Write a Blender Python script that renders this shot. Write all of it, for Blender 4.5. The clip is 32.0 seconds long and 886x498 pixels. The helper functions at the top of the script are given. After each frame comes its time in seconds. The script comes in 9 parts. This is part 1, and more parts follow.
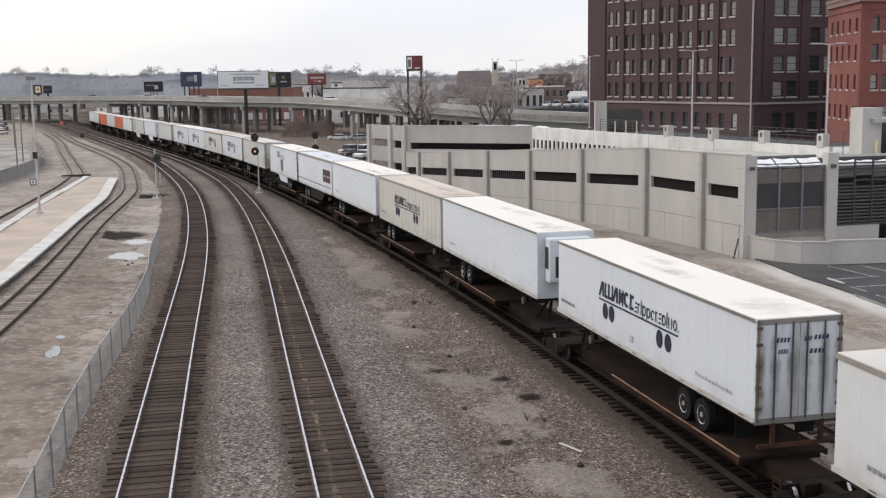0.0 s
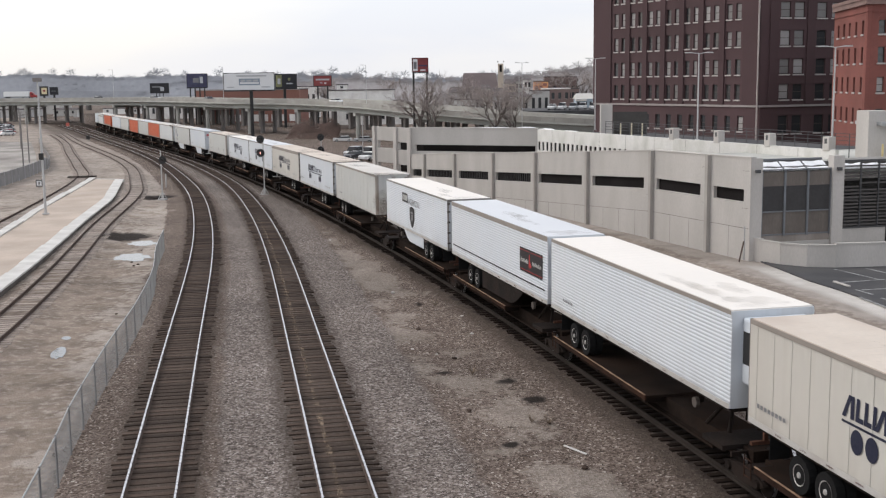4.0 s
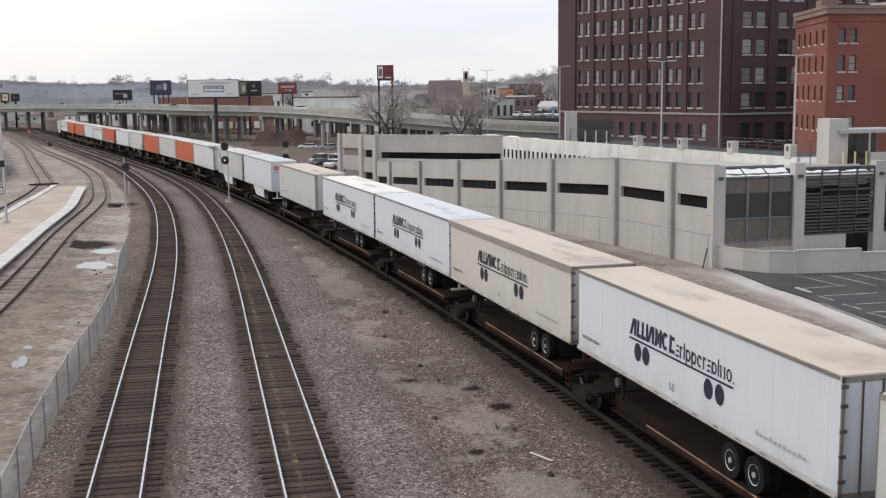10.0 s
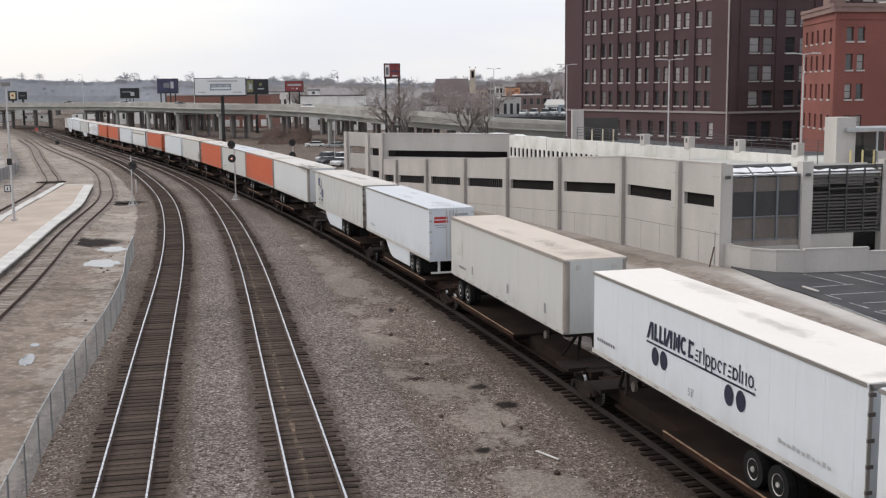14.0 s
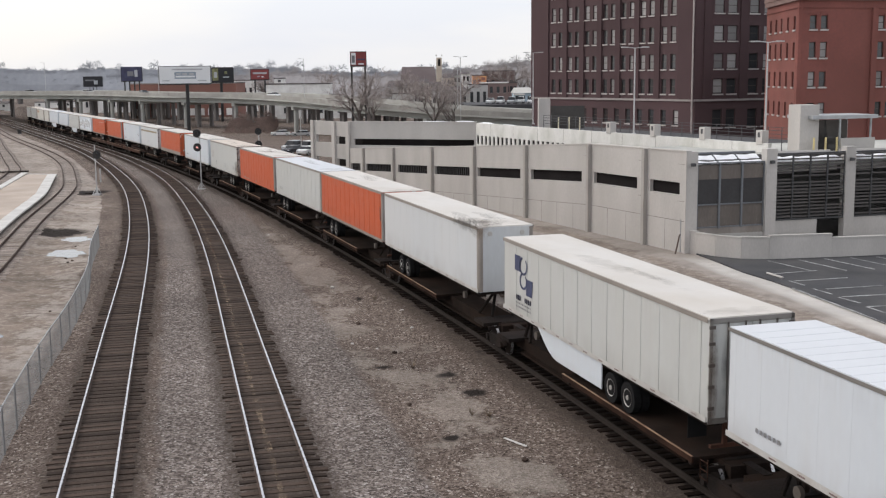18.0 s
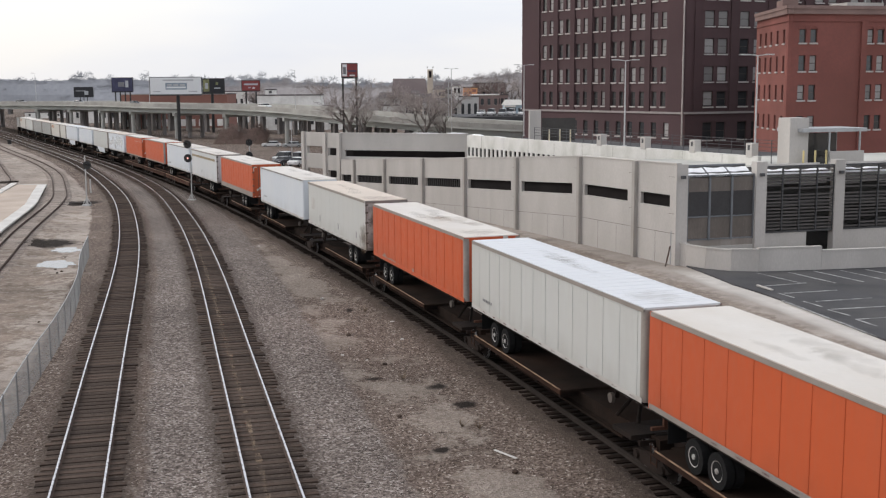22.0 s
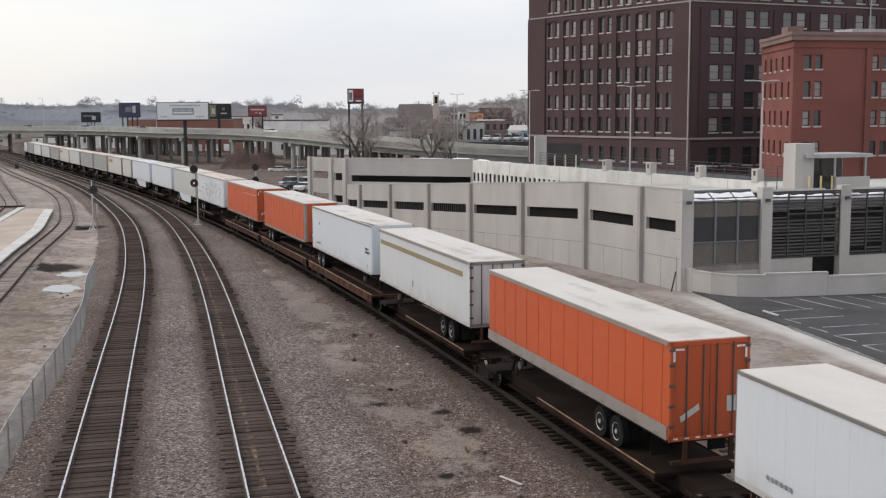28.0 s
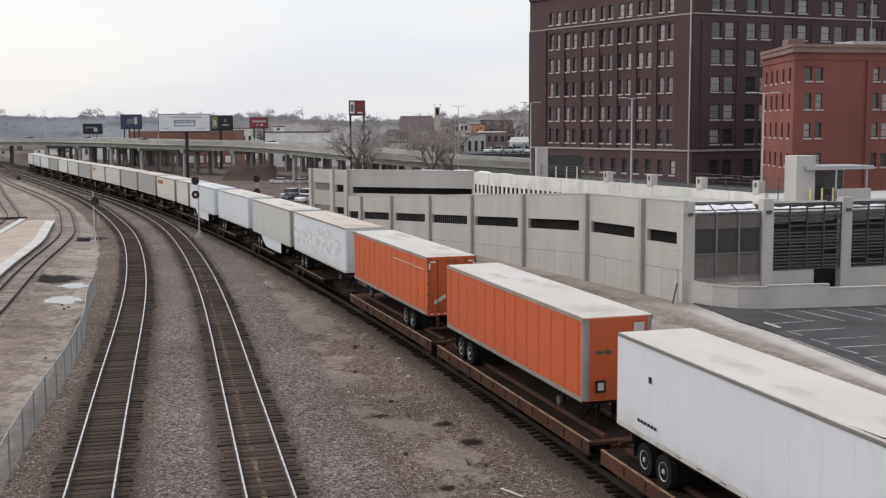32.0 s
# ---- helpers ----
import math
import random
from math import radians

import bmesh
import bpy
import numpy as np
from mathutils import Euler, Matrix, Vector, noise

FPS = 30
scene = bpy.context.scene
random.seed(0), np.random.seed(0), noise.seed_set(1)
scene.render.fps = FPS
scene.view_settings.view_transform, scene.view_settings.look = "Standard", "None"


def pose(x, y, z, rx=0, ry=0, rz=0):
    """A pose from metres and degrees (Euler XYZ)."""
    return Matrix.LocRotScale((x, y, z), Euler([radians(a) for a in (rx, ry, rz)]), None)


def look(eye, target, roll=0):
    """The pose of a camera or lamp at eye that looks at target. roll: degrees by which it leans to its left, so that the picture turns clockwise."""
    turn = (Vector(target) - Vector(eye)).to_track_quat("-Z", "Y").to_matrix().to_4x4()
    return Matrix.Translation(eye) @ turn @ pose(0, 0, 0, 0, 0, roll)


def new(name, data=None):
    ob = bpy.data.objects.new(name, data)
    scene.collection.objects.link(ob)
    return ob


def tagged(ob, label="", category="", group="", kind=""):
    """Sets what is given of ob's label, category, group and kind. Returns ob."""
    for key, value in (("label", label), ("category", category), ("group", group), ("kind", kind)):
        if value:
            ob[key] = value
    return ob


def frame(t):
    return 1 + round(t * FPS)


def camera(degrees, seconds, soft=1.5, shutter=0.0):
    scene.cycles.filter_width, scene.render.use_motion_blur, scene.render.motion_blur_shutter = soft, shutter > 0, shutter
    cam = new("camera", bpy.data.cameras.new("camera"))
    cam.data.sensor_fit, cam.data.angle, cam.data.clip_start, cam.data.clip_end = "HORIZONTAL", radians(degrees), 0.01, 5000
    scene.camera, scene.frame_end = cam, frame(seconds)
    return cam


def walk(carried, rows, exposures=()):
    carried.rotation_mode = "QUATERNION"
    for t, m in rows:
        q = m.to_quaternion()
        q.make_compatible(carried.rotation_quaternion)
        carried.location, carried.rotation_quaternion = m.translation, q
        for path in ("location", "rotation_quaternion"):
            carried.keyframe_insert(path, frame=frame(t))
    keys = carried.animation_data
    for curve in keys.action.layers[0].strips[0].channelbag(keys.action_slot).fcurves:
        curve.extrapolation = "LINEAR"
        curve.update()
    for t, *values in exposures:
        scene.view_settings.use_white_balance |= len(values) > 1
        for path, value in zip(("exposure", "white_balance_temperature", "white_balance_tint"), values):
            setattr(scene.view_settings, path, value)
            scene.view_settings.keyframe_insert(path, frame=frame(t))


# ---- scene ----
import functools

cam = camera(42.8, 32.0, soft=1.25)
EYE = (0.0, 0.0, 11.68)
# seconds and the turn of the hand-held camera on the footbridge (Euler XYZ, degrees)
TURNS = (
    (0, 81.469, 0.800, 1.065), (0.5, 81.375, 0.721, 1.100), (1, 81.290, 0.698, 1.187),
    (1.5, 81.216, 0.741, 1.252), (2, 81.146, 0.687, 1.400), (2.5, 81.051, 0.682, 1.484),
    (3, 81.255, 0.557, 1.433), (3.5, 81.462, 0.660, 1.396), (5.5, 81.808, 0.714, 1.294),
    (6, 81.904, 0.477, 1.047), (6.5, 81.811, 0.464, 0.868), (7, 81.936, 0.310, 0.793),
    (7.5, 82.144, 0.456, 0.445), (8, 82.437, 0.511, 0.132), (8.5, 82.430, 0.466, -0.119),
    (9, 82.304, 0.460, -0.156), (9.5, 82.123, 0.578, -0.300), (10, 81.927, 0.570, -0.397),
    (10.5, 81.806, 0.539, -0.428), (11, 81.778, 0.533, -0.401), (11.5, 81.815, 0.556, -0.374),
    (12, 81.805, 0.490, -0.317), (12.5, 81.782, 0.471, -0.221), (13, 81.807, 0.485, -0.070),
    (13.5, 81.822, 0.496, 0.016), (14, 81.846, 0.551, -0.062), (14.5, 81.830, 0.600, -0.307),
    (16.5, 80.998, 0.816, -2.049), (17, 81.009, 0.860, -2.169), (17.5, 81.071, 0.725, -2.001),
    (18, 81.241, 0.590, -1.739), (18.5, 81.347, 0.714, -1.786), (19, 81.355, 0.676, -1.914),
    (19.5, 81.334, 0.598, -1.858), (20, 81.193, 0.689, -1.905), (20.5, 81.242, 0.662, -1.854),
    (21, 81.361, 0.640, -2.033), (21.5, 81.542, 0.594, -2.238), (22, 81.825, 0.374, -2.188),
    (22.5, 82.137, 0.299, -1.924), (23, 82.704, 0.176, -1.785), (23.5, 83.139, 0.150, -1.771),
    (24, 83.198, 0.091, -1.782), (24.5, 83.245, 0.102, -1.707), (25, 83.283, -0.005, -1.630),
    (25.5, 83.356, 0.210, -1.666), (27.5, 83.208, 0.274, -1.893), (28, 83.096, 0.317, -1.896),
    (28.5, 83.051, 0.306, -1.900), (29, 83.169, 0.236, -1.849), (29.5, 83.322, 0.164, -1.799),
    (30, 83.394, 0.230, -1.850), (30.5, 83.313, 0.236, -1.885), (31, 83.373, 0.131, -1.807),
    (31.5, 83.516, 0.149, -1.758), (32, 83.688, 0.288, -1.832),
)
walk(cam, [(t, pose(*EYE, rx, ry, rz)) for t, rx, ry, rz in TURNS],
     exposures=[(0, -0.09), (8, -0.12), (14, -0.13), (17, -0.12), (21, -0.11), (23.5, -0.19), (32, -0.24)])

# ------------------------------------------------------------------ light
world = bpy.data.worlds.new("sky")
scene.world = world
world.use_nodes = True
wn, wl = world.node_tree.nodes, world.node_tree.links
sky = wn.new("ShaderNodeTexSky")
sky.sky_type, sky.sun_disc = "NISHITA", False
sky.sun_elevation, sky.sun_rotation = radians(40), radians(285)
sky.air_density, sky.dust_density, sky.ozone_density = 1.0, 4.0, 1.0
# a bright overcast veil over the clear sky, with streaks of thinner cloud
co = wn.new("ShaderNodeTexCoord")
mp = wn.new("ShaderNodeMapping")
mp.inputs["Scale"].default_value = (1.2, 1.2, 5.0)
cl = wn.new("ShaderNodeTexNoise")
cl.inputs["Scale"].default_value, cl.inputs["Detail"].default_value = 2.2, 5.0
ramp = wn.new("ShaderNodeValToRGB")
ramp.color_ramp.elements[0].position, ramp.color_ramp.elements[0].color = 0.38, (0.86, 0.885, 0.96, 1)
ramp.color_ramp.elements[1].position, ramp.color_ramp.elements[1].color = 0.62, (1.0, 0.985, 0.975, 1)
veil = wn.new("ShaderNodeBackground")
clear = wn.new("ShaderNodeBackground")
both = wn.new("ShaderNodeAddShader")
wl.new(co.outputs["Generated"], mp.inputs["Vector"])
wl.new(mp.outputs[0], cl.inputs["Vector"])
wl.new(cl.outputs["Fac"], ramp.inputs["Fac"])
wl.new(ramp.outputs[0], veil.inputs["Color"])
wl.new(sky.outputs[0], clear.inputs["Color"])
veil.inputs["Strength"].default_value, clear.inputs["Strength"].default_value = 0.985, 0.05
wl.new(veil.outputs[0], both.inputs[0])
wl.new(clear.outputs[0], both.inputs[1])
wl.new(both.outputs[0], wn["World Output"].inputs["Surface"])
sun = new("sun", bpy.data.lights.new("sun", "SUN"))
sun.data.energy, sun.data.angle, sun.data.color = 1.0, radians(25), (1.0, 0.97, 0.93)
sun.matrix_world = look((-80, 60, 70), (0, 40, 0))

# ------------------------------------------------------------------ materials
def mat(name, base, rough=0.8, metal=0.0, vary=0.12, scale=1.2, fine=25.0, bump=0.15, dirt=None, dirt_amount=0.0,
        dirt_scale=0.5, stretch=(1, 1, 1), each=0.0, spec=0.4, island=0.0):
    """A surface with two scales of variation, optional dirt patches and streaks, and a fine relief."""
    m = bpy.data.materials.new(name)
    m.use_nodes = True
    n, l = m.node_tree.nodes, m.node_tree.links
    b = n["Principled BSDF"]
    b.inputs["Roughness"].default_value, b.inputs["Metallic"].default_value = rough, metal
    b.inputs["Specular IOR Level"].default_value = spec
    tc = n.new("ShaderNodeTexCoord")
    mp = n.new("ShaderNodeMapping")
    mp.inputs["Scale"].default_value = stretch
    l.new(tc.outputs["Object"], mp.inputs["Vector"])

    def nz(s, d=4.0):
        x = n.new("ShaderNodeTexNoise")
        x.inputs["Scale"].default_value, x.inputs["Detail"].default_value = s, d
        l.new(mp.outputs[0], x.inputs["Vector"])
        return x.outputs["Fac"]

    def span(src, lo, hi, a=0.3, z=0.7):
        x = n.new("ShaderNodeMapRange")
        x.inputs["From Min"].default_value, x.inputs["From Max"].default_value = a, z
        x.inputs["To Min"].default_value, x.inputs["To Max"].default_value = lo, hi
        l.new(src, x.inputs["Value"])
        return x.outputs[0]

    def times(p, q):
        x = n.new("ShaderNodeMath")
        x.operation = "MULTIPLY"
        l.new(p, x.inputs[0])
        l.new(q, x.inputs[1])
        return x.outputs[0]

    big, small = nz(scale), nz(fine, 6.0)
    k = times(span(big, 1 - vary, 1 + vary), span(small, 1 - vary * 0.7, 1 + vary * 0.7))
    if each:
        oi = n.new("ShaderNodeObjectInfo")
        k = times(k, span(oi.outputs["Random"], 1 - each, 1 + each, 0, 1))
    if island:
        ge = n.new("ShaderNodeNewGeometry")
        k = times(k, span(ge.outputs["Random Per Island"], 1 - island, 1 + island, 0, 1))
    hv = n.new("ShaderNodeVectorMath")
    hv.operation = "SCALE"
    hv.inputs[0].default_value = base
    l.new(k, hv.inputs["Scale"])
    col = hv.outputs[0]
    if dirt:
        mx = n.new("ShaderNodeMix")
        mx.data_type = "RGBA"
        mx.inputs["B"].default_value = (*dirt, 1)
        l.new(span(nz(dirt_scale, 7.0), 0, dirt_amount, 0.42, 0.68), mx.inputs["Factor"])
        l.new(col, mx.inputs["A"])
        col = mx.outputs["Result"]
    l.new(col, b.inputs["Base Color"])
    l.new(span(small, max(0, rough - 0.1), min(1, rough + 0.1)), b.inputs["Roughness"])
    if bump:
        bu = n.new("ShaderNodeBump")
        bu.inputs["Strength"].default_value, bu.inputs["Distance"].default_value = bump, 0.02
        l.new(small, bu.inputs["Height"])
        l.new(bu.outputs[0], b.inputs["Normal"])
    return m


def glass_mat(name, tint, rough=0.05):
    m = mat(name, tint, rough, 0.0, 0.1, 0.6, 3.0, 0.02, spec=0.8)
    return m


def glow(name, color, strength):
    m = bpy.data.materials.new(name)
    m.use_nodes = True
    b = m.node_tree.nodes["Principled BSDF"]
    b.inputs["Base Color"].default_value = (*color, 1)
    b.inputs["Emission Color"].default_value = (*color, 1)
    b.inputs["Emission Strength"].default_value = strength
    return m


def zone_mat():
    """Ground of mixed stone ballast, cinder, clay and bare gravel, from the ground sheet's own layers."""
    m = bpy.data.materials.new("ground_mixed")
    m.use_nodes = True
    n, l = m.node_tree.nodes, m.node_tree.links
    b = n["Principled BSDF"]
    b.inputs["Roughness"].default_value = 0.95
    b.inputs["Specular IOR Level"].default_value = 0.08
    tc = n.new("ShaderNodeTexCoord")

    def nz(s, d=6.0):
        x = n.new("ShaderNodeTexNoise")
        x.inputs["Scale"].default_value, x.inputs["Detail"].default_value = s, d
        l.new(tc.outputs["Object"], x.inputs["Vector"])
        return x.outputs["Fac"]

    def math_node(op, p, q):
        x = n.new("ShaderNodeMath")
        x.operation = op
        for i, v in enumerate((p, q)):
            if isinstance(v, (int, float)):
                x.inputs[i].default_value = v
            else:
                l.new(v, x.inputs[i])
        return x.outputs[0]

    def mix(fac, p, q):
        x = n.new("ShaderNodeMix")
        x.data_type = "RGBA"
        for s, v in (("Factor", fac), ("A", p), ("B", q)):
            if isinstance(v, tuple):
                x.inputs[s].default_value = (*v, 1)
            else:
                l.new(v, x.inputs[s])
        return x.outputs["Result"]

    def ramp_node(src, stops):
        x = n.new("ShaderNodeValToRGB")
        e = x.color_ramp.elements
        while len(e) < len(stops):
            e.new(0.5)
        for i, (p, c) in enumerate(stops):
            e[i].position, e[i].color = p, (*c, 1)
        l.new(src, x.inputs["Fac"])
        return x.outputs["Color"]

    def layer(name):
        x = n.new("ShaderNodeAttribute")
        x.attribute_name = name
        # ragged borders between the layers
        return x.outputs["Fac"]

    vo = n.new("ShaderNodeTexVoronoi")
    vo.inputs["Scale"].default_value = 14.0
    wob = n.new("ShaderNodeTexNoise")
    wob.inputs["Scale"].default_value, wob.inputs["Detail"].default_value = 6.0, 2.0
    l.new(tc.outputs["Object"], wob.inputs["Vector"])
    wmx = n.new("ShaderNodeVectorMath")
    wmx.operation = "MULTIPLY_ADD"
    wmx.inputs[1].default_value = (0.22, 0.22, 0.22)
    l.new(wob.outputs["Color"], wmx.inputs[0])
    l.new(tc.outputs["Object"], wmx.inputs[2])
    l.new(wmx.outputs[0], vo.inputs["Vector"])
    stone_rand = n.new("ShaderNodeSeparateColor")
    l.new(vo.outputs["Color"], stone_rand.inputs[0])
    rag = nz(0.35)
    rag2 = nz(2.2)

    def edge(name, amp=1.0):
        s = math_node("ADD", layer(name), math_node("MULTIPLY", math_node("SUBTRACT", rag, 0.5), 0.9 * amp))
        s = math_node("ADD", s, math_node("MULTIPLY", math_node("SUBTRACT", rag2, 0.5), 0.5 * amp))
        x = n.new("ShaderNodeMapRange")
        x.inputs["From Min"].default_value, x.inputs["From Max"].default_value = 0.35, 0.65
        l.new(s, x.inputs["Value"])
        return x.outputs[0]

    stones = ramp_node(stone_rand.outputs[0], GRAVEL["stones"])
    cinder = ramp_node(stone_rand.outputs[1], GRAVEL["cinder"])
    clay = mix(nz(0.5), *GRAVEL["clay"])
    clay = mix(math_node("MULTIPLY", stone_rand.outputs[2], 0.72), clay, GRAVEL["pebble"])
    bare = mix(nz(0.22), *GRAVEL["bare"])
    crumb = n.new("ShaderNodeMapRange")
    crumb.inputs["From Min"].default_value, crumb.inputs["From Max"].default_value = 0.5, 0.72
    crumb.inputs["To Max"].default_value = 0.75
    l.new(nz(1.1, 9.0), crumb.inputs["Value"])
    bare = mix(crumb.outputs[0], bare, GRAVEL["bare_dark"])

    def patchy(scale, lo, hi, top):
        """Noise with its middle stretched, for broken patches with ragged edges."""
        x = n.new("ShaderNodeMapRange")
        x.inputs["From Min"].default_value, x.inputs["From Max"].default_value = lo, hi
        x.inputs["To Max"].default_value = top
        l.new(nz(scale, 10.0), x.inputs["Value"])
        return x.outputs[0]

    mud = mix(patchy(0.8, 0.40, 0.60, 1.0), GRAVEL["mud"], (0.265, 0.213, 0.172))
    mud = mix(patchy(2.6, 0.50, 0.66, 0.8), mud, (0.37, 0.318, 0.272))
    bare = mix(math_node("MULTIPLY", edge("mud", 3.4), 0.8), bare, mud)
    bare = mix(math_node("MULTIPLY", stone_rand.outputs[1], 0.32), bare, GRAVEL["bare_dark"])
    col = mix(math_node("MULTIPLY", edge("clay", 3.1), 0.85), cinder, clay)
    col = mix(edge("stone"), col, stones)
    dust = mix(nz(0.5, 9.0), (0.44, 0.40, 0.365), (0.195, 0.168, 0.148))
    bare = mix(math_node("MINIMUM", math_node("MULTIPLY", layer("road"), 0.9), 0.9), bare, dust)
    verge = math_node("MAXIMUM", math_node("SUBTRACT", layer("road"), 1.0), 0.0)
    bare = mix(math_node("MULTIPLY", verge, math_node("ADD", nz(0.9, 9.0), 0.35)), bare, (0.58, 0.555, 0.525))
    col = mix(edge("bare", 1.8), col, bare)
    foul = mix(math_node("MULTIPLY", stone_rand.outputs[0], 0.35), GRAVEL["foul"], GRAVEL["pebble"])
    soft_foul = n.new("ShaderNodeAttribute")
    soft_foul.attribute_name = "foul"
    col = mix(math_node("MULTIPLY", soft_foul.outputs["Fac"], 0.9), col, foul)
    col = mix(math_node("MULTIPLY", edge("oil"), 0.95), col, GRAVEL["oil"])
    big = n.new("ShaderNodeMapRange")
    big.inputs["From Min"].default_value, big.inputs["From Max"].default_value = 0.3, 0.7
    big.inputs["To Min"].default_value, big.inputs["To Max"].default_value = 0.82, 1.18
    l.new(nz(0.12), big.inputs["Value"])
    sc = n.new("ShaderNodeVectorMath")
    sc.operation = "SCALE"
    l.new(col, sc.inputs[0])
    l.new(big.outputs[0], sc.inputs["Scale"])
    l.new(sc.outputs[0], b.inputs["Base Color"])
    bu = n.new("ShaderNodeBump")
    bu.inputs["Strength"].default_value, bu.inputs["Distance"].default_value = 0.8, 0.045
    l.new(vo.outputs["Distance"], bu.inputs["Height"])
    l.new(bu.outputs[0], b.inputs["Normal"])
    return m


GRAVEL = {
    "stones": [(0.0, (0.050, 0.041, 0.036)), (0.4, (0.131, 0.107, 0.095)), (0.75, (0.229, 0.196, 0.178)), (0.93, (0.31, 0.273, 0.252)), (1.0, (0.43, 0.40, 0.375))],
    "cinder": [(0.0, (0.05, 0.037, 0.03)), (0.5, (0.146, 0.113, 0.095)), (0.85, (0.205, 0.165, 0.142)), (0.95, (0.28, 0.235, 0.205)), (1.0, (0.46, 0.42, 0.38))],
    "clay": ((0.47, 0.415, 0.365), (0.22, 0.178, 0.15)),
    "pebble": (0.10, 0.085, 0.075),
    "bare": ((0.51, 0.465, 0.42), (0.265, 0.215, 0.18)),
    "bare_dark": (0.125, 0.098, 0.081),
    "mud": (0.15, 0.117, 0.096),
    "foul": (0.056, 0.042, 0.034),
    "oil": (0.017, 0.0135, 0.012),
}
GROUND = zone_mat()
STEEL_RAIL = mat("polished_rail_head", (0.62, 0.61, 0.62), 0.28, 0.9, 0.06, 0.3, 3.0, 0.03)
RUST_RAIL = mat("rusty_rail_web", (0.075, 0.05, 0.04), 0.85, 0.2, 0.2, 2.0, 20.0, 0.2)
TIE = mat("weathered_tie_wood", (0.064, 0.046, 0.037), 0.9, 0, 0.25, 1.5, 18.0, 0.5, stretch=(1, 6, 6), each=0.45, spec=0.12)
# freight track wood and rail: oil, and the train's shade, both in the colour
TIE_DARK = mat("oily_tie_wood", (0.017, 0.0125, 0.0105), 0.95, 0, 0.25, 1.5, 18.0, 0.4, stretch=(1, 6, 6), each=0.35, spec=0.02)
OILY_SHADED_RAIL = mat("oil_blackened_rail", (0.030, 0.024, 0.021), 0.8, 0.0, 0.2, 0.8, 14.0, 0.1, spec=0.1)
OLD_TIE = mat("grey_old_tie_wood", (0.30, 0.255, 0.225), 0.9, 0, 0.25, 1.5, 18.0, 0.5, stretch=(1, 6, 6), each=0.3)
CONCRETE = mat("cast_concrete", (0.445, 0.424, 0.402), 0.88, 0, 0.09, 0.35, 14.0, 0.12, (0.36, 0.34, 0.315), 0.55, 0.25, (1, 1, 0.35))
# wall concrete made darker, to put the pilasters' shaded side into the colour
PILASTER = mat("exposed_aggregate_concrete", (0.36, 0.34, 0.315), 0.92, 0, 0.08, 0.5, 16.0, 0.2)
CONCRETE_PIER = mat("pale_concrete", (0.48, 0.455, 0.43), 0.88, 0, 0.09, 0.35, 14.0, 0.12, (0.36, 0.34, 0.32), 0.4, 0.4, (1, 1, 0.3))
CONCRETE_OLD = mat("weathered_viaduct_concrete", (0.46, 0.46, 0.43), 0.9, 0, 0.1, 0.15, 6.0, 0.1, (0.25, 0.25, 0.235), 0.6, 0.12, (1, 1, 0.4))
CONCRETE_STAIN = mat("stained_white_concrete", (0.70, 0.69, 0.66), 0.9, 0, 0.1, 0.5, 9.0, 0.15, (0.40, 0.40, 0.36), 0.75, 0.5, (1, 1, 0.5))
JOINT = mat("dirty_open_joint", (0.20, 0.185, 0.168), 0.95, 0, 0.2, 0.8, 9.0, 0.0, (0.33, 0.31, 0.29), 0.8, 0.6)
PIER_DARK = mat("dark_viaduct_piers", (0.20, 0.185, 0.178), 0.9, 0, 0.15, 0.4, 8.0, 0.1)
# near-black and dim base colours that stand in for shade inside openings
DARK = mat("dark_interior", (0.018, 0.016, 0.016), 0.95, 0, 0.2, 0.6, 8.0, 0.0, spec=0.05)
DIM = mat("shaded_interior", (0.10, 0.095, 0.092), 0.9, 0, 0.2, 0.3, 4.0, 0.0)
ASPHALT = mat("asphalt", (0.050, 0.050, 0.054), 0.9, 0, 0.25, 0.2, 30.0, 0.2, (0.085, 0.082, 0.081), 0.7, 0.3)
ROAD = mat("dusty_yard_road", (0.34, 0.315, 0.29), 0.93, 0, 0.2, 0.25, 12.0, 0.15, (0.15, 0.135, 0.122), 0.85, 0.12, (1.2, 0.8, 1))
PAINT_LINE = mat("worn_line_paint", (0.36, 0.36, 0.36), 0.8, 0, 0.3, 2.0, 20.0, 0.05, (0.09, 0.09, 0.092), 0.8, 1.6)
PLATFORM = mat("worn_platform_paving", (0.46, 0.385, 0.325), 0.9, 0, 0.12, 0.15, 10.0, 0.15, (0.33, 0.27, 0.22), 0.6, 0.25)
PLATFORM_EDGE = mat("pale_platform_edge", (0.58, 0.57, 0.545), 0.85, 0, 0.1, 0.5, 12.0, 0.1, (0.42, 0.40, 0.38), 0.5, 0.6)
GALV = mat("galvanised_steel", (0.42, 0.43, 0.44), 0.5, 0.6, 0.1, 2.0, 20.0, 0.05)
GREY_PAINT = mat("light_grey_pole_paint", (0.46, 0.46, 0.46), 0.55, 0.2, 0.08, 1.0, 12.0, 0.03)
MESH_WIRE = mat("chain_link_wire", (0.20, 0.205, 0.21), 0.55, 0.2, 0.1, 1.0, 10.0, 0.0)
BLACK_PAINT = mat("black_paint", (0.02, 0.02, 0.021), 0.5, 0, 0.2, 2.0, 20.0, 0.05)
RED_LENS = glow("red_signal_lens", (1.0, 0.42, 0.38), 1.3)
DARK_LENS = mat("dark_signal_lens", (0.03, 0.012, 0.012), 0.15, 0, 0.1, 3.0, 9.0, 0.0, spec=0.8)
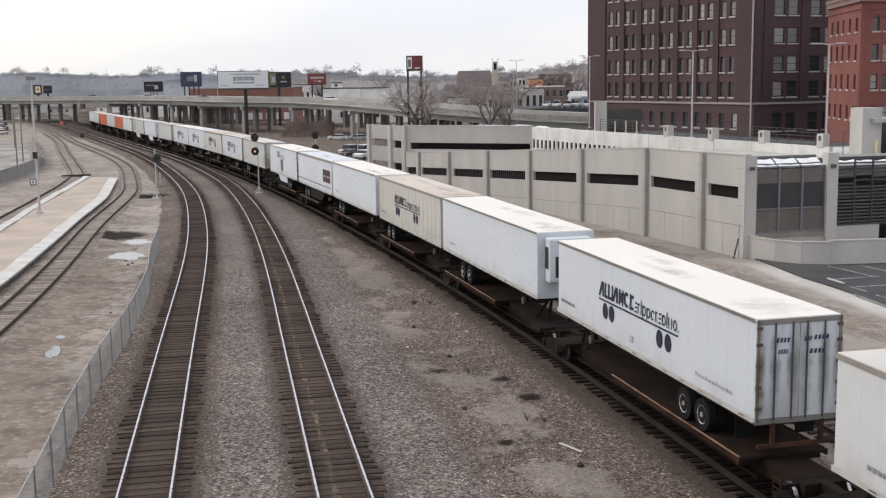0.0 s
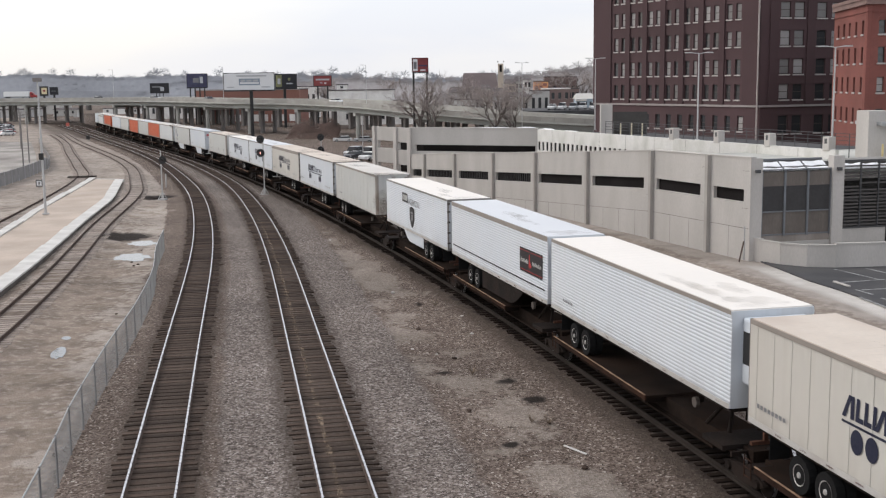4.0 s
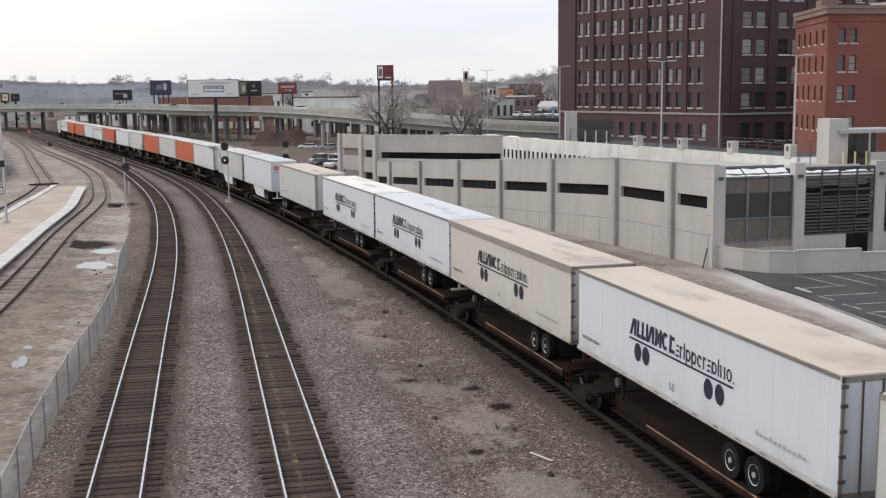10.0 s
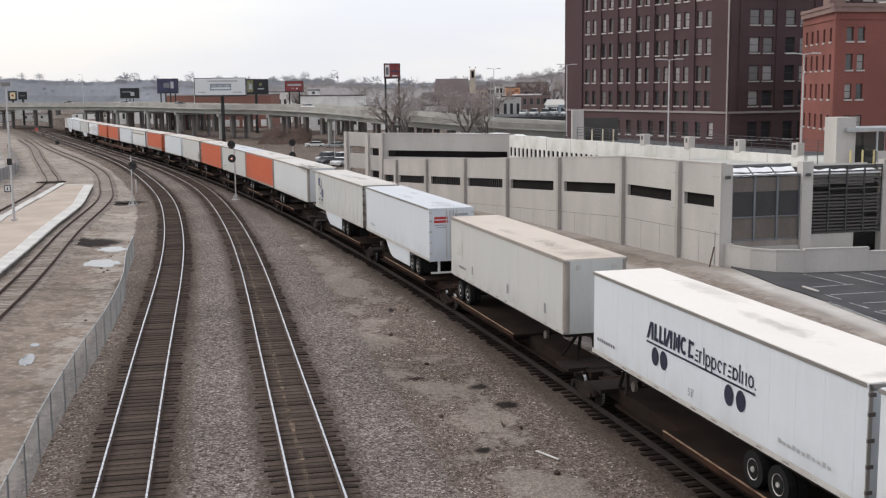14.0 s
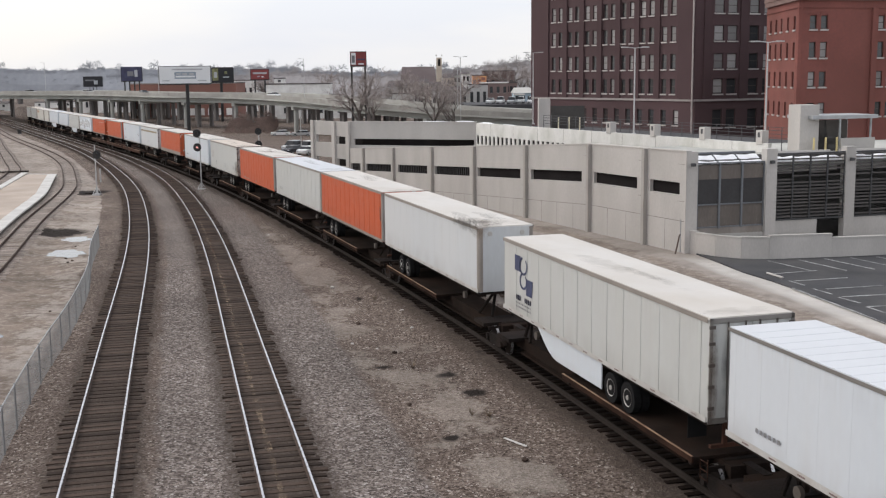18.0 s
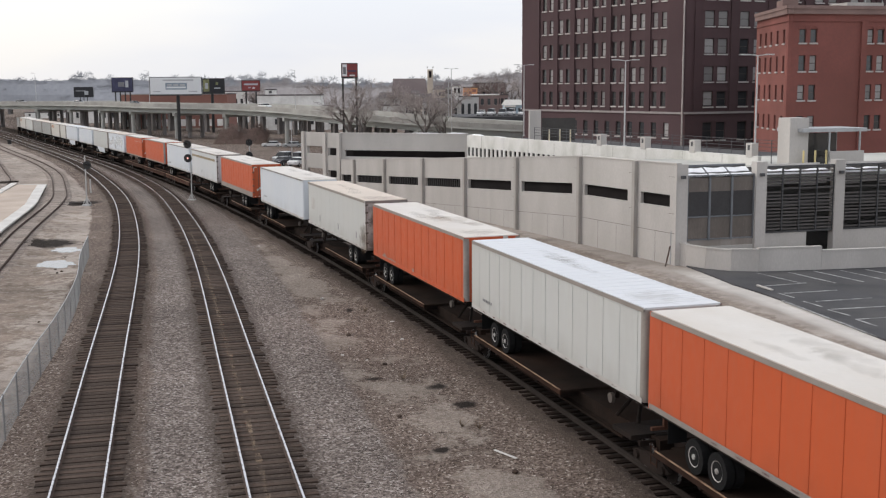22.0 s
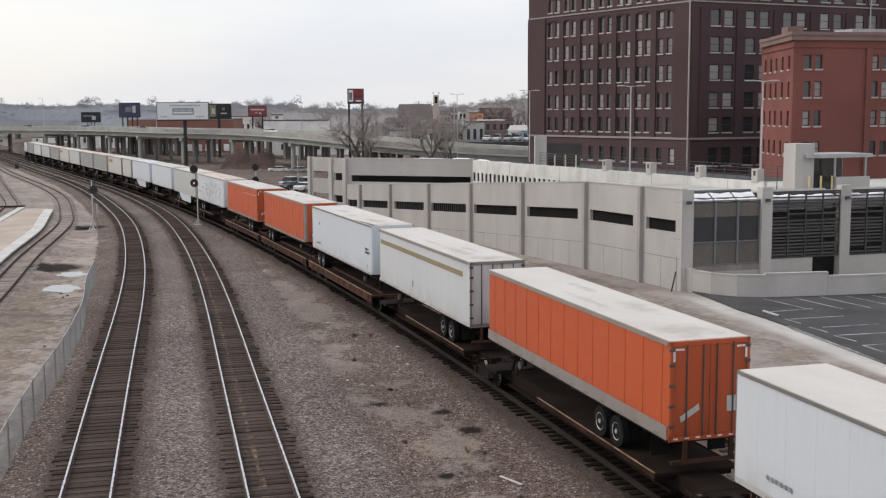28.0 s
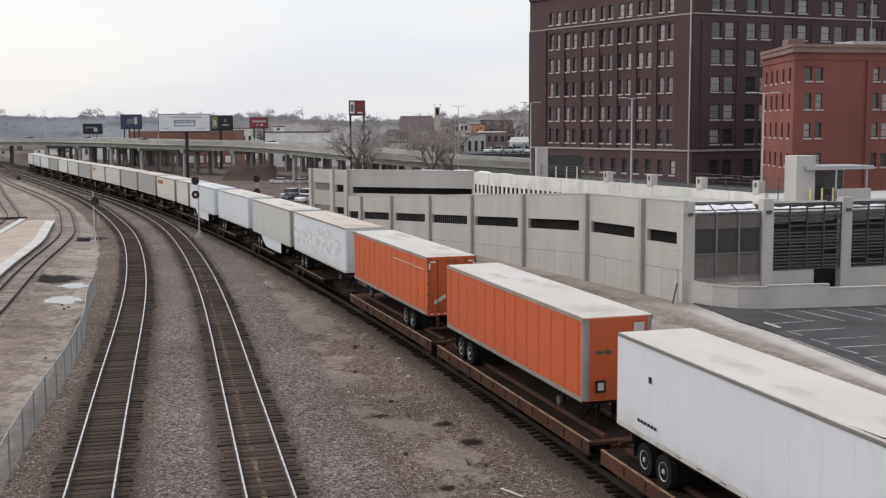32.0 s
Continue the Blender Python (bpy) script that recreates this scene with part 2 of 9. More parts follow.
BRICK_BROWN = mat("dark_brown_brick", (0.080, 0.0475, 0.051), 0.9, 0, 0.14, 0.12, 3.0, 0.2, (0.058, 0.038, 0.038), 0.5, 0.05)
BRICK_PIER = mat("brown_brick_pier", (0.071, 0.042, 0.045), 0.9, 0, 0.12, 0.12, 3.0, 0.2)
BRICK_RED = mat("orange_red_brick", (0.205, 0.076, 0.064), 0.9, 0, 0.14, 0.15, 3.0, 0.2, (0.15, 0.062, 0.05), 0.5, 0.08)
STONE_SILL = mat("pale_stone_sill", (0.43, 0.40, 0.385), 0.85, 0, 0.1, 1.0, 9.0, 0.1)
STONE_BAND = mat("stone_belt_course", (0.31, 0.28, 0.27), 0.85, 0, 0.1, 1.0, 9.0, 0.1)
PANE = glass_mat("window_glass", (0.045, 0.047, 0.05))
BLIND = mat("drawn_window_blind", (0.28, 0.27, 0.265), 0.5, 0, 0.1, 0.5, 6.0, 0.0, each=0.35)
FRAME_DARK = mat("dark_window_frame", (0.06, 0.045, 0.042), 0.6, 0, 0.1, 2.0, 9.0, 0.0)
GLASS_TINT = glass_mat("tinted_stair_glass", (0.055, 0.052, 0.05))
ALU = mat("dark_aluminium", (0.075, 0.075, 0.078), 0.5, 0.2, 0.08, 1.0, 9.0, 0.0)
BEIGE_PANEL = mat("beige_backed_glass", (0.165, 0.143, 0.128), 0.18, 0, 0.15, 0.8, 9.0, 0.05, (0.14, 0.122, 0.11), 0.6, 0.6, (1, 1, 0.3))
GREY_GLASS = mat("dark_grey_glass", (0.055, 0.053, 0.054), 0.15, 0, 0.1, 0.8, 6.0, 0.01, spec=0.6)
MULLION = mat("grey_aluminium", (0.175, 0.185, 0.20), 0.5, 0.2, 0.08, 1.0, 9.0, 0.0)
STAINED_BASE = mat("stained_brown_concrete", (0.23, 0.20, 0.178), 0.85, 0, 0.15, 0.6, 9.0, 0.1, (0.40, 0.37, 0.345), 0.6, 0.7, (1, 1, 0.2))
LOUVRE = mat("dull_louvre_metal", (0.10, 0.091, 0.088), 0.6, 0.1, 0.12, 0.6, 9.0, 0.0, (0.07, 0.065, 0.062), 0.6, 0.5, each=0.2)
SNOW = mat("old_snow", (0.82, 0.83, 0.85), 0.7, 0, 0.06, 1.5, 9.0, 0.2)
# ------------------------------------------------------------------ small mesh helpers
def part(name, bm, material, parent=None, label="", smooth=False, bevel=0.0):
    """Links a bmesh as one mesh object under a thing, a part or nothing."""
    me = bpy.data.meshes.new(name)
    bm.to_mesh(me)
    bm.free()
    if smooth:
        me.polygons.foreach_set("use_smooth", [True] * len(me.polygons))
    for m in material if isinstance(material, (list, tuple)) else [material]:
        me.materials.append(m)
    ob = new(name, me)
    if parent is not None:
        ob.parent = parent
    if bevel:
        mod = ob.modifiers.new("bevel", "BEVEL")
        mod.width, mod.segments, mod.limit_method = bevel, 2, "ANGLE"
    if label:
        tagged(ob, label)
    return ob


def share(name, ob, parent, m=None):
    """One more object on the mesh of ob."""
    o = new(name, ob.data)
    o.parent = parent
    if m is not None:
        o.matrix_basis = m
    return o


def thing(name, label, category, group="", kind="", m=None):
    o = new(name)
    o.empty_display_size = 0.2
    if m is not None:
        o.matrix_basis = m
    return tagged(o, label, category, group, kind)


def quad(bm, a, b, c, d, mi=0):
    fc = bm.faces.new([bm.verts.new(p) for p in (a, b, c, d)])
    fc.material_index = mi
    return fc


def box(bm, x0, y0, z0, x1, y1, z1, m=None, mi=0):
    v = [bm.verts.new((x, y, z) if m is None else m @ Vector((x, y, z))) for x in (x0, x1) for y in (y0, y1) for z in (z0, z1)]
    for q in ((0, 1, 3, 2), (4, 6, 7, 5), (0, 4, 5, 1), (2, 3, 7, 6), (0, 2, 6, 4), (1, 5, 7, 3)):
        bm.faces.new([v[i] for i in q]).material_index = mi
    return v


def new_box(x0, y0, z0, x1, y1, z1, m=None):
    bm = bmesh.new()
    box(bm, x0, y0, z0, x1, y1, z1, m)
    return bm


def rod(bm, a, b, r0, r1=None, sides=8, caps=True, mi=0):
    """A round bar from a to b, tapering from r0 to r1."""
    a, b = Vector(a), Vector(b)
    r1 = r0 if r1 is None else r1
    w = (b - a).normalized()
    u = w.orthogonal().normalized()
    v = w.cross(u)
    ring = [[bm.verts.new(c + (u * math.cos(k) + v * math.sin(k)) * r) for k in [2 * math.pi * i / sides for i in range(sides)]]
            for c, r in ((a, r0), (b, r1))]
    for i in range(sides):
        j = (i + 1) % sides
        bm.faces.new((ring[0][i], ring[0][j], ring[1][j], ring[1][i])).material_index = mi
    if caps:
        bm.faces.new(ring[0][::-1]).material_index = mi
        bm.faces.new(ring[1]).material_index = mi
    return bm


def new_rod(*a, **k):
    return rod(bmesh.new(), *a, **k)


def sweep(bm, path, profile, mi=0, closed=True, caps=True):
    """Sweeps an open or closed profile of (across, up) along path points (x, y, z, heading)."""
    rings = []
    for x, y, z, h in path:
        c, s = math.cos(h), math.sin(h)
        rings.append([bm.verts.new((x + a * c, y - a * s, z + u)) for a, u in profile])
    k = len(profile)
    for p, q in zip(rings, rings[1:]):
        for i in range(k if closed else k - 1):
            j = (i + 1) % k
            bm.faces.new((p[i], p[j], q[j], q[i])).material_index = mi
    if closed and caps:
        bm.faces.new(rings[0][::-1])
        bm.faces.new(rings[-1])


# ------------------------------------------------------------------ the lie of the land and the tracks
def fall(y):
    """Height of the rail heads: level by the footbridge, falling gently towards the viaduct."""
    u = min(max((y - 30) / 300, 0), 1)
    return -1.6 * u * u * (3 - 2 * u)


class Line:
    """A track's centre line x(y), a natural spline through a few points, straight beyond them."""

    def __init__(self, pts, dip=0.0):
        self.dip = dip          # grade into the cutting beyond the viaduct
        self.y, self.x = np.array([p[0] for p in pts], float), np.array([p[1] for p in pts], float)
        n = len(pts)
        h, dx = np.diff(self.y), np.diff(self.x)
        a, r = np.zeros((n, n)), np.zeros(n)
        a[0, 0] = a[-1, -1] = 1
        for i in range(1, n - 1):
            a[i, i - 1:i + 2] = h[i - 1], 2 * (h[i - 1] + h[i]), h[i]
            r[i] = 6 * (dx[i] / h[i] - dx[i - 1] / h[i - 1])
        self.m = np.linalg.solve(a, r)
        ys = np.arange(-460, 900, 0.5)
        xs = np.array([self.at(v)[0] for v in ys])
        s = np.concatenate(([0], np.cumsum(np.hypot(np.diff(xs), np.diff(ys)))))
        self.ys, self.s = ys, s - np.interp(0, ys, s)

    def at(self, y):
        """x and the heading (radians to the right of +y)."""
        i = int(np.clip(np.searchsorted(self.y, y) - 1, 0, len(self.y) - 2))
        yy = float(np.clip(y, self.y[0], self.y[-1]))
        h = self.y[i + 1] - self.y[i]
        p, q = (self.y[i + 1] - yy) / h, (yy - self.y[i]) / h
        x = p * self.x[i] + q * self.x[i + 1] + ((p**3 - p) * self.m[i] + (q**3 - q) * self.m[i + 1]) * h * h / 6
        g = (self.x[i + 1] - self.x[i]) / h + (-(3 * p * p - 1) * self.m[i] + (3 * q * q - 1) * self.m[i + 1]) * h / 6
        return x + g * (y - yy), math.atan(g)

    def along(self, s):
        """Point and heading s metres along, from y = 0."""
        y = float(np.interp(s, self.s, self.ys))
        x, h = self.at(y)
        return x, y, fall(y) - self.dip * max(0.0, y - 345), h

    def path(self, s0, s1, step, dz=0.0, side=0.0):
        k = max(2, int(abs(s1 - s0) / step) + 1)
        out = []
        for i in range(k):
            x, y, z, h = self.along(s0 + (s1 - s0) * i / (k - 1))
            out.append((x + side * math.cos(h), y - side * math.sin(h), z + dz, h))
        return out


MAIN_A = Line([(0, -3.1), (31.34, -9.43), (52.3, -13.69), (68.3, -16.9), (89, -21.4), (103, -24.8), (126, -31.0), (156, -40.7),
               (183, -50.3), (225, -67.1), (259, -82.0), (324, -111), (420, -156)])
MAIN_B = Line([(0, 2.9), (31.2, -3.62), (52.1, -8.02), (68, -11.36), (92.5, -16.9), (117, -23.15), (139.2, -29.6), (163, -37.8),
               (190, -48.2), (225, -63.2), (259, -78.0), (324, -107), (420, -152)])
TRAIN_C = Line([(0, 16.5), (30, 9.19), (52, 3.33), (88, -7.49), (110, -14.75), (165, -34.9), (204, -50.8), (250, -70.8), (290, -88.3), (320, -101.8), (340, -110.4), (352, -115.3), (370, -121.3), (390, -127.9), (430, -141), (480, -157.4), (560, -183.6)], dip=0.028)
SPUR_D = Line([(0, 22.3), (30, 14.6), (52, 8.6), (88, -2.6), (110, -9.9), (165, -30.1), (204, -46.0), (250, -66.0), (309, -92.2), (420, -143.2)])
SIDING_E = Line([(0, -18.0), (30, -20.4), (52, -23.1), (60, -24.45), (78, -28.05), (96, -32.0), (110, -34.7), (130, -38.9), (144, -43.0), (165, -49.6), (204, -64.9), (257, -88.6), (324, -117), (420, -160)])
SIDING_F = Line([(60, -34.5), (100, -41.6), (119, -45.3), (141, -50.0), (162, -56.0), (172, -59.9), (190, -66.8), (224, -80), (257, -92.4), (296, -108.5), (420, -166)])


def build_track(name, line, s0, s1, label, tie_from, tie_mat, shiny=True, gauge=1.505, sunk=0.0):
    t = thing(name, label, "railway track", kind="structure")
    head = [(-0.031, 0.0), (0.031, 0.0), (0.034, -0.035), (-0.034, -0.035)]
    web = [(-0.034, -0.035), (0.034, -0.035), (0.012, -0.06), (0.012, -0.14), (0.07, -0.165), (-0.07, -0.165), (-0.012, -0.14), (-0.012, -0.06)]
    for side in (-gauge / 2, gauge / 2):
        bm = bmesh.new()
        p = line.path(s0, s1, 2.0, 0, side)
        sweep(bm, p, head, 0)
        sweep(bm, p, web, 1)
        part("rail", bm, [STEEL_RAIL if shiny else RUST_RAIL if tie_mat is not TIE_DARK else OILY_SHADED_RAIL, RUST_RAIL if tie_mat is not TIE_DARK else OILY_SHADED_RAIL], t)
    # sleepers: the nearest are pieces of their own, the rest one mesh
    rnd = random.Random(name)
    me = part("tie", new_box(-1.3, -0.115, -0.36, 1.3, 0.115, -0.165), tie_mat, t)
    first, count, far, s = True, 0, bmesh.new(), tie_from
    while s < s1 - 1:
        x, y, z, h = line.along(s)
        m = Matrix.Translation((x, y, z + rnd.uniform(-0.015, 0.008))) @ Matrix.Rotation(-h + rnd.gauss(0, 0.016), 4, "Z") @ Matrix.Translation((rnd.gauss(0, 0.07), 0, -sunk))
        if count < 290:
            if first:
                me.matrix_basis, first = m, False
            else:
                share("tie", me, t, m)
            count += 1
        else:
            box(far, -1.3, -0.115, -0.36, 1.3, 0.115, -0.165, m)
        s += 0.515 + rnd.gauss(0, 0.02)
    s = s0
    while s < tie_from:
        x, y, z, h = line.along(s)
        box(far, -1.3, -0.115, -0.36, 1.3, 0.115, -0.165, Matrix.Translation((x, y, z)) @ Matrix.Rotation(-h, 4, "Z"))
        s += 0.515
    tagged(part("far_ties", far, tie_mat, t), kind="stuff")
    return t


# ------------------------------------------------------------------ ground sheet
def step_(v, a, b):
    u = min(max((v - a) / (b - a), 0), 1)
    return u * u * (3 - 2 * u)


def band(v, a, b, soft=0.8):
    return step_(v, a - soft, a + soft) * (1 - step_(v, b - soft, b + soft))


OIL_SPOTS = [(1.37, 44.55, 0.25, 0.45), (2.4, 41.9, 0.45, 0.5), (1.25, 36.4, 0.3, 0.3), (-3.0, 61.0, 0.25, 0.6), (-1.2, 45.9, 0.5, 0.25), (-28.2, 90.5, 2.0, 2.6), (-35.0, 124.5, 1.6, 2.5)]
CLAY_SPOTS = [(-7.0, 72.5, 1.9, 8.5, 1.15), (-8.8, 79.0, 1.3, 5.0, 0.95), (-4.6, 58.0, 1.7, 7.5, 0.52), (-1.0, 47.0, 1.9, 5.0, 0.47), (0.9, 41.0, 1.6, 5.0, 0.52), (2.6, 33.5, 1.8, 4.0, 0.45), (-12.0, 90.0, 1.2, 6.0, 0.5)]


def ground_layers(x, y):
    """Height below the rail heads and the six layers of the surface at a place."""
    if -100 < y < 600:
        a, b, c = MAIN_A.at(y), MAIN_B.at(y), TRAIN_C.at(y)
        da, db, dc = (x - a[0]) * math.cos(a[1]), (x - b[0]) * math.cos(b[1]), (x - c[0]) * math.cos(c[1])
        e, f, g = SIDING_E.at(y), SIDING_F.at(y), SPUR_D.at(y)
        dg = (x - g[0]) * math.cos(g[1])
        de, df = (x - e[0]) * math.cos(e[1]), (x - f[0]) * math.cos(f[1])
        bed = max(band(da, -1.9, 2.2), band(db, -2.2, 1.9), band(dc, -2.4, 2.4))
        mid = step_(da, -0.5, 0.5) * (1 - step_(db, -0.5, 0.5))
        stone = max(band(da, 1.2, 99) * band(db, -99, 4.2, 0.7), 0.0)
        between = step_(db, 3.5, 5.0) * (1 - step_(dc, -3.4, -2.4))
        clay = 0.05
        for ox, oy, rx, ry, k in CLAY_SPOTS:
            q = math.hypot((x - ox + 0.33 * (y - oy)) / rx, (y - oy) / ry)
            clay = max(clay, k * (1 - step_(q, 0.55, 1.45)))
        clay *= between
        left = 1 - step_(da, -3.6, -2.9)
        bare = left
        right = step_(dc, 2.6, 3.6)
        bare = max(bare, right * (1 - step_(y, 135, 175)))
        foul = max(band(da, -1.5, 1.6, 0.35), band(db, -1.6, 1.5, 0.35), 0.9 * band(dc, -2.2, 2.2, 0.35), 0.7 * band(dg, -1.6, 1.4, 0.4), 0.3 * band(de, -0.75, 0.75, 0.25), 0.3 * band(df, -0.75, 0.75, 0.25) if y > 60 else 0.0)
        foul = max(foul * (1 - 0.6 * step_(y, 400, 470)), 0.75 * step_(y, 270, 310) * band(da, -9, 30, 3) * (1 - step_(y, 380, 440)))
        mud = band(da, -18, -3.8, 2.0) * (1 - step_(y, 62, 95)) * 0.9 + 0.42 * band(de, -0.5, 3.5, 1.2) * (1 - step_(y, 90, 150)) + 0.12 * band(de, -3.5, 3.5, 1.0) * step_(y, 180, 240)
        if right > 0:
            xm = float(np.interp(y, (20, 50.5, 60.5, 65.5, 72, 79.5, 87.5, 112, 156), (25.0, 19.8, 17.8, 16.8, 15.6, 13.5, 10.8, 1.5, -15.5)))
            xe = float(np.interp(y, (20, 46, 51, 56, 61.3, 64.4, 67.2, 71.2, 76), (25.2, 23.6, 22.9, 22.3, 21.5, 20.9, 20.2, 19.7, 18.6)))
            verge = band(x - xe, -1.5, 0.6, 0.6) * (1 - step_(y, 70, 76))
            mud = max(mud * (1 - right), right * (0.05 + 0.75 * band(x - xm, -1.3, 1.3, 0.7) * (1 - verge) + 0.5 * step_(y, 100, 130)))
        cut = 0.028 * max(0.0, y - 345) * band(dc, -5, 5, 2.0)
        z = -0.36 - cut + 0.034 * band(da, -1.3, 1.3, 0.3) + 0.034 * band(db, -1.3, 1.3, 0.3) + 0.175 * band(de, -1.7, 1.7, 0.8) + 0.16 * band(dg, -1.7, 1.7, 0.7) + (0.175 * band(df, -1.7, 1.7, 0.8) if y > 60 and abs(df) < abs(de) else 0.0) + 0.135 * max(bed, mid * 0.9, stone * 0.9)
        # band along the freight track: oily ballast plus painted shade under the train
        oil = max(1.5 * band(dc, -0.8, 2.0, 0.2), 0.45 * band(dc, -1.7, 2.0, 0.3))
        for ox, oy, rx, ry in OIL_SPOTS:
            oil = max(oil, 1.15 - 0.6 * math.hypot((x - ox) / rx, (y - oy) / ry))
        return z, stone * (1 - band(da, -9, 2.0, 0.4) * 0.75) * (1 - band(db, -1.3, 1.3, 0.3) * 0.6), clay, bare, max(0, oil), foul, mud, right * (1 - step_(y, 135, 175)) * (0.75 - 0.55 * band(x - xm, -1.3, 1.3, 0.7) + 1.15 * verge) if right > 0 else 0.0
    return -0.36, 0.0, 0.2, 0.5, 0.0, 0.4, 0.2, 0.0


def build_ground():
    """One sheet, fine near the tracks and coarse out to the horizon."""
    xs = list(np.arange(-60, 30.01, 0.5))
    step = 0.6
    for _ in range(60):
        step *= 1.17
        xs.append(xs[-1] + step)
        xs.insert(0, xs[0] - step)
        if xs[-1] > 4000:
            break
    ys = [-600, -300, -150] + list(np.arange(-90, 20, 5.0)) + list(np.arange(20, 60, 0.5)) + list(np.arange(60, 120, 0.8)) + list(np.arange(120, 240, 2.0))
    step = 2.0
    while ys[-1] < 4500:
        step *= 1.12
        ys.append(ys[-1] + step)
    verts, lay = [], [[] for _ in range(7)]
    for y in ys:
        shift = MAIN_B.at(min(max(y, 0), 420))[0] + 8 if y < 700 else MAIN_B.at(420)[0]
        for x in xs:
            px = x + shift
            z, *ls = ground_layers(px, y)
            verts.append((px, y, fall(y) + z))
            for k in range(7):
                lay[k].append(ls[k])
    w = len(xs)
    faces = [(j * w + i, j * w + i + 1, (j + 1) * w + i + 1, (j + 1) * w + i) for j in range(len(ys) - 1) for i in range(w - 1)]
    me = bpy.data.meshes.new("ground")
    me.from_pydata(verts, [], faces)
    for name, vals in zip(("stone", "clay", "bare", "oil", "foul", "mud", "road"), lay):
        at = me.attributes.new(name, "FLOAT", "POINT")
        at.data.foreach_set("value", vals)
    me.polygons.foreach_set("use_smooth", [True] * len(me.polygons))
    me.materials.append(GROUND)
    return tagged(new("ground", me), "grey-brown stone ballast and bare trampled gravel around the railway tracks", "ground", kind="structure")


build_ground()
build_track("main_track", MAIN_A, -60, 420, "curved main line with bright worn rails on dark timber ties", 27, TIE)
track_b = build_track("main_track", MAIN_B, -60, 420, "curved main line with bright rails and a sandy streak between them", 27, TIE)
# a soft streak of spilled sand between its rails
SPILL = bpy.data.materials.new("spilled_sand")
SPILL.use_nodes = True
_n, _l = SPILL.node_tree.nodes, SPILL.node_tree.links
_n["Principled BSDF"].inputs["Base Color"].default_value = (0.20, 0.145, 0.10, 1)
_n["Principled BSDF"].inputs["Roughness"].default_value = 0.95
_t, _z, _r = _n.new("ShaderNodeTexCoord"), _n.new("ShaderNodeTexNoise"), _n.new("ShaderNodeMapRange")
_z.inputs["Scale"].default_value, _z.inputs["Detail"].default_value = 2.6, 7.0
_r.inputs["From Min"].default_value, _r.inputs["From Max"].default_value, _r.inputs["To Max"].default_value = 0.42, 0.7, 0.75
_l.new(_t.outputs["Object"], _z.inputs["Vector"])
_l.new(_z.outputs["Fac"], _r.inputs["Value"])
_l.new(_r.outputs[0], _n["Principled BSDF"].inputs["Alpha"])
bm = bmesh.new()
prev = None
for x, y, z, h in MAIN_B.path(24, 105, 1.0, -0.152, -0.2):
    w = 0.09 + 0.03 * math.sin(y * 1.3)
    row = [bm.verts.new((x + o * w * math.cos(h), y - o * w * math.sin(h), z)) for o in (-1, 1)]
    if prev:
        bm.faces.new((prev[0], prev[1], row[1], row[0]))
    prev = row
part("sand_streak", bm, SPILL, track_b, "faint yellowish sand streak")
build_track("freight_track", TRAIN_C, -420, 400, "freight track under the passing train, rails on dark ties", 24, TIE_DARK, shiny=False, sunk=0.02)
build_track("spur_track", SPUR_D, -60, 330, "rusty second track behind the passing train", 30, TIE, shiny=False)
build_track("siding_track", SIDING_E, -40, 340, "rusty siding sunk in bare gravel beside the platform", 40, OLD_TIE, shiny=False, sunk=0.012)
build_track("siding_track", SIDING_F, 40, 330, "rusty siding curving behind the platform", 90, OLD_TIE, shiny=False, sunk=0.012)
# ------------------------------------------------------------------ the freight train
WHITE = mat("white_trailer_paint", (0.575, 0.595, 0.61), 0.45, 0, 0.04, 0.3, 9.0, 0.03, (0.56, 0.545, 0.52), 0.35, 0.35, (1, 0.5, 0.25))
BRIGHT = mat("clean_white_trailer_paint", (0.59, 0.63, 0.675), 0.42, 0, 0.03, 0.3, 9.0, 0.03, (0.63, 0.62, 0.60), 0.25, 0.35, (1, 0.5, 0.25))
BEIGE = mat("cream_trailer_paint", (0.54, 0.525, 0.485), 0.5, 0, 0.04, 0.3, 9.0, 0.03, (0.46, 0.42, 0.37), 0.4, 0.35, (1, 0.5, 0.25))
GREYISH = mat("pale_grey_trailer_panels", (0.525, 0.535, 0.52), 0.45, 0.05, 0.05, 0.3, 9.0, 0.03, (0.45, 0.44, 0.41), 0.4, 0.35, (1, 0.5, 0.25))
GREY = mat("grey_trailer_panels", (0.34, 0.34, 0.33), 0.5, 0.1, 0.06, 0.3, 9.0, 0.03, (0.25, 0.25, 0.24), 0.4, 0.35)
ORANGE = mat("faded_orange_trailer_paint", (0.50, 0.092, 0.028), 0.55, 0, 0.06, 0.3, 9.0, 0.03, (0.36, 0.082, 0.04), 0.45, 0.35, (1, 0.5, 0.25))
ROOF_PALE = mat("dusty_trailer_roof", (0.63, 0.605, 0.57), 0.6, 0, 0.06, 0.25, 9.0, 0.05, (0.52, 0.475, 0.42), 0.75, 0.35, (1, 0.6, 1))
ROOF_WHITE = mat("bright_white_trailer_roof", (0.80, 0.76, 0.71), 0.6, 0, 0.04, 0.25, 9.0, 0.05, (0.74, 0.71, 0.67), 0.6, 0.35, (1, 0.6, 1))
ROOF_TAN = mat("tan_grimy_trailer_roof", (0.60, 0.53, 0.46), 0.65, 0, 0.07, 0.25, 9.0, 0.05, (0.43, 0.355, 0.30), 0.8, 0.3, (1, 0.6, 1))
ROOF_BLUE = mat("clean_trailer_roof", (0.64, 0.66, 0.69), 0.5, 0.1, 0.04, 0.25, 9.0, 0.03, (0.60, 0.61, 0.63), 0.5, 0.3, (1, 0.6, 1))
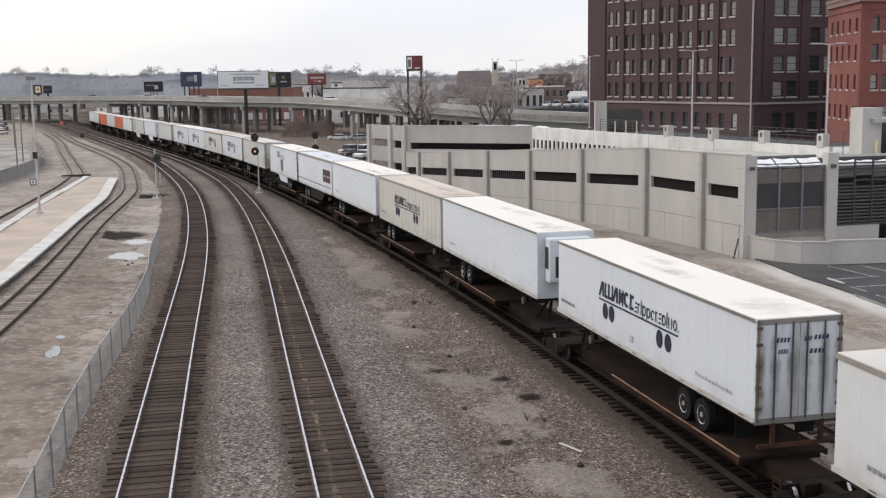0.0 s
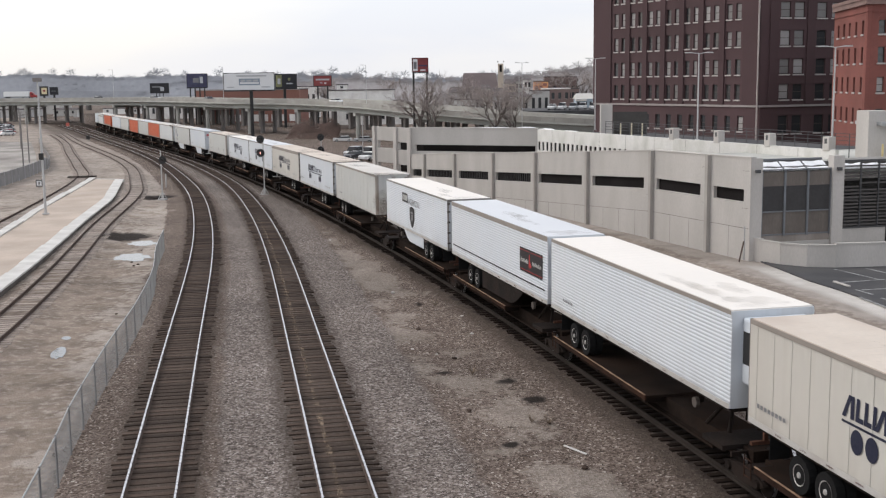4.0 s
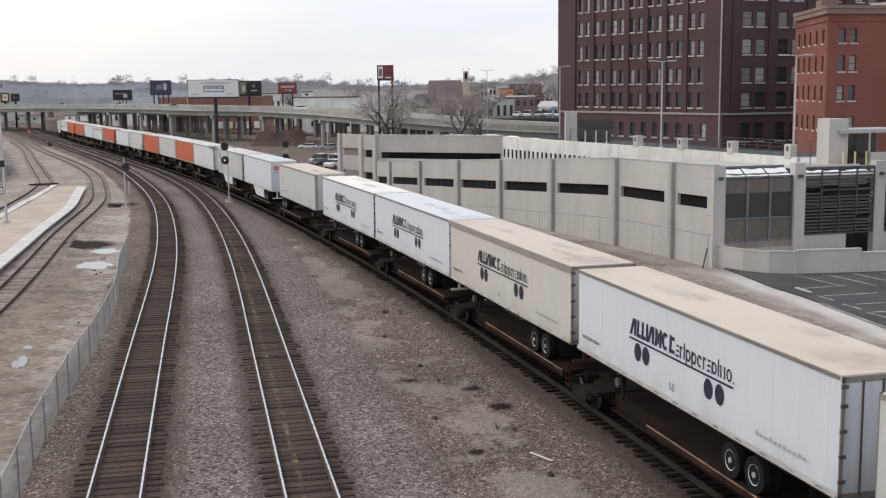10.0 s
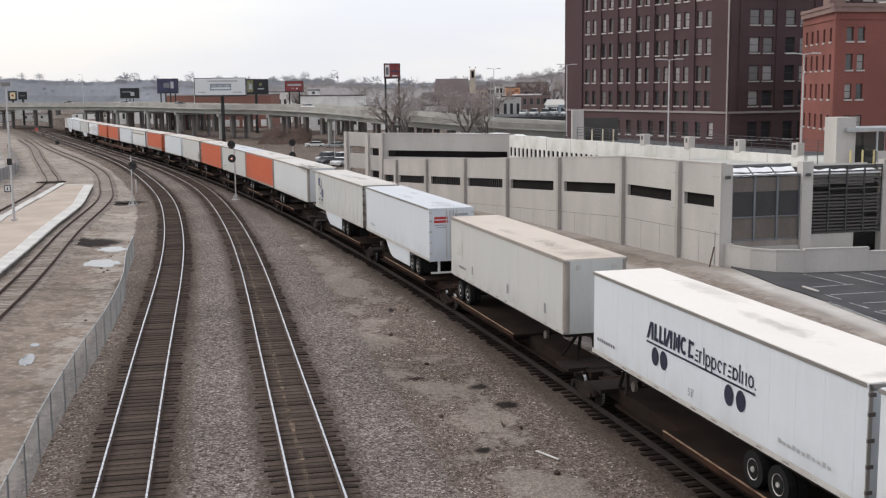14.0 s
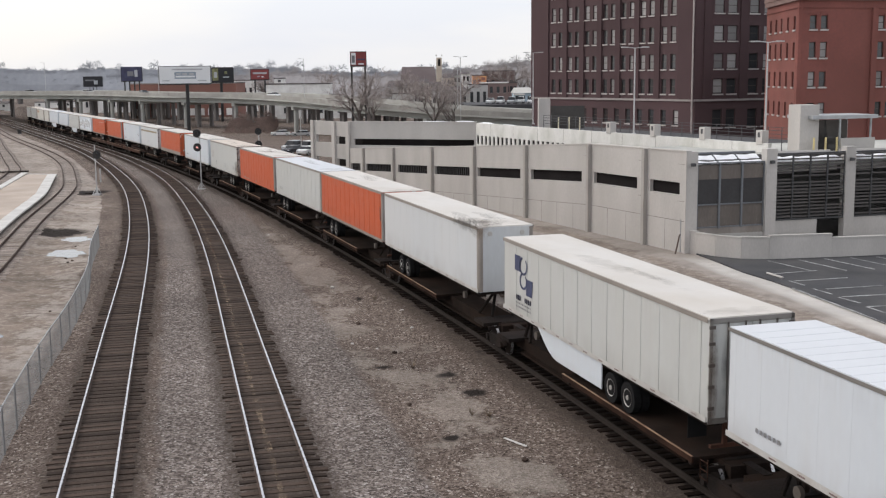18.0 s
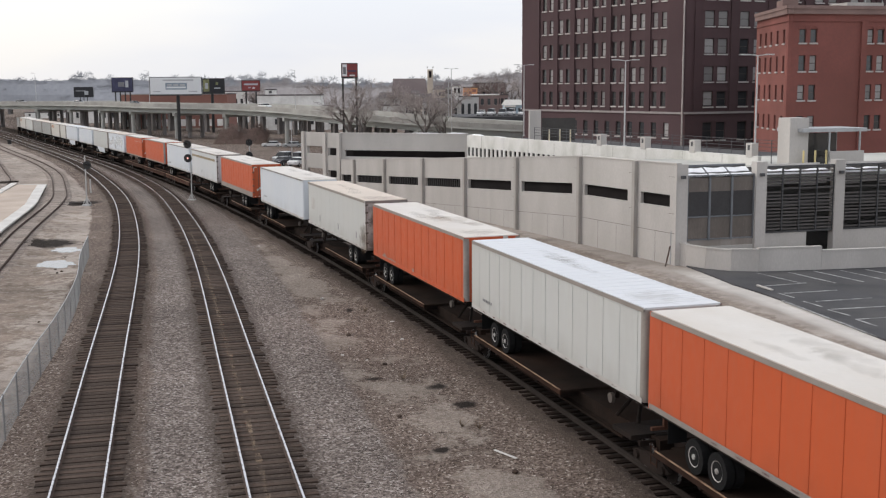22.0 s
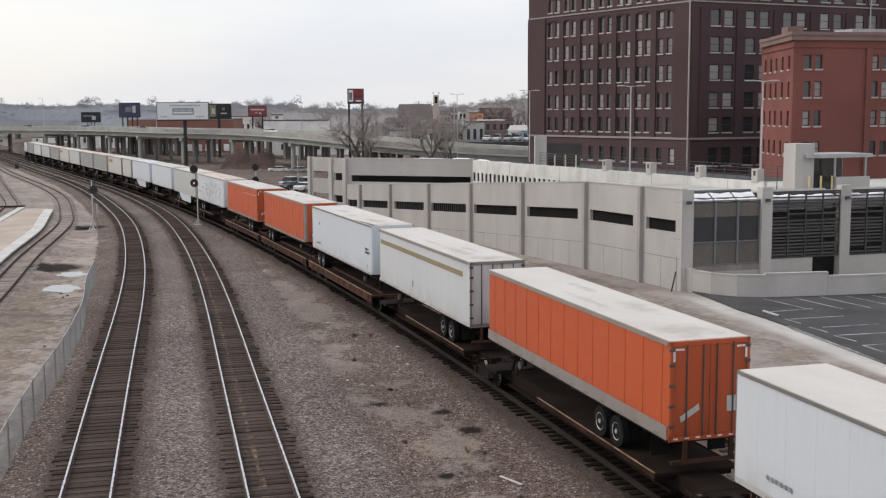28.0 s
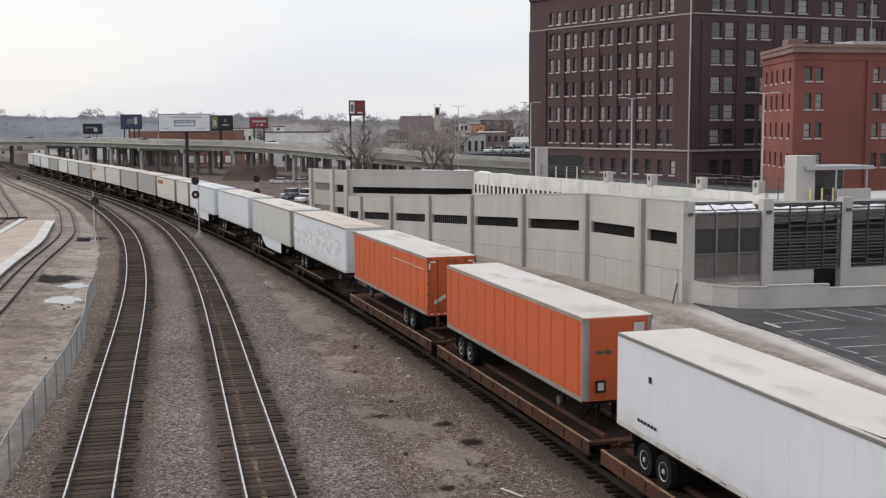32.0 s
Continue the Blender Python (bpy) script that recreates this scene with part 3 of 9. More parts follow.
TRIM_DARK = mat("dull_aluminium_rail", (0.25, 0.235, 0.22), 0.5, 0.5, 0.12, 0.8, 12.0, 0.05)
TRIM_PALE = mat("pale_bottom_rail", (0.56, 0.55, 0.53), 0.5, 0.2, 0.1, 0.8, 12.0, 0.05, (0.30, 0.26, 0.23), 0.6, 0.8)
TRIM_GRIME = mat("grimy_grey_bottom_rail", (0.30, 0.27, 0.25), 0.6, 0.2, 0.15, 0.8, 12.0, 0.05, (0.19, 0.16, 0.14), 0.7, 0.8)
CAR_RUST = mat("rust_brown_flatcar_steel", (0.072, 0.033, 0.022), 0.85, 0.0, 0.3, 0.8, 14.0, 0.15, (0.030, 0.020, 0.016), 0.85, 0.7, each=0.25, spec=0.15)
CAR_DARK = mat("grimy_black_underframe", (0.013, 0.010, 0.009), 0.85, 0.0, 0.25, 1.2, 14.0, 0.1, (0.030, 0.020, 0.016), 0.6, 0.8, spec=0.12)
CAR_EDGE = mat("worn_yellow_brown_edge", (0.30, 0.195, 0.125), 0.7, 0.1, 0.25, 1.5, 14.0, 0.1, (0.09, 0.042, 0.026), 0.9, 1.6)
SILL_RUST = mat("oily_rust_sill", (0.021, 0.0155, 0.013), 0.9, 0.0, 0.3, 0.8, 12.0, 0.1, (0.026, 0.016, 0.012), 0.8, 0.6, spec=0.03)
PAN_FACE = mat("grimy_rust_channel", (0.024, 0.014, 0.011), 0.85, 0.0, 0.3, 1.2, 12.0, 0.1, (0.055, 0.028, 0.019), 0.7, 0.8, spec=0.05)
TREAD = mat("polished_wheel_tread", (0.45, 0.44, 0.44), 0.3, 0.8, 0.1, 2.0, 12.0, 0.02)
RUBBER = mat("tyre_rubber", (0.013, 0.013, 0.0135), 0.85, 0, 0.15, 3.0, 25.0, 0.1, spec=0.1)
HUB = mat("white_wheel_hub", (0.50, 0.49, 0.475), 0.4, 0.3, 0.15, 3.0, 20.0, 0.05, (0.15, 0.125, 0.105), 0.8, 5.0)
NAVY = mat("navy_lettering", (0.016, 0.019, 0.042), 0.5, 0, 0.1, 2.0, 12.0, 0.0)
BLACK_MARK = mat("black_lettering", (0.018, 0.017, 0.02), 0.5, 0, 0.1, 2.0, 12.0, 0.0)
GREY_MARK = mat("grey_lettering", (0.22, 0.22, 0.23), 0.5, 0, 0.1, 2.0, 12.0, 0.0)
FAINT_MARK = mat("faint_grey_lettering", (0.40, 0.40, 0.41), 0.5, 0, 0.1, 2.0, 12.0, 0.0)
RED_MARK = mat("red_marking", (0.42, 0.03, 0.03), 0.5, 0, 0.1, 2.0, 12.0, 0.0)
GOLD_MARK = mat("dull_gold_stripe", (0.27, 0.215, 0.13), 0.55, 0, 0.1, 0.8, 12.0, 0.0)
EMBLEM_NAVY = mat("dark_slate_blue_paint", (0.05, 0.06, 0.12), 0.5, 0, 0.2, 2.0, 12.0, 0.0)
SOOT = mat("soot_streak", (0.075, 0.07, 0.068), 0.8, 0, 0.2, 1.5, 8.0, 0.0)
POSTER = mat("white_reflective_tape", (0.72, 0.70, 0.66), 0.5)
MARKER = mat("reflector_dashes", (0.15, 0.085, 0.08), 0.5, 0, 0.15, 2.0, 12.0, 0.0)

ROD_DARK = mat("grimy_lock_rod", (0.11, 0.095, 0.085), 0.6, 0.3, 0.2, 2.0, 14.0, 0.05)
TAUPE_RAIL = mat("taupe_top_rail", (0.27, 0.24, 0.215), 0.6, 0.1, 0.12, 0.8, 12.0, 0.05)


def weather(m, streak, streak_amount, low, low_amount, edges=0.0):
    """Adds runs of dirt down the sheet, road grime along its foot and, on doors, grime at the upright edges."""
    n, l = m.node_tree.nodes, m.node_tree.links
    b = n["Principled BSDF"]
    col = b.inputs["Base Color"].links[0].from_socket
    tc = n.new("ShaderNodeTexCoord")
    se = n.new("ShaderNodeSeparateXYZ")
    l.new(tc.outputs["Generated"], se.inputs[0])

    def nz(stretch, scale, detail=5.0):
        mp = n.new("ShaderNodeMapping")
        mp.inputs["Scale"].default_value = stretch
        l.new(tc.outputs["Object"], mp.inputs["Vector"])
        x = n.new("ShaderNodeTexNoise")
        x.inputs["Scale"].default_value, x.inputs["Detail"].default_value = scale, detail
        l.new(mp.outputs[0], x.inputs["Vector"])
        return x.outputs["Fac"]

    def span(src, a, z, lo, hi):
        x = n.new("ShaderNodeMapRange")
        x.inputs["From Min"].default_value, x.inputs["From Max"].default_value = a, z
        x.inputs["To Min"].default_value, x.inputs["To Max"].default_value = lo, hi
        l.new(src, x.inputs["Value"])
        return x.outputs[0]

    def op(kind, p, q):
        x = n.new("ShaderNodeMath")
        x.operation = kind
        for i, v in enumerate((p, q)):
            if isinstance(v, (int, float)):
                x.inputs[i].default_value = v
            else:
                l.new(v, x.inputs[i])
        return x.outputs[0]

    def blend(fac, p, color):
        x = n.new("ShaderNodeMix")
        x.data_type = "RGBA"
        x.inputs["B"].default_value = (*color, 1)
        l.new(fac, x.inputs["Factor"])
        l.new(p, x.inputs["A"])
        return x.outputs["Result"]

    runs = span(nz((2.0, 2.0, 0.16), 1.5, 7.0), 0.5, 0.74, 0.0, streak_amount)
    col = blend(runs, col, streak)
    foot = op("MULTIPLY", span(se.outputs[2], 0.0, 0.34, 1.0, 0.0), span(nz((1, 1, 0.5), 0.9, 8.0), 0.32, 0.68, 0.0, low_amount))
    col = blend(foot, col, low)
    head = op("MULTIPLY", span(se.outputs[2], 0.72, 1.0, 0.0, 1.0), span(nz((3, 3, 0.2), 2.0, 6.0), 0.45, 0.7, 0.0, low_amount * 0.4))
    col = blend(head, col, low)
    if edges:
        side = op("ABSOLUTE", op("SUBTRACT", se.outputs[0], 0.5), 0.0)
        rim = op("MULTIPLY", span(side, 0.2, 0.5, 0.0, 1.0), span(nz((2, 2, 0.35), 1.8, 7.0), 0.34, 0.66, 0.1, edges))
        col = blend(rim, col, low)
    l.new(col, b.inputs["Base Color"])
    return m


CORNER_GREY = mat("dull_grey_corner_post", (0.27, 0.25, 0.235), 0.5, 0.4, 0.15, 0.8, 9.0, 0.03)
PAD = mat("dusty_landing_wheel", (0.10, 0.085, 0.075), 0.7, 0.1, 0.2, 2.0, 9.0, 0.05, (0.08, 0.065, 0.055), 0.6, 0.5)
DOORS = {}
for shell, streak, low in ((WHITE, (0.50, 0.47, 0.43), (0.20, 0.165, 0.135)), (BRIGHT, (0.56, 0.55, 0.53), (0.26, 0.225, 0.195)), (BEIGE, (0.40, 0.36, 0.31), (0.19, 0.15, 0.12)),
                           (GREYISH, (0.46, 0.44, 0.40), (0.22, 0.19, 0.16)), (GREY, (0.25, 0.24, 0.23), (0.15, 0.13, 0.11)), (ORANGE, (0.43, 0.105, 0.045), (0.17, 0.06, 0.035))):
    dm = shell.copy()
    dm.name = "grimy_door_" + shell.name
    DOORS[shell.name] = weather(dm, streak, 0.5, (low[0] * 0.5, low[1] * 0.47, low[2] * 0.45), 0.5, 0.35)
    weather(shell, streak, 0.13, low, 0.30)


def smudge_mat(name, color, amount):
    """A soft-edged stain: opaque in its middle, thinning out raggedly."""
    m = bpy.data.materials.new(name)
    m.use_nodes = True
    n, l = m.node_tree.nodes, m.node_tree.links
    b = n["Principled BSDF"]
    b.inputs["Base Color"].default_value, b.inputs["Roughness"].default_value = (*color, 1), 0.85
    tc = n.new("ShaderNodeTexCoord")
    di = n.new("ShaderNodeVectorMath")
    di.operation = "SUBTRACT"
    di.inputs[1].default_value = (0.5, 0.5, 0.5)
    l.new(tc.outputs["Generated"], di.inputs[0])
    le = n.new("ShaderNodeVectorMath")
    le.operation = "LENGTH"
    l.new(di.outputs[0], le.inputs[0])
    no = n.new("ShaderNodeTexNoise")
    no.inputs["Scale"].default_value, no.inputs["Detail"].default_value = 2.2, 8.0
    l.new(tc.outputs["Object"], no.inputs["Vector"])
    ad = n.new("ShaderNodeMath")
    ad.operation = "MULTIPLY_ADD"
    ad.inputs[1].default_value, ad.inputs[2].default_value = 1.1, -0.55
    l.new(no.outputs["Fac"], ad.inputs[0])
    su = n.new("ShaderNodeMath")
    su.operation = "ADD"
    l.new(le.outputs["Value"], su.inputs[0])
    l.new(ad.outputs[0], su.inputs[1])
    mr = n.new("ShaderNodeMapRange")
    mr.inputs["From Min"].default_value, mr.inputs["From Max"].default_value = 0.0, 0.5
    mr.inputs["To Min"].default_value, mr.inputs["To Max"].default_value = amount, 0.0
    l.new(su.outputs[0], mr.inputs["Value"])
    ca = n.new("ShaderNodeMapRange")
    ca.inputs["From Min"].default_value, ca.inputs["From Max"].default_value = 0.40, 0.5
    ca.inputs["To Min"].default_value, ca.inputs["To Max"].default_value = 1.0, 0.0
    l.new(le.outputs["Value"], ca.inputs["Value"])
    mu = n.new("ShaderNodeMath")
    mu.operation = "MULTIPLY"
    l.new(mr.outputs[0], mu.inputs[0])
    l.new(ca.outputs[0], mu.inputs[1])
    l.new(mu.outputs[0], b.inputs["Alpha"])
    return m


STAIN_DARK = smudge_mat("soot_stain", (0.07, 0.066, 0.062), 0.45)
STAIN_GREY = smudge_mat("grey_dust_stain", (0.42, 0.385, 0.35), 0.2)
STAIN_BROWN = smudge_mat("brown_grime_stain", (0.17, 0.115, 0.08), 0.6)
STAIN_TAN = smudge_mat("tan_road_grime", (0.36, 0.265, 0.195), 0.36)
STAIN_PALE = smudge_mat("pale_repaint_patch", (0.74, 0.735, 0.72), 0.75)


def stain_side(t, y0, z0, y1, z1, m):
    bm = bmesh.new()
    plate(bm, y0, FLOOR + z0, y1, FLOOR + z1, SIDE - 0.012)
    part("grime_patch", bm, m, t)


def stain_roof(t, x0, y0, x1, y1, m):
    bm = bmesh.new()
    quad(bm, (x0, y0, ROOFLINE + 0.032), (x1, y0, ROOFLINE + 0.032), (x1, y1, ROOFLINE + 0.032), (x0, y1, ROOFLINE + 0.032))
    part("roof_stain", bm, m, t)


def stain_end(t, hl, x0, z0, x1, z1, m):
    bm = bmesh.new()
    y = -hl - 0.052
    quad(bm, (x0, y, FLOOR + z0), (x1, y, FLOOR + z0), (x1, y, FLOOR + z1), (x0, y, FLOOR + z1))
    part("grime_patch", bm, m, t)


FLOOR, ROOFLINE, HALF = 2.24, 5.12, 1.295
DECK = 1.06


def disc(bm, y, z, ry, rz, x, n=20, mi=0):
    bm.faces.new([bm.verts.new((x, y - ry * math.cos(2 * math.pi * i / n), z + rz * math.sin(2 * math.pi * i / n))) for i in range(n)]).material_index = mi


def plate(bm, y0, z0, y1, z1, x, slant=0.0, mi=0):
    """A thin mark on the side that faces the footbridge; y runs back along the trailer."""
    v = [bm.verts.new(p) for p in ((x, y0, z0), (x, y0 + slant, z1), (x, y1 + slant, z1), (x, y1, z0))]
    bm.faces.new(v).material_index = mi


def letters(name, text, size, y, z, x, material, parent, squeeze=1.0):
    """Lettering on the near side, reading away from the far end towards the near end."""
    cu = bpy.data.curves.new(name, "FONT")
    cu.body, cu.size, cu.extrude = text, size, 0.0
    ob = new(name, cu)
    dg = bpy.context.evaluated_depsgraph_get()
    me = bpy.data.meshes.new_from_object(ob.evaluated_get(dg))
    bpy.data.objects.remove(ob)
    o = new(name, me)
    me.materials.append(material)
    o.parent = parent
    # text x -> -y of the trailer, text y -> up, facing -x
    o.matrix_basis = Matrix(((0, 0, -1, x), (-squeeze, 0, 0, y), (0, 1, 0, z), (0, 0, 0, 1)))
    return o


def wheel(bm, y, x, side, r=0.5, w=0.26):
    rod(bm, (x, y, DECK + r), (x + side * w, y, DECK + r), r, r, 18)


def build_trailer(spec):
    """A highway trailer. Its own y runs towards the head of the track away from the footbridge; 0 is its middle."""
    length = spec["length"]
    hl = length / 2
    body_mat, roof_mat = spec["paint"], spec["roof"]
    near_nose = spec["nose"]
    t = thing("semi_trailer", spec["label"], "trailer", "trailers on the freight train")
    X = HALF
    r = 0.16
    z0, z1 = FLOOR + 0.0, ROOFLINE - 0.02
    bm = bmesh.new()
    if spec["ribs"] == "wave":
        # horizontal corrugation: one cross-section drawn along the trailer
        half, k = [], 22
        for i in range(k):
            za, dz = FLOOR + 0.14 + (ROOFLINE - 0.26 - FLOOR) * i / k, (ROOFLINE - 0.26 - FLOOR) / k
            half += [(X, za), (X + 0.015, za + dz * 0.35), (X + 0.015, za + dz * 0.72)]
        half = [(X, z0)] + half + [(X, z1)]
        ring = half + [(-x, z) for x, z in half[::-1]]
        e0, e1 = [[bm.verts.new((x, y, z)) for x, z in ring] for y in (-hl, hl)]
        for i in range(len(ring)):
            j = (i + 1) % len(ring)
            bm.faces.new((e0[i], e1[i], e1[j], e0[j]))
        bm.faces.new(e0)
        bm.faces.new(e1[::-1])
    else:
        # vertical posts or seams: one plan outline, with rounded nose corners, drawn upwards
        step, wide, proud = (spec.get("pitch", 1.22), 0.03, 0.016) if spec["ribs"] == "post" else (1.22, 0.012, 0.004)
        ribs = [y for y in np.arange(-hl + 0.45, hl - 0.3, step)]
        side = [(X + p, y + q) for y in ribs for p, q in ((0, -wide - 0.006), (proud, -wide), (proud, wide), (0, wide + 0.006))]

        def corner(sx, sy):
            rounded = (sy < 0) == near_nose
            if not rounded:
                return [(sx * X, sy * hl)]
            arc = [(sx * (X - r + r * math.cos(a)), sy * (hl - r + r * math.sin(a))) for a in [math.pi / 2 * i / 5 for i in range(6)]]
            return arc if sx * sy > 0 else arc[::-1]

        ring = corner(1, -1) + side + corner(1, 1) + corner(-1, 1) + [(-x, y) for x, y in side[::-1]] + corner(-1, -1)
        e0, e1 = [[bm.verts.new((x, y, z)) for x, y in ring] for z in (z0, z1)]
        for i in range(len(ring)):
            j = (i + 1) % len(ring)
            bm.faces.new((e0[i], e0[j], e1[j], e1[i]))
        bm.faces.new(e0[::-1])
        bm.faces.new(e1)
    part("body", bm, body_mat, t)

    def ridged(x0, x1, za, zb, rise, step, wide):
        """A slab with low cross ridges, as one connected sheet."""
        bm = bmesh.new()
        line = [(-hl + 0.04, zb)]
        for y in np.arange(-hl + 0.6, hl - 0.4, step):
            line += [(y - wide, zb), (y - wide * 0.6, zb + rise), (y + wide * 0.6, zb + rise), (y + wide, zb)]
        line += [(hl - 0.04, zb), (hl - 0.04, za), (-hl + 0.04, za)]
        e0, e1 = [[bm.verts.new((x, y, z)) for y, z in line] for x in (x0, x1)]
        for i in range(len(line)):
            j = (i + 1) % len(line)
            bm.faces.new((e0[i], e1[i], e1[j], e0[j]))
        bm.faces.new(e0)
        bm.faces.new(e1[::-1])
        return bm

    part("roof", ridged(-X + 0.03, X - 0.03, ROOFLINE - 0.02, ROOFLINE + 0.02, spec.get("roof_rib", 0.004), 0.61, 0.05), roof_mat, t, "dusty sheet-metal roof")
    for s in (-1, 1):
        part("top_rail", new_box(s * X - 0.03, -hl + 0.05, ROOFLINE - spec.get("rail_h", 0.085 if body_mat is BRIGHT else 0.125), s * (X + 0.022), hl - 0.05, ROOFLINE + 0.012), spec.get("rail", TRIM_DARK if body_mat is BRIGHT else TAUPE_RAIL), t)
        part("bottom_rail", new_box(s * X - 0.03, -hl + 0.05, FLOOR - 0.02, s * (X + 0.024), hl - 0.05, FLOOR + spec.get("sill_h", 0.14)), spec["sill"], t)
    bm = bmesh.new()
    y = -hl + 0.7
    while y < hl - 0.7:
        box(bm, -X - 0.03, y - 0.16, FLOOR + 0.03, -X - 0.024, y + 0.16, FLOOR + 0.075)
        y += 1.25
    tagged(part("reflector_strip", bm, MARKER, t), kind="stuff")
    ry = hl if near_nose else -hl          # rear face
    fy = -ry                               # nose face
    d = 1 if ry > 0 else -1
    # rear frame, two doors with lock rods and hinges, bumper
    bm = bmesh.new()
    for a in ((-X, FLOOR, -X + 0.09, ROOFLINE), (X - 0.09, FLOOR, X, ROOFLINE), (-X, ROOFLINE - 0.14, X, ROOFLINE), (-X, FLOOR - 0.05, X, FLOOR + 0.1)):
        box(bm, a[0], min(ry, ry + d * 0.045), a[1], a[2], max(ry, ry + d * 0.045), a[3])
    clean = spec.get("clean", False)
    part("rear_frame", bm, body_mat if clean else TRIM_DARK if body_mat is not ORANGE else ORANGE, t)
    for s in (-1, 1):
        bm = bmesh.new()
        box(bm, min(s * 0.01, s * (X - 0.1)), min(ry, ry + d * 0.03), FLOOR + 0.11, max(s * 0.01, s * (X - 0.1)), max(ry, ry + d * 0.03), ROOFLINE - 0.15)
        door = part("door", bm, body_mat if clean else DOORS[body_mat.name], t)
        for xo in ((0.1, 0.3) if clean else (0.22, 0.75)) if d < 0 else ():
            part("lock_rod", new_rod((s * xo, ry + d * 0.055, FLOOR + 0.05), (s * xo, ry + d * 0.055, ROOFLINE - 0.1), 0.026, sides=6), TRIM_PALE if clean else ROD_DARK, door)
        for zz in (0.35, 0.95, 1.55, 2.15, 2.6) if d < 0 else ():
            part("hinge", new_box(min(s * (X - 0.16), s * (X + 0.01)), ry - 0.06, FLOOR + zz, max(s * (X - 0.16), s * (X + 0.01)), ry, FLOOR + zz + 0.09), TRIM_PALE if clean else ROD_DARK, door)
    bm = bmesh.new()
    box(bm, -1.2, ry - 0.06, 1.5, 1.2, ry + 0.06, 1.6)
    for s in (-0.75, 0.75):
        box(bm, s - 0.06, ry - 0.05, 1.6, s + 0.06, ry + 0.05, FLOOR - 0.03)
    part("bumper", bm, TRIM_PALE if clean else CAR_RUST, t)
    # running gear
    for k in (0, 1):
        yy = ry - d * (1.9 + spec.get("slide", 0.8) + 1.25 * k)
        bm = bmesh.new()
        rod(bm, (-1.0, yy, DECK + 0.5), (1.0, yy, DECK + 0.5), 0.07)
        part("axle", bm, CAR_DARK, t)
        for s in (-1, 1):
            bm = bmesh.new()
            wheel(bm, yy, s * 1.26, -s, 0.5, 0.24)
            wheel(bm, yy, s * 0.97, -s, 0.5, 0.24)
            ty = part("tyre", bm, RUBBER, t)
            bm = bmesh.new()
            rod(bm, (s * 1.272, yy, DECK + 0.5), (s * 1.20, yy, DECK + 0.5), 0.29, 0.27, 16, caps=False)
            rod(bm, (s * 1.272, yy, DECK + 0.5), (s * 1.21, yy, DECK + 0.5), 0.29, 0.17, 16, caps=False)
            rod(bm, (s * 1.215, yy, DECK + 0.5), (s * 1.20, yy, DECK + 0.5), 0.18, 0.18, 14, mi=1)
            rod(bm, (s * 1.29, yy, DECK + 0.5), (s * 1.20, yy, DECK + 0.5), 0.075, 0.10, 10)
            part("rim", bm, [HUB, CAR_DARK], ty)
    bm = bmesh.new()
    yy = ry - d * (2.5 + spec.get("slide", 0.8))
    for s in (-1, 1):
        box(bm, s * 0.6 - 0.06, yy - 1.4, 1.72, s * 0.6 + 0.06, yy + 1.4, FLOOR)
    box(bm, -0.6, yy - 0.05, 1.8, 0.6, yy + 0.05, FLOOR)
    part("bogie_frame", bm, CAR_DARK, t)
    for s in (-1, 1):
        part("mud_flap", new_box(s * 0.65, ry - d * 1.15 - 0.01, 1.45, s * 1.25, ry - d * 1.15 + 0.01, FLOOR - 0.02), RUBBER, t)
    part("floor_frame", ridged(-X + 0.05, X - 0.05, FLOOR - 0.12, FLOOR - 0.06, 0.05, 0.6, 0.08), CAR_DARK, t)
    for s in (-1, 1):
        yy = fy + d * 2.9
        bm = bmesh.new()
        box(bm, s * 0.75 - 0.06, yy - 0.06, 1.62, s * 0.75 + 0.06, yy + 0.06, FLOOR - 0.02)
        box(bm, s * 0.75 - 0.02, yy, 1.9, s * 0.75 + 0.02, yy + d * 0.7, 1.95)
        rod(bm, (s * 0.7, yy, 1.62), (s * 0.98, yy, 1.62), 0.035, sides=6)
        leg = part("landing_leg", bm, CAR_DARK, t)
        part("landing_pad", new_rod((s * 0.88, yy, 1.62), (s * 1.0, yy, 1.62), 0.17, 0.17, 14), PAD, leg, "round dusty steel landing wheel")
    # extras
    if spec.get("reefer"):
        bm = bmesh.new()
        e = fy - d * 0.62
        box(bm, -0.98, min(fy, e), FLOOR + 0.75, 0.98, max(fy, e), ROOFLINE - 0.2)
        unit = part("cooling_unit", bm, BRIGHT, t, "white refrigeration unit", bevel=0.08)
        part("grille", new_box(-0.98 - 0.01, min(fy - d * 0.1, e + d * 0.1), FLOOR + 1.35, -0.98 + 0.03, max(fy - d * 0.1, e + d * 0.1), FLOOR + 2.3), BLACK_PAINT, unit)
        bm = bmesh.new()
        for i in range(5):
            box(bm, -0.7 + 0.3 * i, e - d * 0.02, FLOOR + 1.0, -0.5 + 0.3 * i, e + d * 0.02, FLOOR + 1.9)
        part("vent", bm, BLACK_PAINT, unit)
    if near_nose and spec["ribs"] != "wave" and body_mat is not BRIGHT:
        for s in (-1, 1):
            bm = bmesh.new()
            rr = r + 0.007
            line = [(X + 0.007, -hl + r + 0.05)] + [(X - r + rr * math.cos(a), -hl + r - rr * math.sin(a)) for a in [math.pi / 2 * i / 6 for i in range(7)]] + [(X - r - 0.05, -hl - 0.007)]
            lo, hi = [[bm.verts.new((s * x, y, z)) for x, y in line] for z in (FLOOR + 0.02, ROOFLINE - 0.05)]
            for i in range(len(line) - 1):
                bm.faces.new((lo[i], lo[i + 1], hi[i + 1], hi[i]))
            part("corner_post", bm, CORNER_GREY if body_mat is ORANGE else TAUPE_RAIL, t, "grey metal corner post")
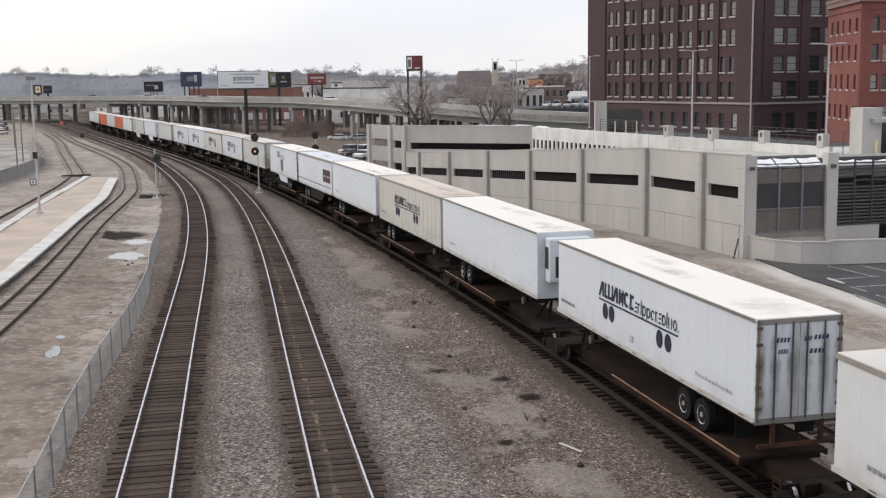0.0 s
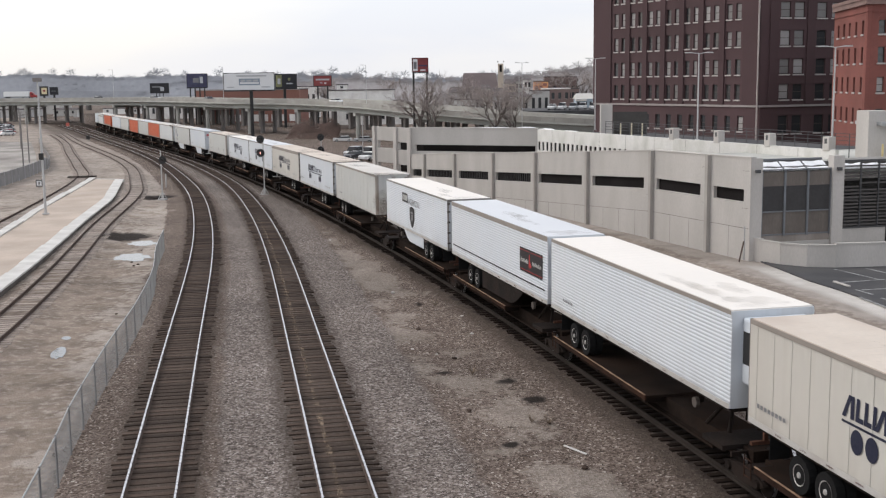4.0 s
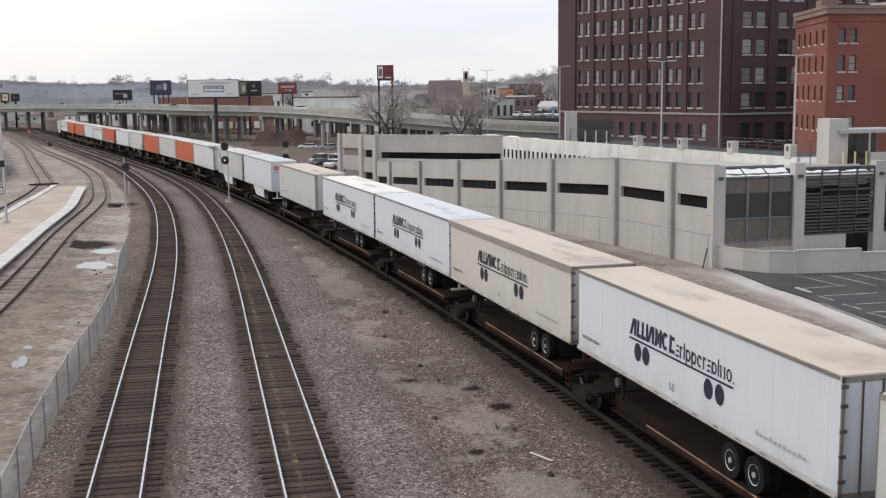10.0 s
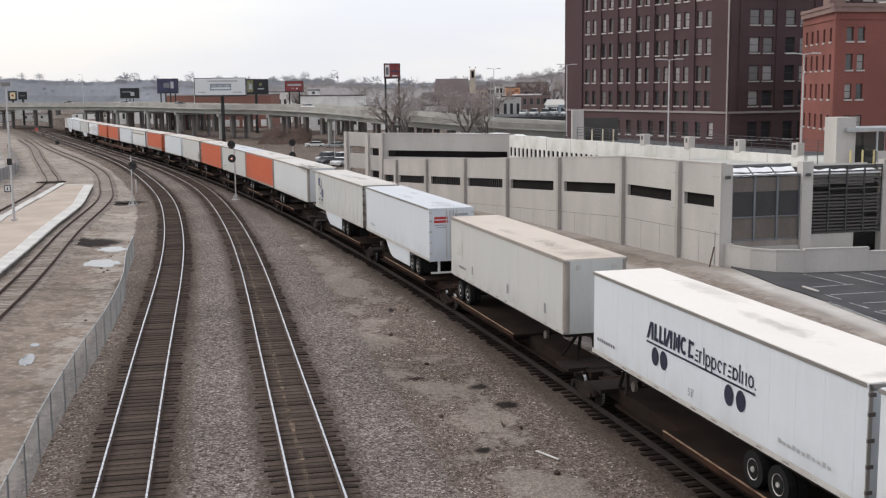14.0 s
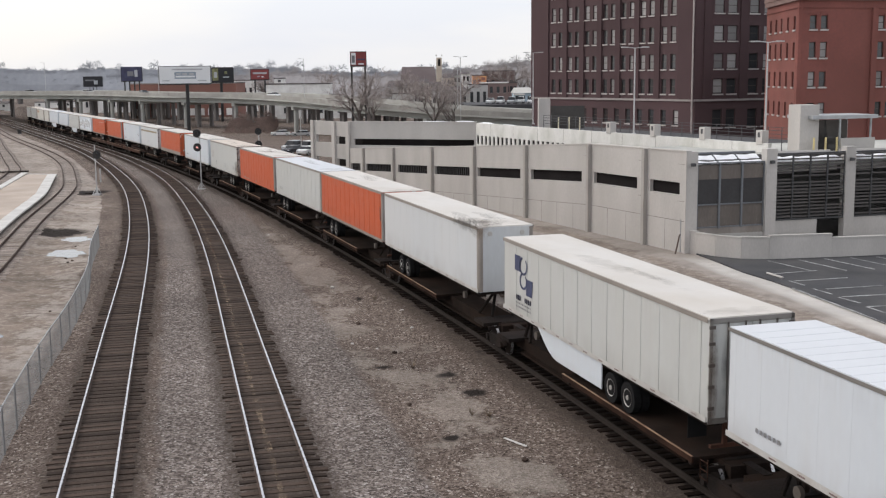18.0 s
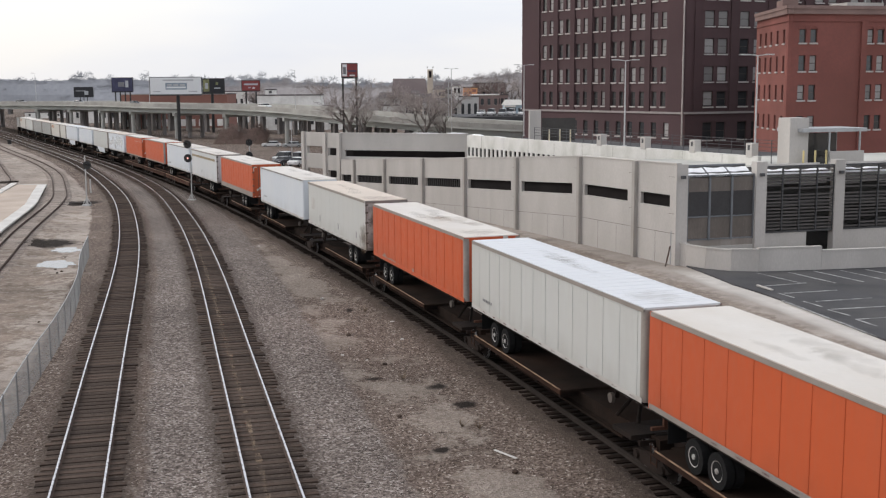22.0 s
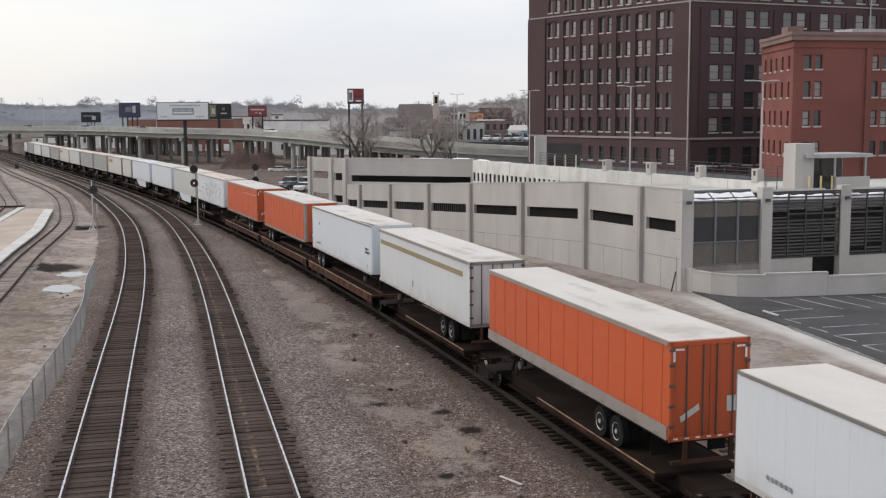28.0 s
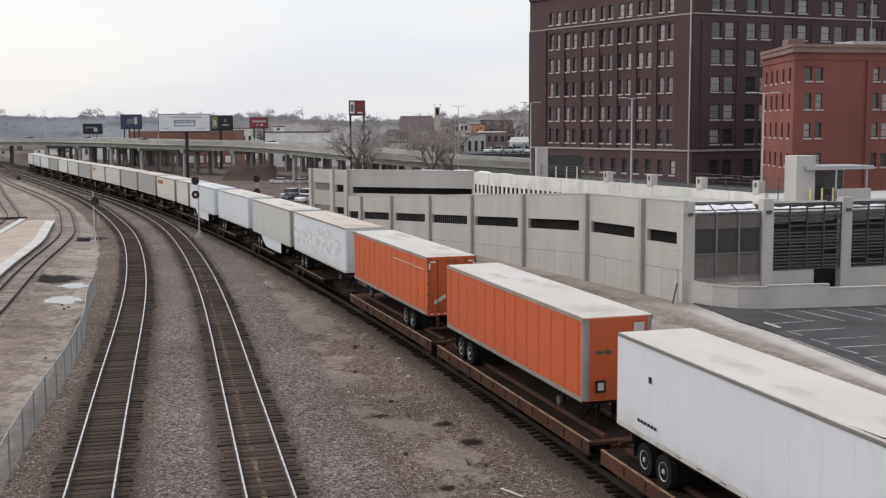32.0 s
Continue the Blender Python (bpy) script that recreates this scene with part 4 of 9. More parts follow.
        if body_mat is ORANGE:
            part("nose_band", new_box(-X + 0.2, -hl - 0.012, ROOFLINE - 0.2, X - 0.2, -hl - 0.004, ROOFLINE - 0.06), ORANGE, t)
    if spec.get("skirt"):
        y0, y1 = spec["skirt_span"]
        low = spec.get("skirt_low", 1.3)
        bm = bmesh.new()
        for s in (-1, 1):
            v = [bm.verts.new((s * (X - 0.04), yy, zz)) for yy, zz in [(y0, FLOOR), (y1, FLOOR), (y1, low)] + [(y0 + (y1 - y0) * 0.34 * q, FLOOR - (FLOOR - low) * math.sin(q * math.pi / 2)) for q in (1.0, 0.8, 0.6, 0.4, 0.2)]]
            bm.faces.new(v)
            w = [bm.verts.new((s * (X - 0.08), p.co.y, p.co.z)) for p in v]
            bm.faces.new(w)
            for i in range(len(v)):
                j = (i + 1) % len(v)
                bm.faces.new((v[i], v[j], w[j], w[i]))
        part("side_skirt", bm, spec["skirt"], t)
    for f in spec.get("marks", ()):
        f(t, hl)
    return t


# markings; the side facing the footbridge lies at -x, and reads from the far end (+y) to the near end
SIDE = -HALF - 0.02


def shipper_marks(t, hl):
    """A heavy slanted mark and a light one over a rule, as bars and rings, with two pairs of discs."""
    c = hl - 6.6
    z = FLOOR + 1.49
    big, small = bmesh.new(), bmesh.new()

    def bar(bm, u0, u1, za, zb, lean=0.0):
        bm.faces.new([bm.verts.new((SIDE, c + 2.0 - u, z + w)) for u, w in ((u0, za), (u0 + lean, zb), (u1 + lean, zb), (u1, za))])

    def ring(bm, u, w, za, zb, th, skip=()):
        n = 14
        for i in range(n):
            if i in skip:
                continue
            q = [2 * math.pi * (i + k) / n for k in (0, 1)]
            bm.faces.new([bm.verts.new((SIDE, c + 2.0 - u - (w / 2) - (w / 2 - g) * math.cos(a), z + (za + zb) / 2 + ((zb - za) / 2 - g) * math.sin(a))) for a, g in ((q[0], 0), (q[1], 0), (q[1], th), (q[0], th))])

    h, v = 0.56, 0.13
    for u in (0.0, 1.32):                        # two broad tapered shapes
        bar(big, u, u + 0.15, 0, h, 0.27)
        bar(big, u + 0.36, u + 0.50, 0, h)
    for u in (0.56, 0.90):                       # two feet
        bar(big, u, u + v, 0, h, 0.03)
        bar(big, u + v, u + 0.31, 0, 0.12)
    bar(big, 1.23, 1.36, 0, h, 0.03)
    bar(big, 1.90, 2.03, 0, h, 0.03)
    bar(big, 2.08, 2.16, 0.1, h - 0.1, 0.03)
    bar(big, 2.20, 2.33, 0, h, 0.03)
    ring(big, 2.38, 0.46, 0, h, 0.12, (12, 13, 0, 1))
    bar(big, 2.88, 3.01, 0, h, 0.03)
    for w in (0.02, 0.42):
        bar(big, 3.0, 3.22, w, w + 0.11, 0.02)
    bar(big, 0.0, 6.75, -0.15, -0.085)
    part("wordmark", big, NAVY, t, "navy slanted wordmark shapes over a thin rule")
    x, th = 0.36, 0.06
    u = 3.32
    for kind in "srippersbino.":
        if kind in "pbo":
            ring(small, u, 0.29, 0, x, th)
            if kind != "o":
                bar(small, u, u + th, -0.13 if kind == "p" else 0.0, x)
            u += 0.35
        elif kind == "s":
            for w, du in ((0.0, 0.0), (0.15, 0.03), (0.30, 0.05)):
                bar(small, u + du, u + 0.2, w, w + th)
            u += 0.27
        elif kind == "e":
            ring(small, u, 0.29, 0, x, th, (12, 13, 0))
            u += 0.35
        elif kind == "r":
            bar(small, u, u + th, 0, x)
            bar(small, u + th, u + 0.15, x - th, x)
            u += 0.24
        elif kind == "n":
            bar(small, u, u + th, 0, x)
            bar(small, u + 0.2, u + 0.26, 0, x)
            u += 0.34
        elif kind == "i":
            bar(small, u, u + th, 0, 0.5)
            u += 0.14
        else:
            bar(small, u, u + th, 0, th)
    tagged(part("small_wordmark", small, NAVY, t), kind="stuff")
    for yy in (c + 1.35, c + 0.75, c - 3.35, c - 4.0):
        bm = bmesh.new()
        disc(bm, yy, FLOOR + 1.0, 0.255, 0.30, SIDE)
        part("disc_emblem", bm, NAVY, t)
    bm = bmesh.new()
    for i in range(11):
        plate(bm, -hl + 3.6 - 0.22 * i, FLOOR + 0.46, -hl + 3.46 - 0.22 * i, FLOOR + 0.55 + 0.04 * (i % 3 == 0), SIDE)
    tagged(part("small_print", bm, FAINT_MARK, t), kind="stuff")
    letters("size_mark", "53'", 0.34, hl - 7.5, FLOOR + 0.36, SIDE, GREY_MARK, t)
    bm = bmesh.new()
    for i in range(8):
        plate(bm, hl - 0.5 - 0.2 * i, FLOOR + 0.5, hl - 0.63 - 0.2 * i, FLOOR + 0.62, SIDE)
    tagged(part("number_bar", bm, GREY_MARK, t), kind="stuff")


def rear_emblem(t, hl):
    bm = bmesh.new()
    y = -hl - 0.036
    for x0, x1, z in ((-0.72, -0.3, 2.22), (0.12, 0.36, 2.22), (0.42, 0.9, 2.24), (0.3, 0.8, 1.86), (-0.66, -0.36, 1.9)):
        n = 4
        for i in range(n):
            a = x0 + (x1 - x0) * i / n
            w = (x1 - x0) / n * 0.7
            bm.faces.new([bm.verts.new((p, y, FLOOR + q)) for p, q in ((a, z), (a + w, z), (a + w + 0.03, z + 0.13), (a + 0.03, z + 0.13))])
    tagged(part("rear_wordmark", bm, EMBLEM_NAVY, t), kind="stuff")


def shield_marks(t, hl):
    letters("wordmark", "INTERMODAL", 0.55, hl - 6.4, FLOOR + 1.75, SIDE - 0.012, GREY_MARK, t, 0.86)
    bm = bmesh.new()
    plate(bm, hl - 4.75, FLOOR + 1.8, hl - 6.25, FLOOR + 2.4, SIDE - 0.014)
    lb = part("logo_block", bm, BLACK_MARK, t, "black logo plate with pale bars")
    for k in range(4):
        bm = bmesh.new()
        plate(bm, hl - 4.88 - 0.33 * k, FLOOR + 1.92, hl - 5.08 - 0.33 * k, FLOOR + 2.28, SIDE - 0.018, -0.04)
        part("logo_bar", bm, GREYISH, lb)
    bm = bmesh.new()
    c = hl - 7.35
    sh = ((-0.62, 1.55), (0, 1.68), (0.62, 1.55), (0.6, 0.9), (0.35, 0.5), (0, 0.28), (-0.35, 0.5), (-0.6, 0.9))
    bm.faces.new([bm.verts.new((SIDE - 0.014, c - a, FLOOR + b)) for a, b in sh])
    shield = part("shield_emblem", bm, BLACK_MARK, t, "black shield emblem")
    bm = bmesh.new()
    plate(bm, c + 0.4, FLOOR + 1.22, c - 0.4, FLOOR + 1.32, SIDE - 0.017)
    plate(bm, c + 0.18, FLOOR + 0.75, c - 0.18, FLOOR + 1.15, SIDE - 0.017, -0.08)
    part("emblem_lines", bm, GREY_MARK, shield)


def banner_marks(t, hl):
    bm = bmesh.new()
    plate(bm, -4.2, FLOOR + 0.92, -7.3, FLOOR + 2.02, SIDE - 0.014)
    sign = part("side_banner", bm, BLACK_MARK, t, "black side banner with thin red rules and a red figure")
    for z in (1.02, 1.9):
        bm = bmesh.new()
        plate(bm, -4.22, FLOOR + z, -7.28, FLOOR + z + 0.025, SIDE - 0.018)
        part("banner_rule", bm, RED_MARK, sign)
    bm = bmesh.new()
    bm.faces.new([bm.verts.new((SIDE - 0.019, y, FLOOR + z)) for y, z in ((-5.48, 1.25), (-5.5, 1.8), (-5.62, 1.8), (-5.64, 1.5), (-5.85, 1.3), (-5.75, 1.2), (-5.6, 1.3), (-5.55, 1.08))])
    part("banner_figure", bm, RED_MARK, sign)
    bm = bmesh.new()
    for a, b, k in ((-4.35, -5.42, 8), (-5.95, -7.2, 9)):
        for i in range(k):
            y0 = a + (b - a) * i / k
            plate(bm, y0, FLOOR + 1.36, y0 - 0.085, FLOOR + 1.5 + 0.05 * (i % 3 == 0), SIDE - 0.018, -0.02)
    tagged(part("banner_text", bm, GREYISH, sign), kind="stuff")
    bm = bmesh.new()
    plate(bm, hl - 0.3, FLOOR + 0.5, -hl + 0.3, FLOOR + 0.57, SIDE - 0.014)
    part("side_stripe", bm, BLACK_MARK, t)


def globe_marks(t, hl):
    c = hl - 2.3
    bm = bmesh.new()
    plate(bm, c + 0.9, FLOOR + 1.78, c + 0.25, FLOOR + 2.4, SIDE)
    part("emblem_block", bm, EMBLEM_NAVY, t, "navy emblem block")
    bm = bmesh.new()
    plate(bm, c - 0.35, FLOOR + 0.95, c - 1.0, FLOOR + 1.6, SIDE, -0.1)
    part("emblem_block", bm, EMBLEM_NAVY, t, "navy emblem block")
    n = 14
    for r0, r1, z in ((0.34, 0.46, 2.05), (0.30, 0.42, 1.45)):
        bm = bmesh.new()
        for i in range(n):
            if i in (3, 4):
                continue
            a, b = 2 * math.pi * i / n, 2 * math.pi * (i + 1) / n
            bm.faces.new([bm.verts.new((SIDE, c - 0.05 + q * math.cos(w), FLOOR + z + q * math.sin(w) * 0.8)) for q, w in ((r0, a), (r1, a), (r1, b), (r0, b))])
        part("emblem_swirl", bm, EMBLEM_NAVY, t)
    bm = bmesh.new()
    for i in range(9):
        if i not in (3, 4):
            plate(bm, c + 0.75 - 0.19 * i, FLOOR + 0.62, c + 0.63 - 0.19 * i, FLOOR + 0.82, SIDE)
    tagged(part("number_bar", bm, NAVY, t), kind="stuff")
    bm = bmesh.new()
    for k in range(2):
        for i in range(10):
            plate(bm, c + 0.75 - 0.17 * i, FLOOR + 0.47 - 0.15 * k, c + 0.65 - 0.17 * i, FLOOR + 0.54 - 0.15 * k, SIDE)
    tagged(part("small_print", bm, GREY_MARK, t), kind="stuff")


def gold_marks(t, hl):
    bm = bmesh.new()
    plate(bm, hl - 0.4, FLOOR + 2.12, -hl + 0.9, FLOOR + 2.36, SIDE)
    part("gold_stripe", bm, GOLD_MARK, t, "dull gold stripe")
    bm = bmesh.new()
    plate(bm, 1.2, FLOOR + 0.55, 0.95, FLOOR + 0.85, SIDE)
    part("placard", bm, GREY_MARK, t)


def soot_marks(t, hl):
    stain_side(t, -hl + 4.2, 2.5, -hl - 0.6, 3.25, STAIN_DARK)
    stain_roof(t, -1.9, -hl - 0.8, 0.3, -hl + 3.6, STAIN_DARK)
    stain_end(t, hl, -1.7, 2.3, -0.6, 3.3, STAIN_TAN)


def grimy_nose(t, hl):
    """Road grime over the lower nose, soot along the roof's front edge, a dark panel and two small plates."""
    for x0, z0, x1, z1 in ((-1.6, -0.9, 0.9, 1.3), (-0.9, -0.9, 1.6, 1.1), (-1.7, -0.3, 0.2, 2.0)):
        stain_end(t, hl, x0, z0, x1, z1, STAIN_TAN)
    for x0, x1, y1 in ((-1.9, 0.6, 1.4), (-1.0, 1.7, 1.1), (-1.9, -0.5, 3.2)):
        stain_roof(t, x0, -hl - 0.9, x1, -hl + y1, STAIN_DARK)
    y = -hl - 0.014
    part("nose_panel", new_box(0.86, y - 0.02, ROOFLINE - 0.7, 1.06, y, ROOFLINE - 0.18), TAUPE_RAIL, t)
    part("nose_plate", new_box(-0.28, y - 0.01, ROOFLINE - 0.42, 0.3, y, ROOFLINE - 0.32), TRIM_PALE, t)
    part("nose_plate", new_box(-0.1, y - 0.01, ROOFLINE - 0.2, 0.2, y, ROOFLINE - 0.15), TAUPE_RAIL, t)
    part("air_coupling", new_rod((0.45, y + 0.01, FLOOR + 0.75), (0.45, y - 0.06, FLOOR + 0.75), 0.07, 0.06, 10), ROD_DARK, t)
    part("coupling_box", new_box(0.85, y - 0.05, FLOOR + 0.72, 1.05, y, FLOOR + 0.78), ROD_DARK, t)


def scuffed_sill(t, hl):
    """Bare grey metal where the bottom rail above the wheels has lost its paint, and patches on the roof."""
    x = HALF + 0.0245
    rnd = random.Random(7)
    for y0, y1, up in ((hl - 5.0, hl - 2.6, 0.30), (hl - 2.75, hl - 2.0, 0.40), (hl - 5.6, hl - 4.9, 0.22), (hl - 8.1, hl - 7.75, 0.36)):
        bm = bmesh.new()
        n = 14
        low = 0.02 if y0 > hl - 8 else 0.16
        lo = [bm.verts.new((-x, y0 + (y1 - y0) * i / n, FLOOR + low)) for i in range(n + 1)]
        hi = [bm.verts.new((-x, y0 + (y1 - y0) * i / n, FLOOR + low + 0.02 + (up - low) * (rnd.uniform(0.6, 1.0) * math.sin(math.pi * (0.06 + 0.88 * i / n)) ** 0.4))) for i in range(n + 1)]
        for i in range(n):
            bm.faces.new((lo[i], lo[i + 1], hi[i + 1], hi[i]))
        part("bare_patch", bm, TRIM_GRIME, t, "bare grey metal scuff")
    for x0, y0, x1, y1 in ((-0.9, -2.8, 1.3, 0.6), (-1.2, -1.2, 0.6, 1.6), (0.0, -4.4, 1.3, -2.2)):
        stain_roof(t, x0, y0, x1, y1, STAIN_TAN)


def rusty_rear(t, hl):
    for x0, z0, x1, z1 in ((-1.3, -0.4, 0.1, 1.9), (-0.2, -0.3, 1.3, 2.6), (-1.28, 1.0, -0.4, 3.0), (0.2, -0.5, 1.3, 1.2)):
        stain_end(t, hl, x0, z0, x1, z1, STAIN_BROWN)
    stain_side(t, -hl + 1.6, -0.5, -hl - 0.8, 1.6, STAIN_BROWN)


def orange_nose(t, hl):
    """A white vent high on the nose, a framed dark box low at one corner and small plates."""
    y = -hl - 0.014
    part("vent_plate", new_box(0.55, y - 0.02, ROOFLINE - 0.75, 0.95, y, ROOFLINE - 0.22), TRIM_PALE, t, "white vent plate")
    bx = part("document_box", new_box(-0.86, y - 0.06, FLOOR + 0.3, -0.5, y, FLOOR + 0.72), BLACK_PAINT, t, "black framed document box")
    part("box_face", new_box(-0.79, y - 0.066, FLOOR + 0.38, -0.57, y - 0.061, FLOOR + 0.64), TRIM_PALE, bx)
    part("small_plate", new_box(0.05, y - 0.01, FLOOR + 0.42, 0.2, y, FLOOR + 0.62), TRIM_PALE, t)
    part("glad_hand_panel", new_box(0.3, y - 0.02, FLOOR + 0.25, 0.75, y, FLOOR + 0.42), ROD_DARK, t)
    for i in range(2):
        part("number_bar", new_box(-0.85 + 0.32 * i, y - 0.004, FLOOR + 1.62, -0.6 + 0.32 * i, y, FLOOR + 1.74), ROD_DARK, t)


def dark_nose(t, hl):
    y = -hl - 0.014
    part("nose_window", new_box(-0.75, y - 0.03, FLOOR + 1.75, -0.3, y, FLOOR + 2.25), BLACK_PAINT, t, "dark framed nose panel")
    part("vent_plate", new_box(0.5, y - 0.04, ROOFLINE - 0.42, 0.72, y, ROOFLINE + 0.02), TRIM_PALE, t)
    part("small_plate", new_box(-0.85, y - 0.01, FLOOR + 0.3, -0.6, y, FLOOR + 0.55), TRIM_PALE, t)


def pale_line(t, hl):
    bm = bmesh.new()
    plate(bm, -hl + 6.2, FLOOR + 2.22, -hl + 0.35, FLOOR + 2.27, SIDE - 0.004)
    part("side_line", bm, TRIM_PALE, t, "thin pale side line")


def repaint(t, hl):
    rnd = random.Random(5)
    for k in range(7):
        y = -hl + 1.5 + 2.1 * k
        stain_side(t, y + 2.6, 0.2 + rnd.uniform(0, 0.5), y - 0.6, 2.1 + rnd.uniform(-0.4, 0.6), STAIN_PALE)


def rear_soot(t, hl):
    """Black runs down the lock rods and hinges of the rear doors."""
    for x in (-0.75, -0.2, 0.22, 0.75):
        stain_end(t, hl, x - 0.22, 0.0, x + 0.22, 2.9, STAIN_DARK)
    for x in (-1.2, 1.2):
        stain_end(t, hl, x - 0.2, -0.3, x + 0.2, 2.9, STAIN_BROWN)


def plain_marks(t, hl):
    bm = bmesh.new()
    for i in range(6):
        plate(bm, hl - 1.5 - 0.2 * i, FLOOR + 0.5, hl - 1.62 - 0.2 * i, FLOOR + 0.62, SIDE - 0.012)
    tagged(part("number_bar", bm, GREY_MARK, t), kind="stuff")


def placard_marks(t, hl):
    bm = bmesh.new()
    plate(bm, hl - 1.1, FLOOR + 1.1, hl - 2.1, FLOOR + 1.9, SIDE)
    part("faded_panel", bm, mat("faded_side_panel", (0.50, 0.485, 0.46), 0.6, 0, 0.1, 1.0, 9.0, 0.0), t)
    for yy in (hl - 3.6, -1.0, -hl + 2.2):
        bm = bmesh.new()
        plate(bm, yy, FLOOR + 0.45, yy - 0.2, FLOOR + 0.85, SIDE)
        part("small_placard", bm, GREY_MARK, t)


def corner_dark(t, hl):
    bm = bmesh.new()
    plate(bm, -hl + 0.45, FLOOR + 1.2, -hl + 0.3, FLOOR + 2.0, SIDE)
    part("dark_handle_patch", bm, BLACK_MARK, t)


def beige_text(t, hl):
    bm = bmesh.new()
    for i in range(9):
        plate(bm, hl - 1.0 - 0.5 * i, FLOOR + 1.9, hl - 1.35 - 0.5 * i, FLOOR + 2.4, SIDE - 0.012)
    part("wordmark", bm, mat("rust_orange_lettering", (0.38, 0.16, 0.06), 0.6, 0, 0.1, 1.0, 9.0, 0.0), t)


def nose_plates(t, hl):
    """Two round vents and a small panel on the nose."""
    for x in (-0.75, 0.75):
        part("nose_vent", new_rod((x, -hl + 0.02, ROOFLINE - 0.3), (x, -hl - 0.03, ROOFLINE - 0.3), 0.12, 0.1, 12), TRIM_PALE, t)
    part("nose_panel", new_box(0.1, -hl - 0.02, FLOOR + 0.35, 0.5, -hl + 0.01, FLOOR + 0.75), TRIM_PALE, t)


def door_bars(t, hl):
    """Red and grey lettering bars on the rear doors."""
    y = -hl - 0.036
    for nm, m, rows in (("red_bars", RED_MARK, ((-1.0, -0.22, 2.28, 0.14), (-1.02, -0.2, 2.08, 0.14))),
                        ("grey_bars", GREY_MARK, ((-1.0, -0.25, 1.92, 0.06), (-0.9, -0.3, 1.8, 0.05), (0.2, 0.95, 2.45, 0.12), (0.12, 1.0, 1.05, 0.1), (0.3, 0.8, 0.85, 0.1), (0.15, 0.95, 0.65, 0.1)))):
        bm = bmesh.new()
        for x0, x1, z, h in rows:
            n = max(3, int((x1 - x0) / 0.1))
            for i in range(n):
                a = x0 + (x1 - x0) * i / n
                bm.faces.new([bm.verts.new(p) for p in ((a, y, FLOOR + z), (a + (x1 - x0) / n * (1.0 if m is RED_MARK else 0.7), y, FLOOR + z), (a + (x1 - x0) / n * (1.0 if m is RED_MARK else 0.7), y, FLOOR + z + h), (a, y, FLOOR + z + h))])
        part(nm, bm, m, t)


def door_corners(t, hl):
    """White reflective corner angles, dashes and placards on the rear doors."""
    y = -hl - 0.048
    bm = bmesh.new()
    for s in (-1, 1):
        for q in ((s * 1.2, s * 0.85, 2.62, 2.68), (s * 1.2, s * 1.13, 2.3, 2.68)):
            bm.faces.new([bm.verts.new(p) for p in ((q[0], y, FLOOR + q[2]), (q[1], y, FLOOR + q[2]), (q[1], y, FLOOR + q[3]), (q[0], y, FLOOR + q[3]))])
    for i in range(7):
        x = -1.15 + 0.36 * i
        bm.faces.new([bm.verts.new(p) for p in ((x, y, FLOOR + 0.0), (x + 0.14, y, FLOOR + 0.0), (x + 0.14, y, FLOOR + 0.05), (x, y, FLOOR + 0.05))])
    part("reflective_angle", bm, POSTER, t)
    bm = bmesh.new()
    c = (-0.62, 0.75)
    bm.faces.new([bm.verts.new((c[0] + a, y, FLOOR + c[1] + b)) for a, b in ((-0.3, -0.25), (0.3, 0.1), (0.26, 0.28), (-0.34, -0.07))])
    bm.faces.new([bm.verts.new((0.72 + a, y, FLOOR + 0.95 + b)) for a, b in ((-0.16, -0.22), (0.16, -0.22), (0.16, 0.24), (-0.16, 0.24))])
    part("placard", bm, GREYISH, t)


def nose_text(t, hl):
    """Lettering bars on the nose and the near end of the side, with a green badge and dark roof edge."""
    y = -hl - 0.006
    bm = bmesh.new()
    for z, n in ((2.0, 4), (1.82, 6)):
        for i in range(n):
            x = -0.55 + 0.2 * i
            bm.faces.new([bm.verts.new(p) for p in ((x, y, FLOOR + z), (x + 0.14, y, FLOOR + z), (x + 0.14, y, FLOOR + z + 0.14), (x, y, FLOOR + z + 0.14))])
    tagged(part("nose_bar", bm, BLACK_MARK, t), kind="stuff")
    bm = bmesh.new()
    bm.faces.new([bm.verts.new((-0.2 + 0.16 * math.cos(a), y, FLOOR + 2.5 + 0.1 * math.sin(a))) for a in [math.pi * 2 * i / 12 for i in range(12)]])
    part("green_badge", bm, mat("green_badge_paint", (0.03, 0.09, 0.06), 0.5), t)
    bm = bmesh.new()
    for z, n in ((1.35, 4), (1.15, 5)):
        for i in range(n):
            plate(bm, -hl + 1.45 - 0.2 * i, FLOOR + z, -hl + 1.32 - 0.2 * i, FLOOR + z + 0.13, SIDE)
    tagged(part("side_bar", bm, BLACK_MARK, t), kind="stuff")
    letters("size_mark", "53'", 0.3, -hl + 1.1, FLOOR + 0.28, SIDE, BLACK_MARK, t)
    bm = bmesh.new()
    for z, n in ((0.42, 6),):
        for i in range(n):
            plate(bm, hl - 1.5 - 0.22 * i, FLOOR + z, hl - 1.66 - 0.22 * i, FLOOR + z + 0.1, SIDE)
    plate(bm, hl - 2.2, FLOOR + 1.75, hl - 2.4, FLOOR + 1.95, SIDE)
    tagged(part("rear_bar", bm, BLACK_MARK, t), kind="stuff")
    bm = bmesh.new()
    bm.faces.new([bm.verts.new((a, b, ROOFLINE + 0.03)) for a, b in ((-1.2, -hl + 0.15), (-0.9, -hl + 0.15), (-1.0, -hl + 1.5), (-1.2, -hl + 4.5))])
    part("roof_soot", bm, SOOT, t)


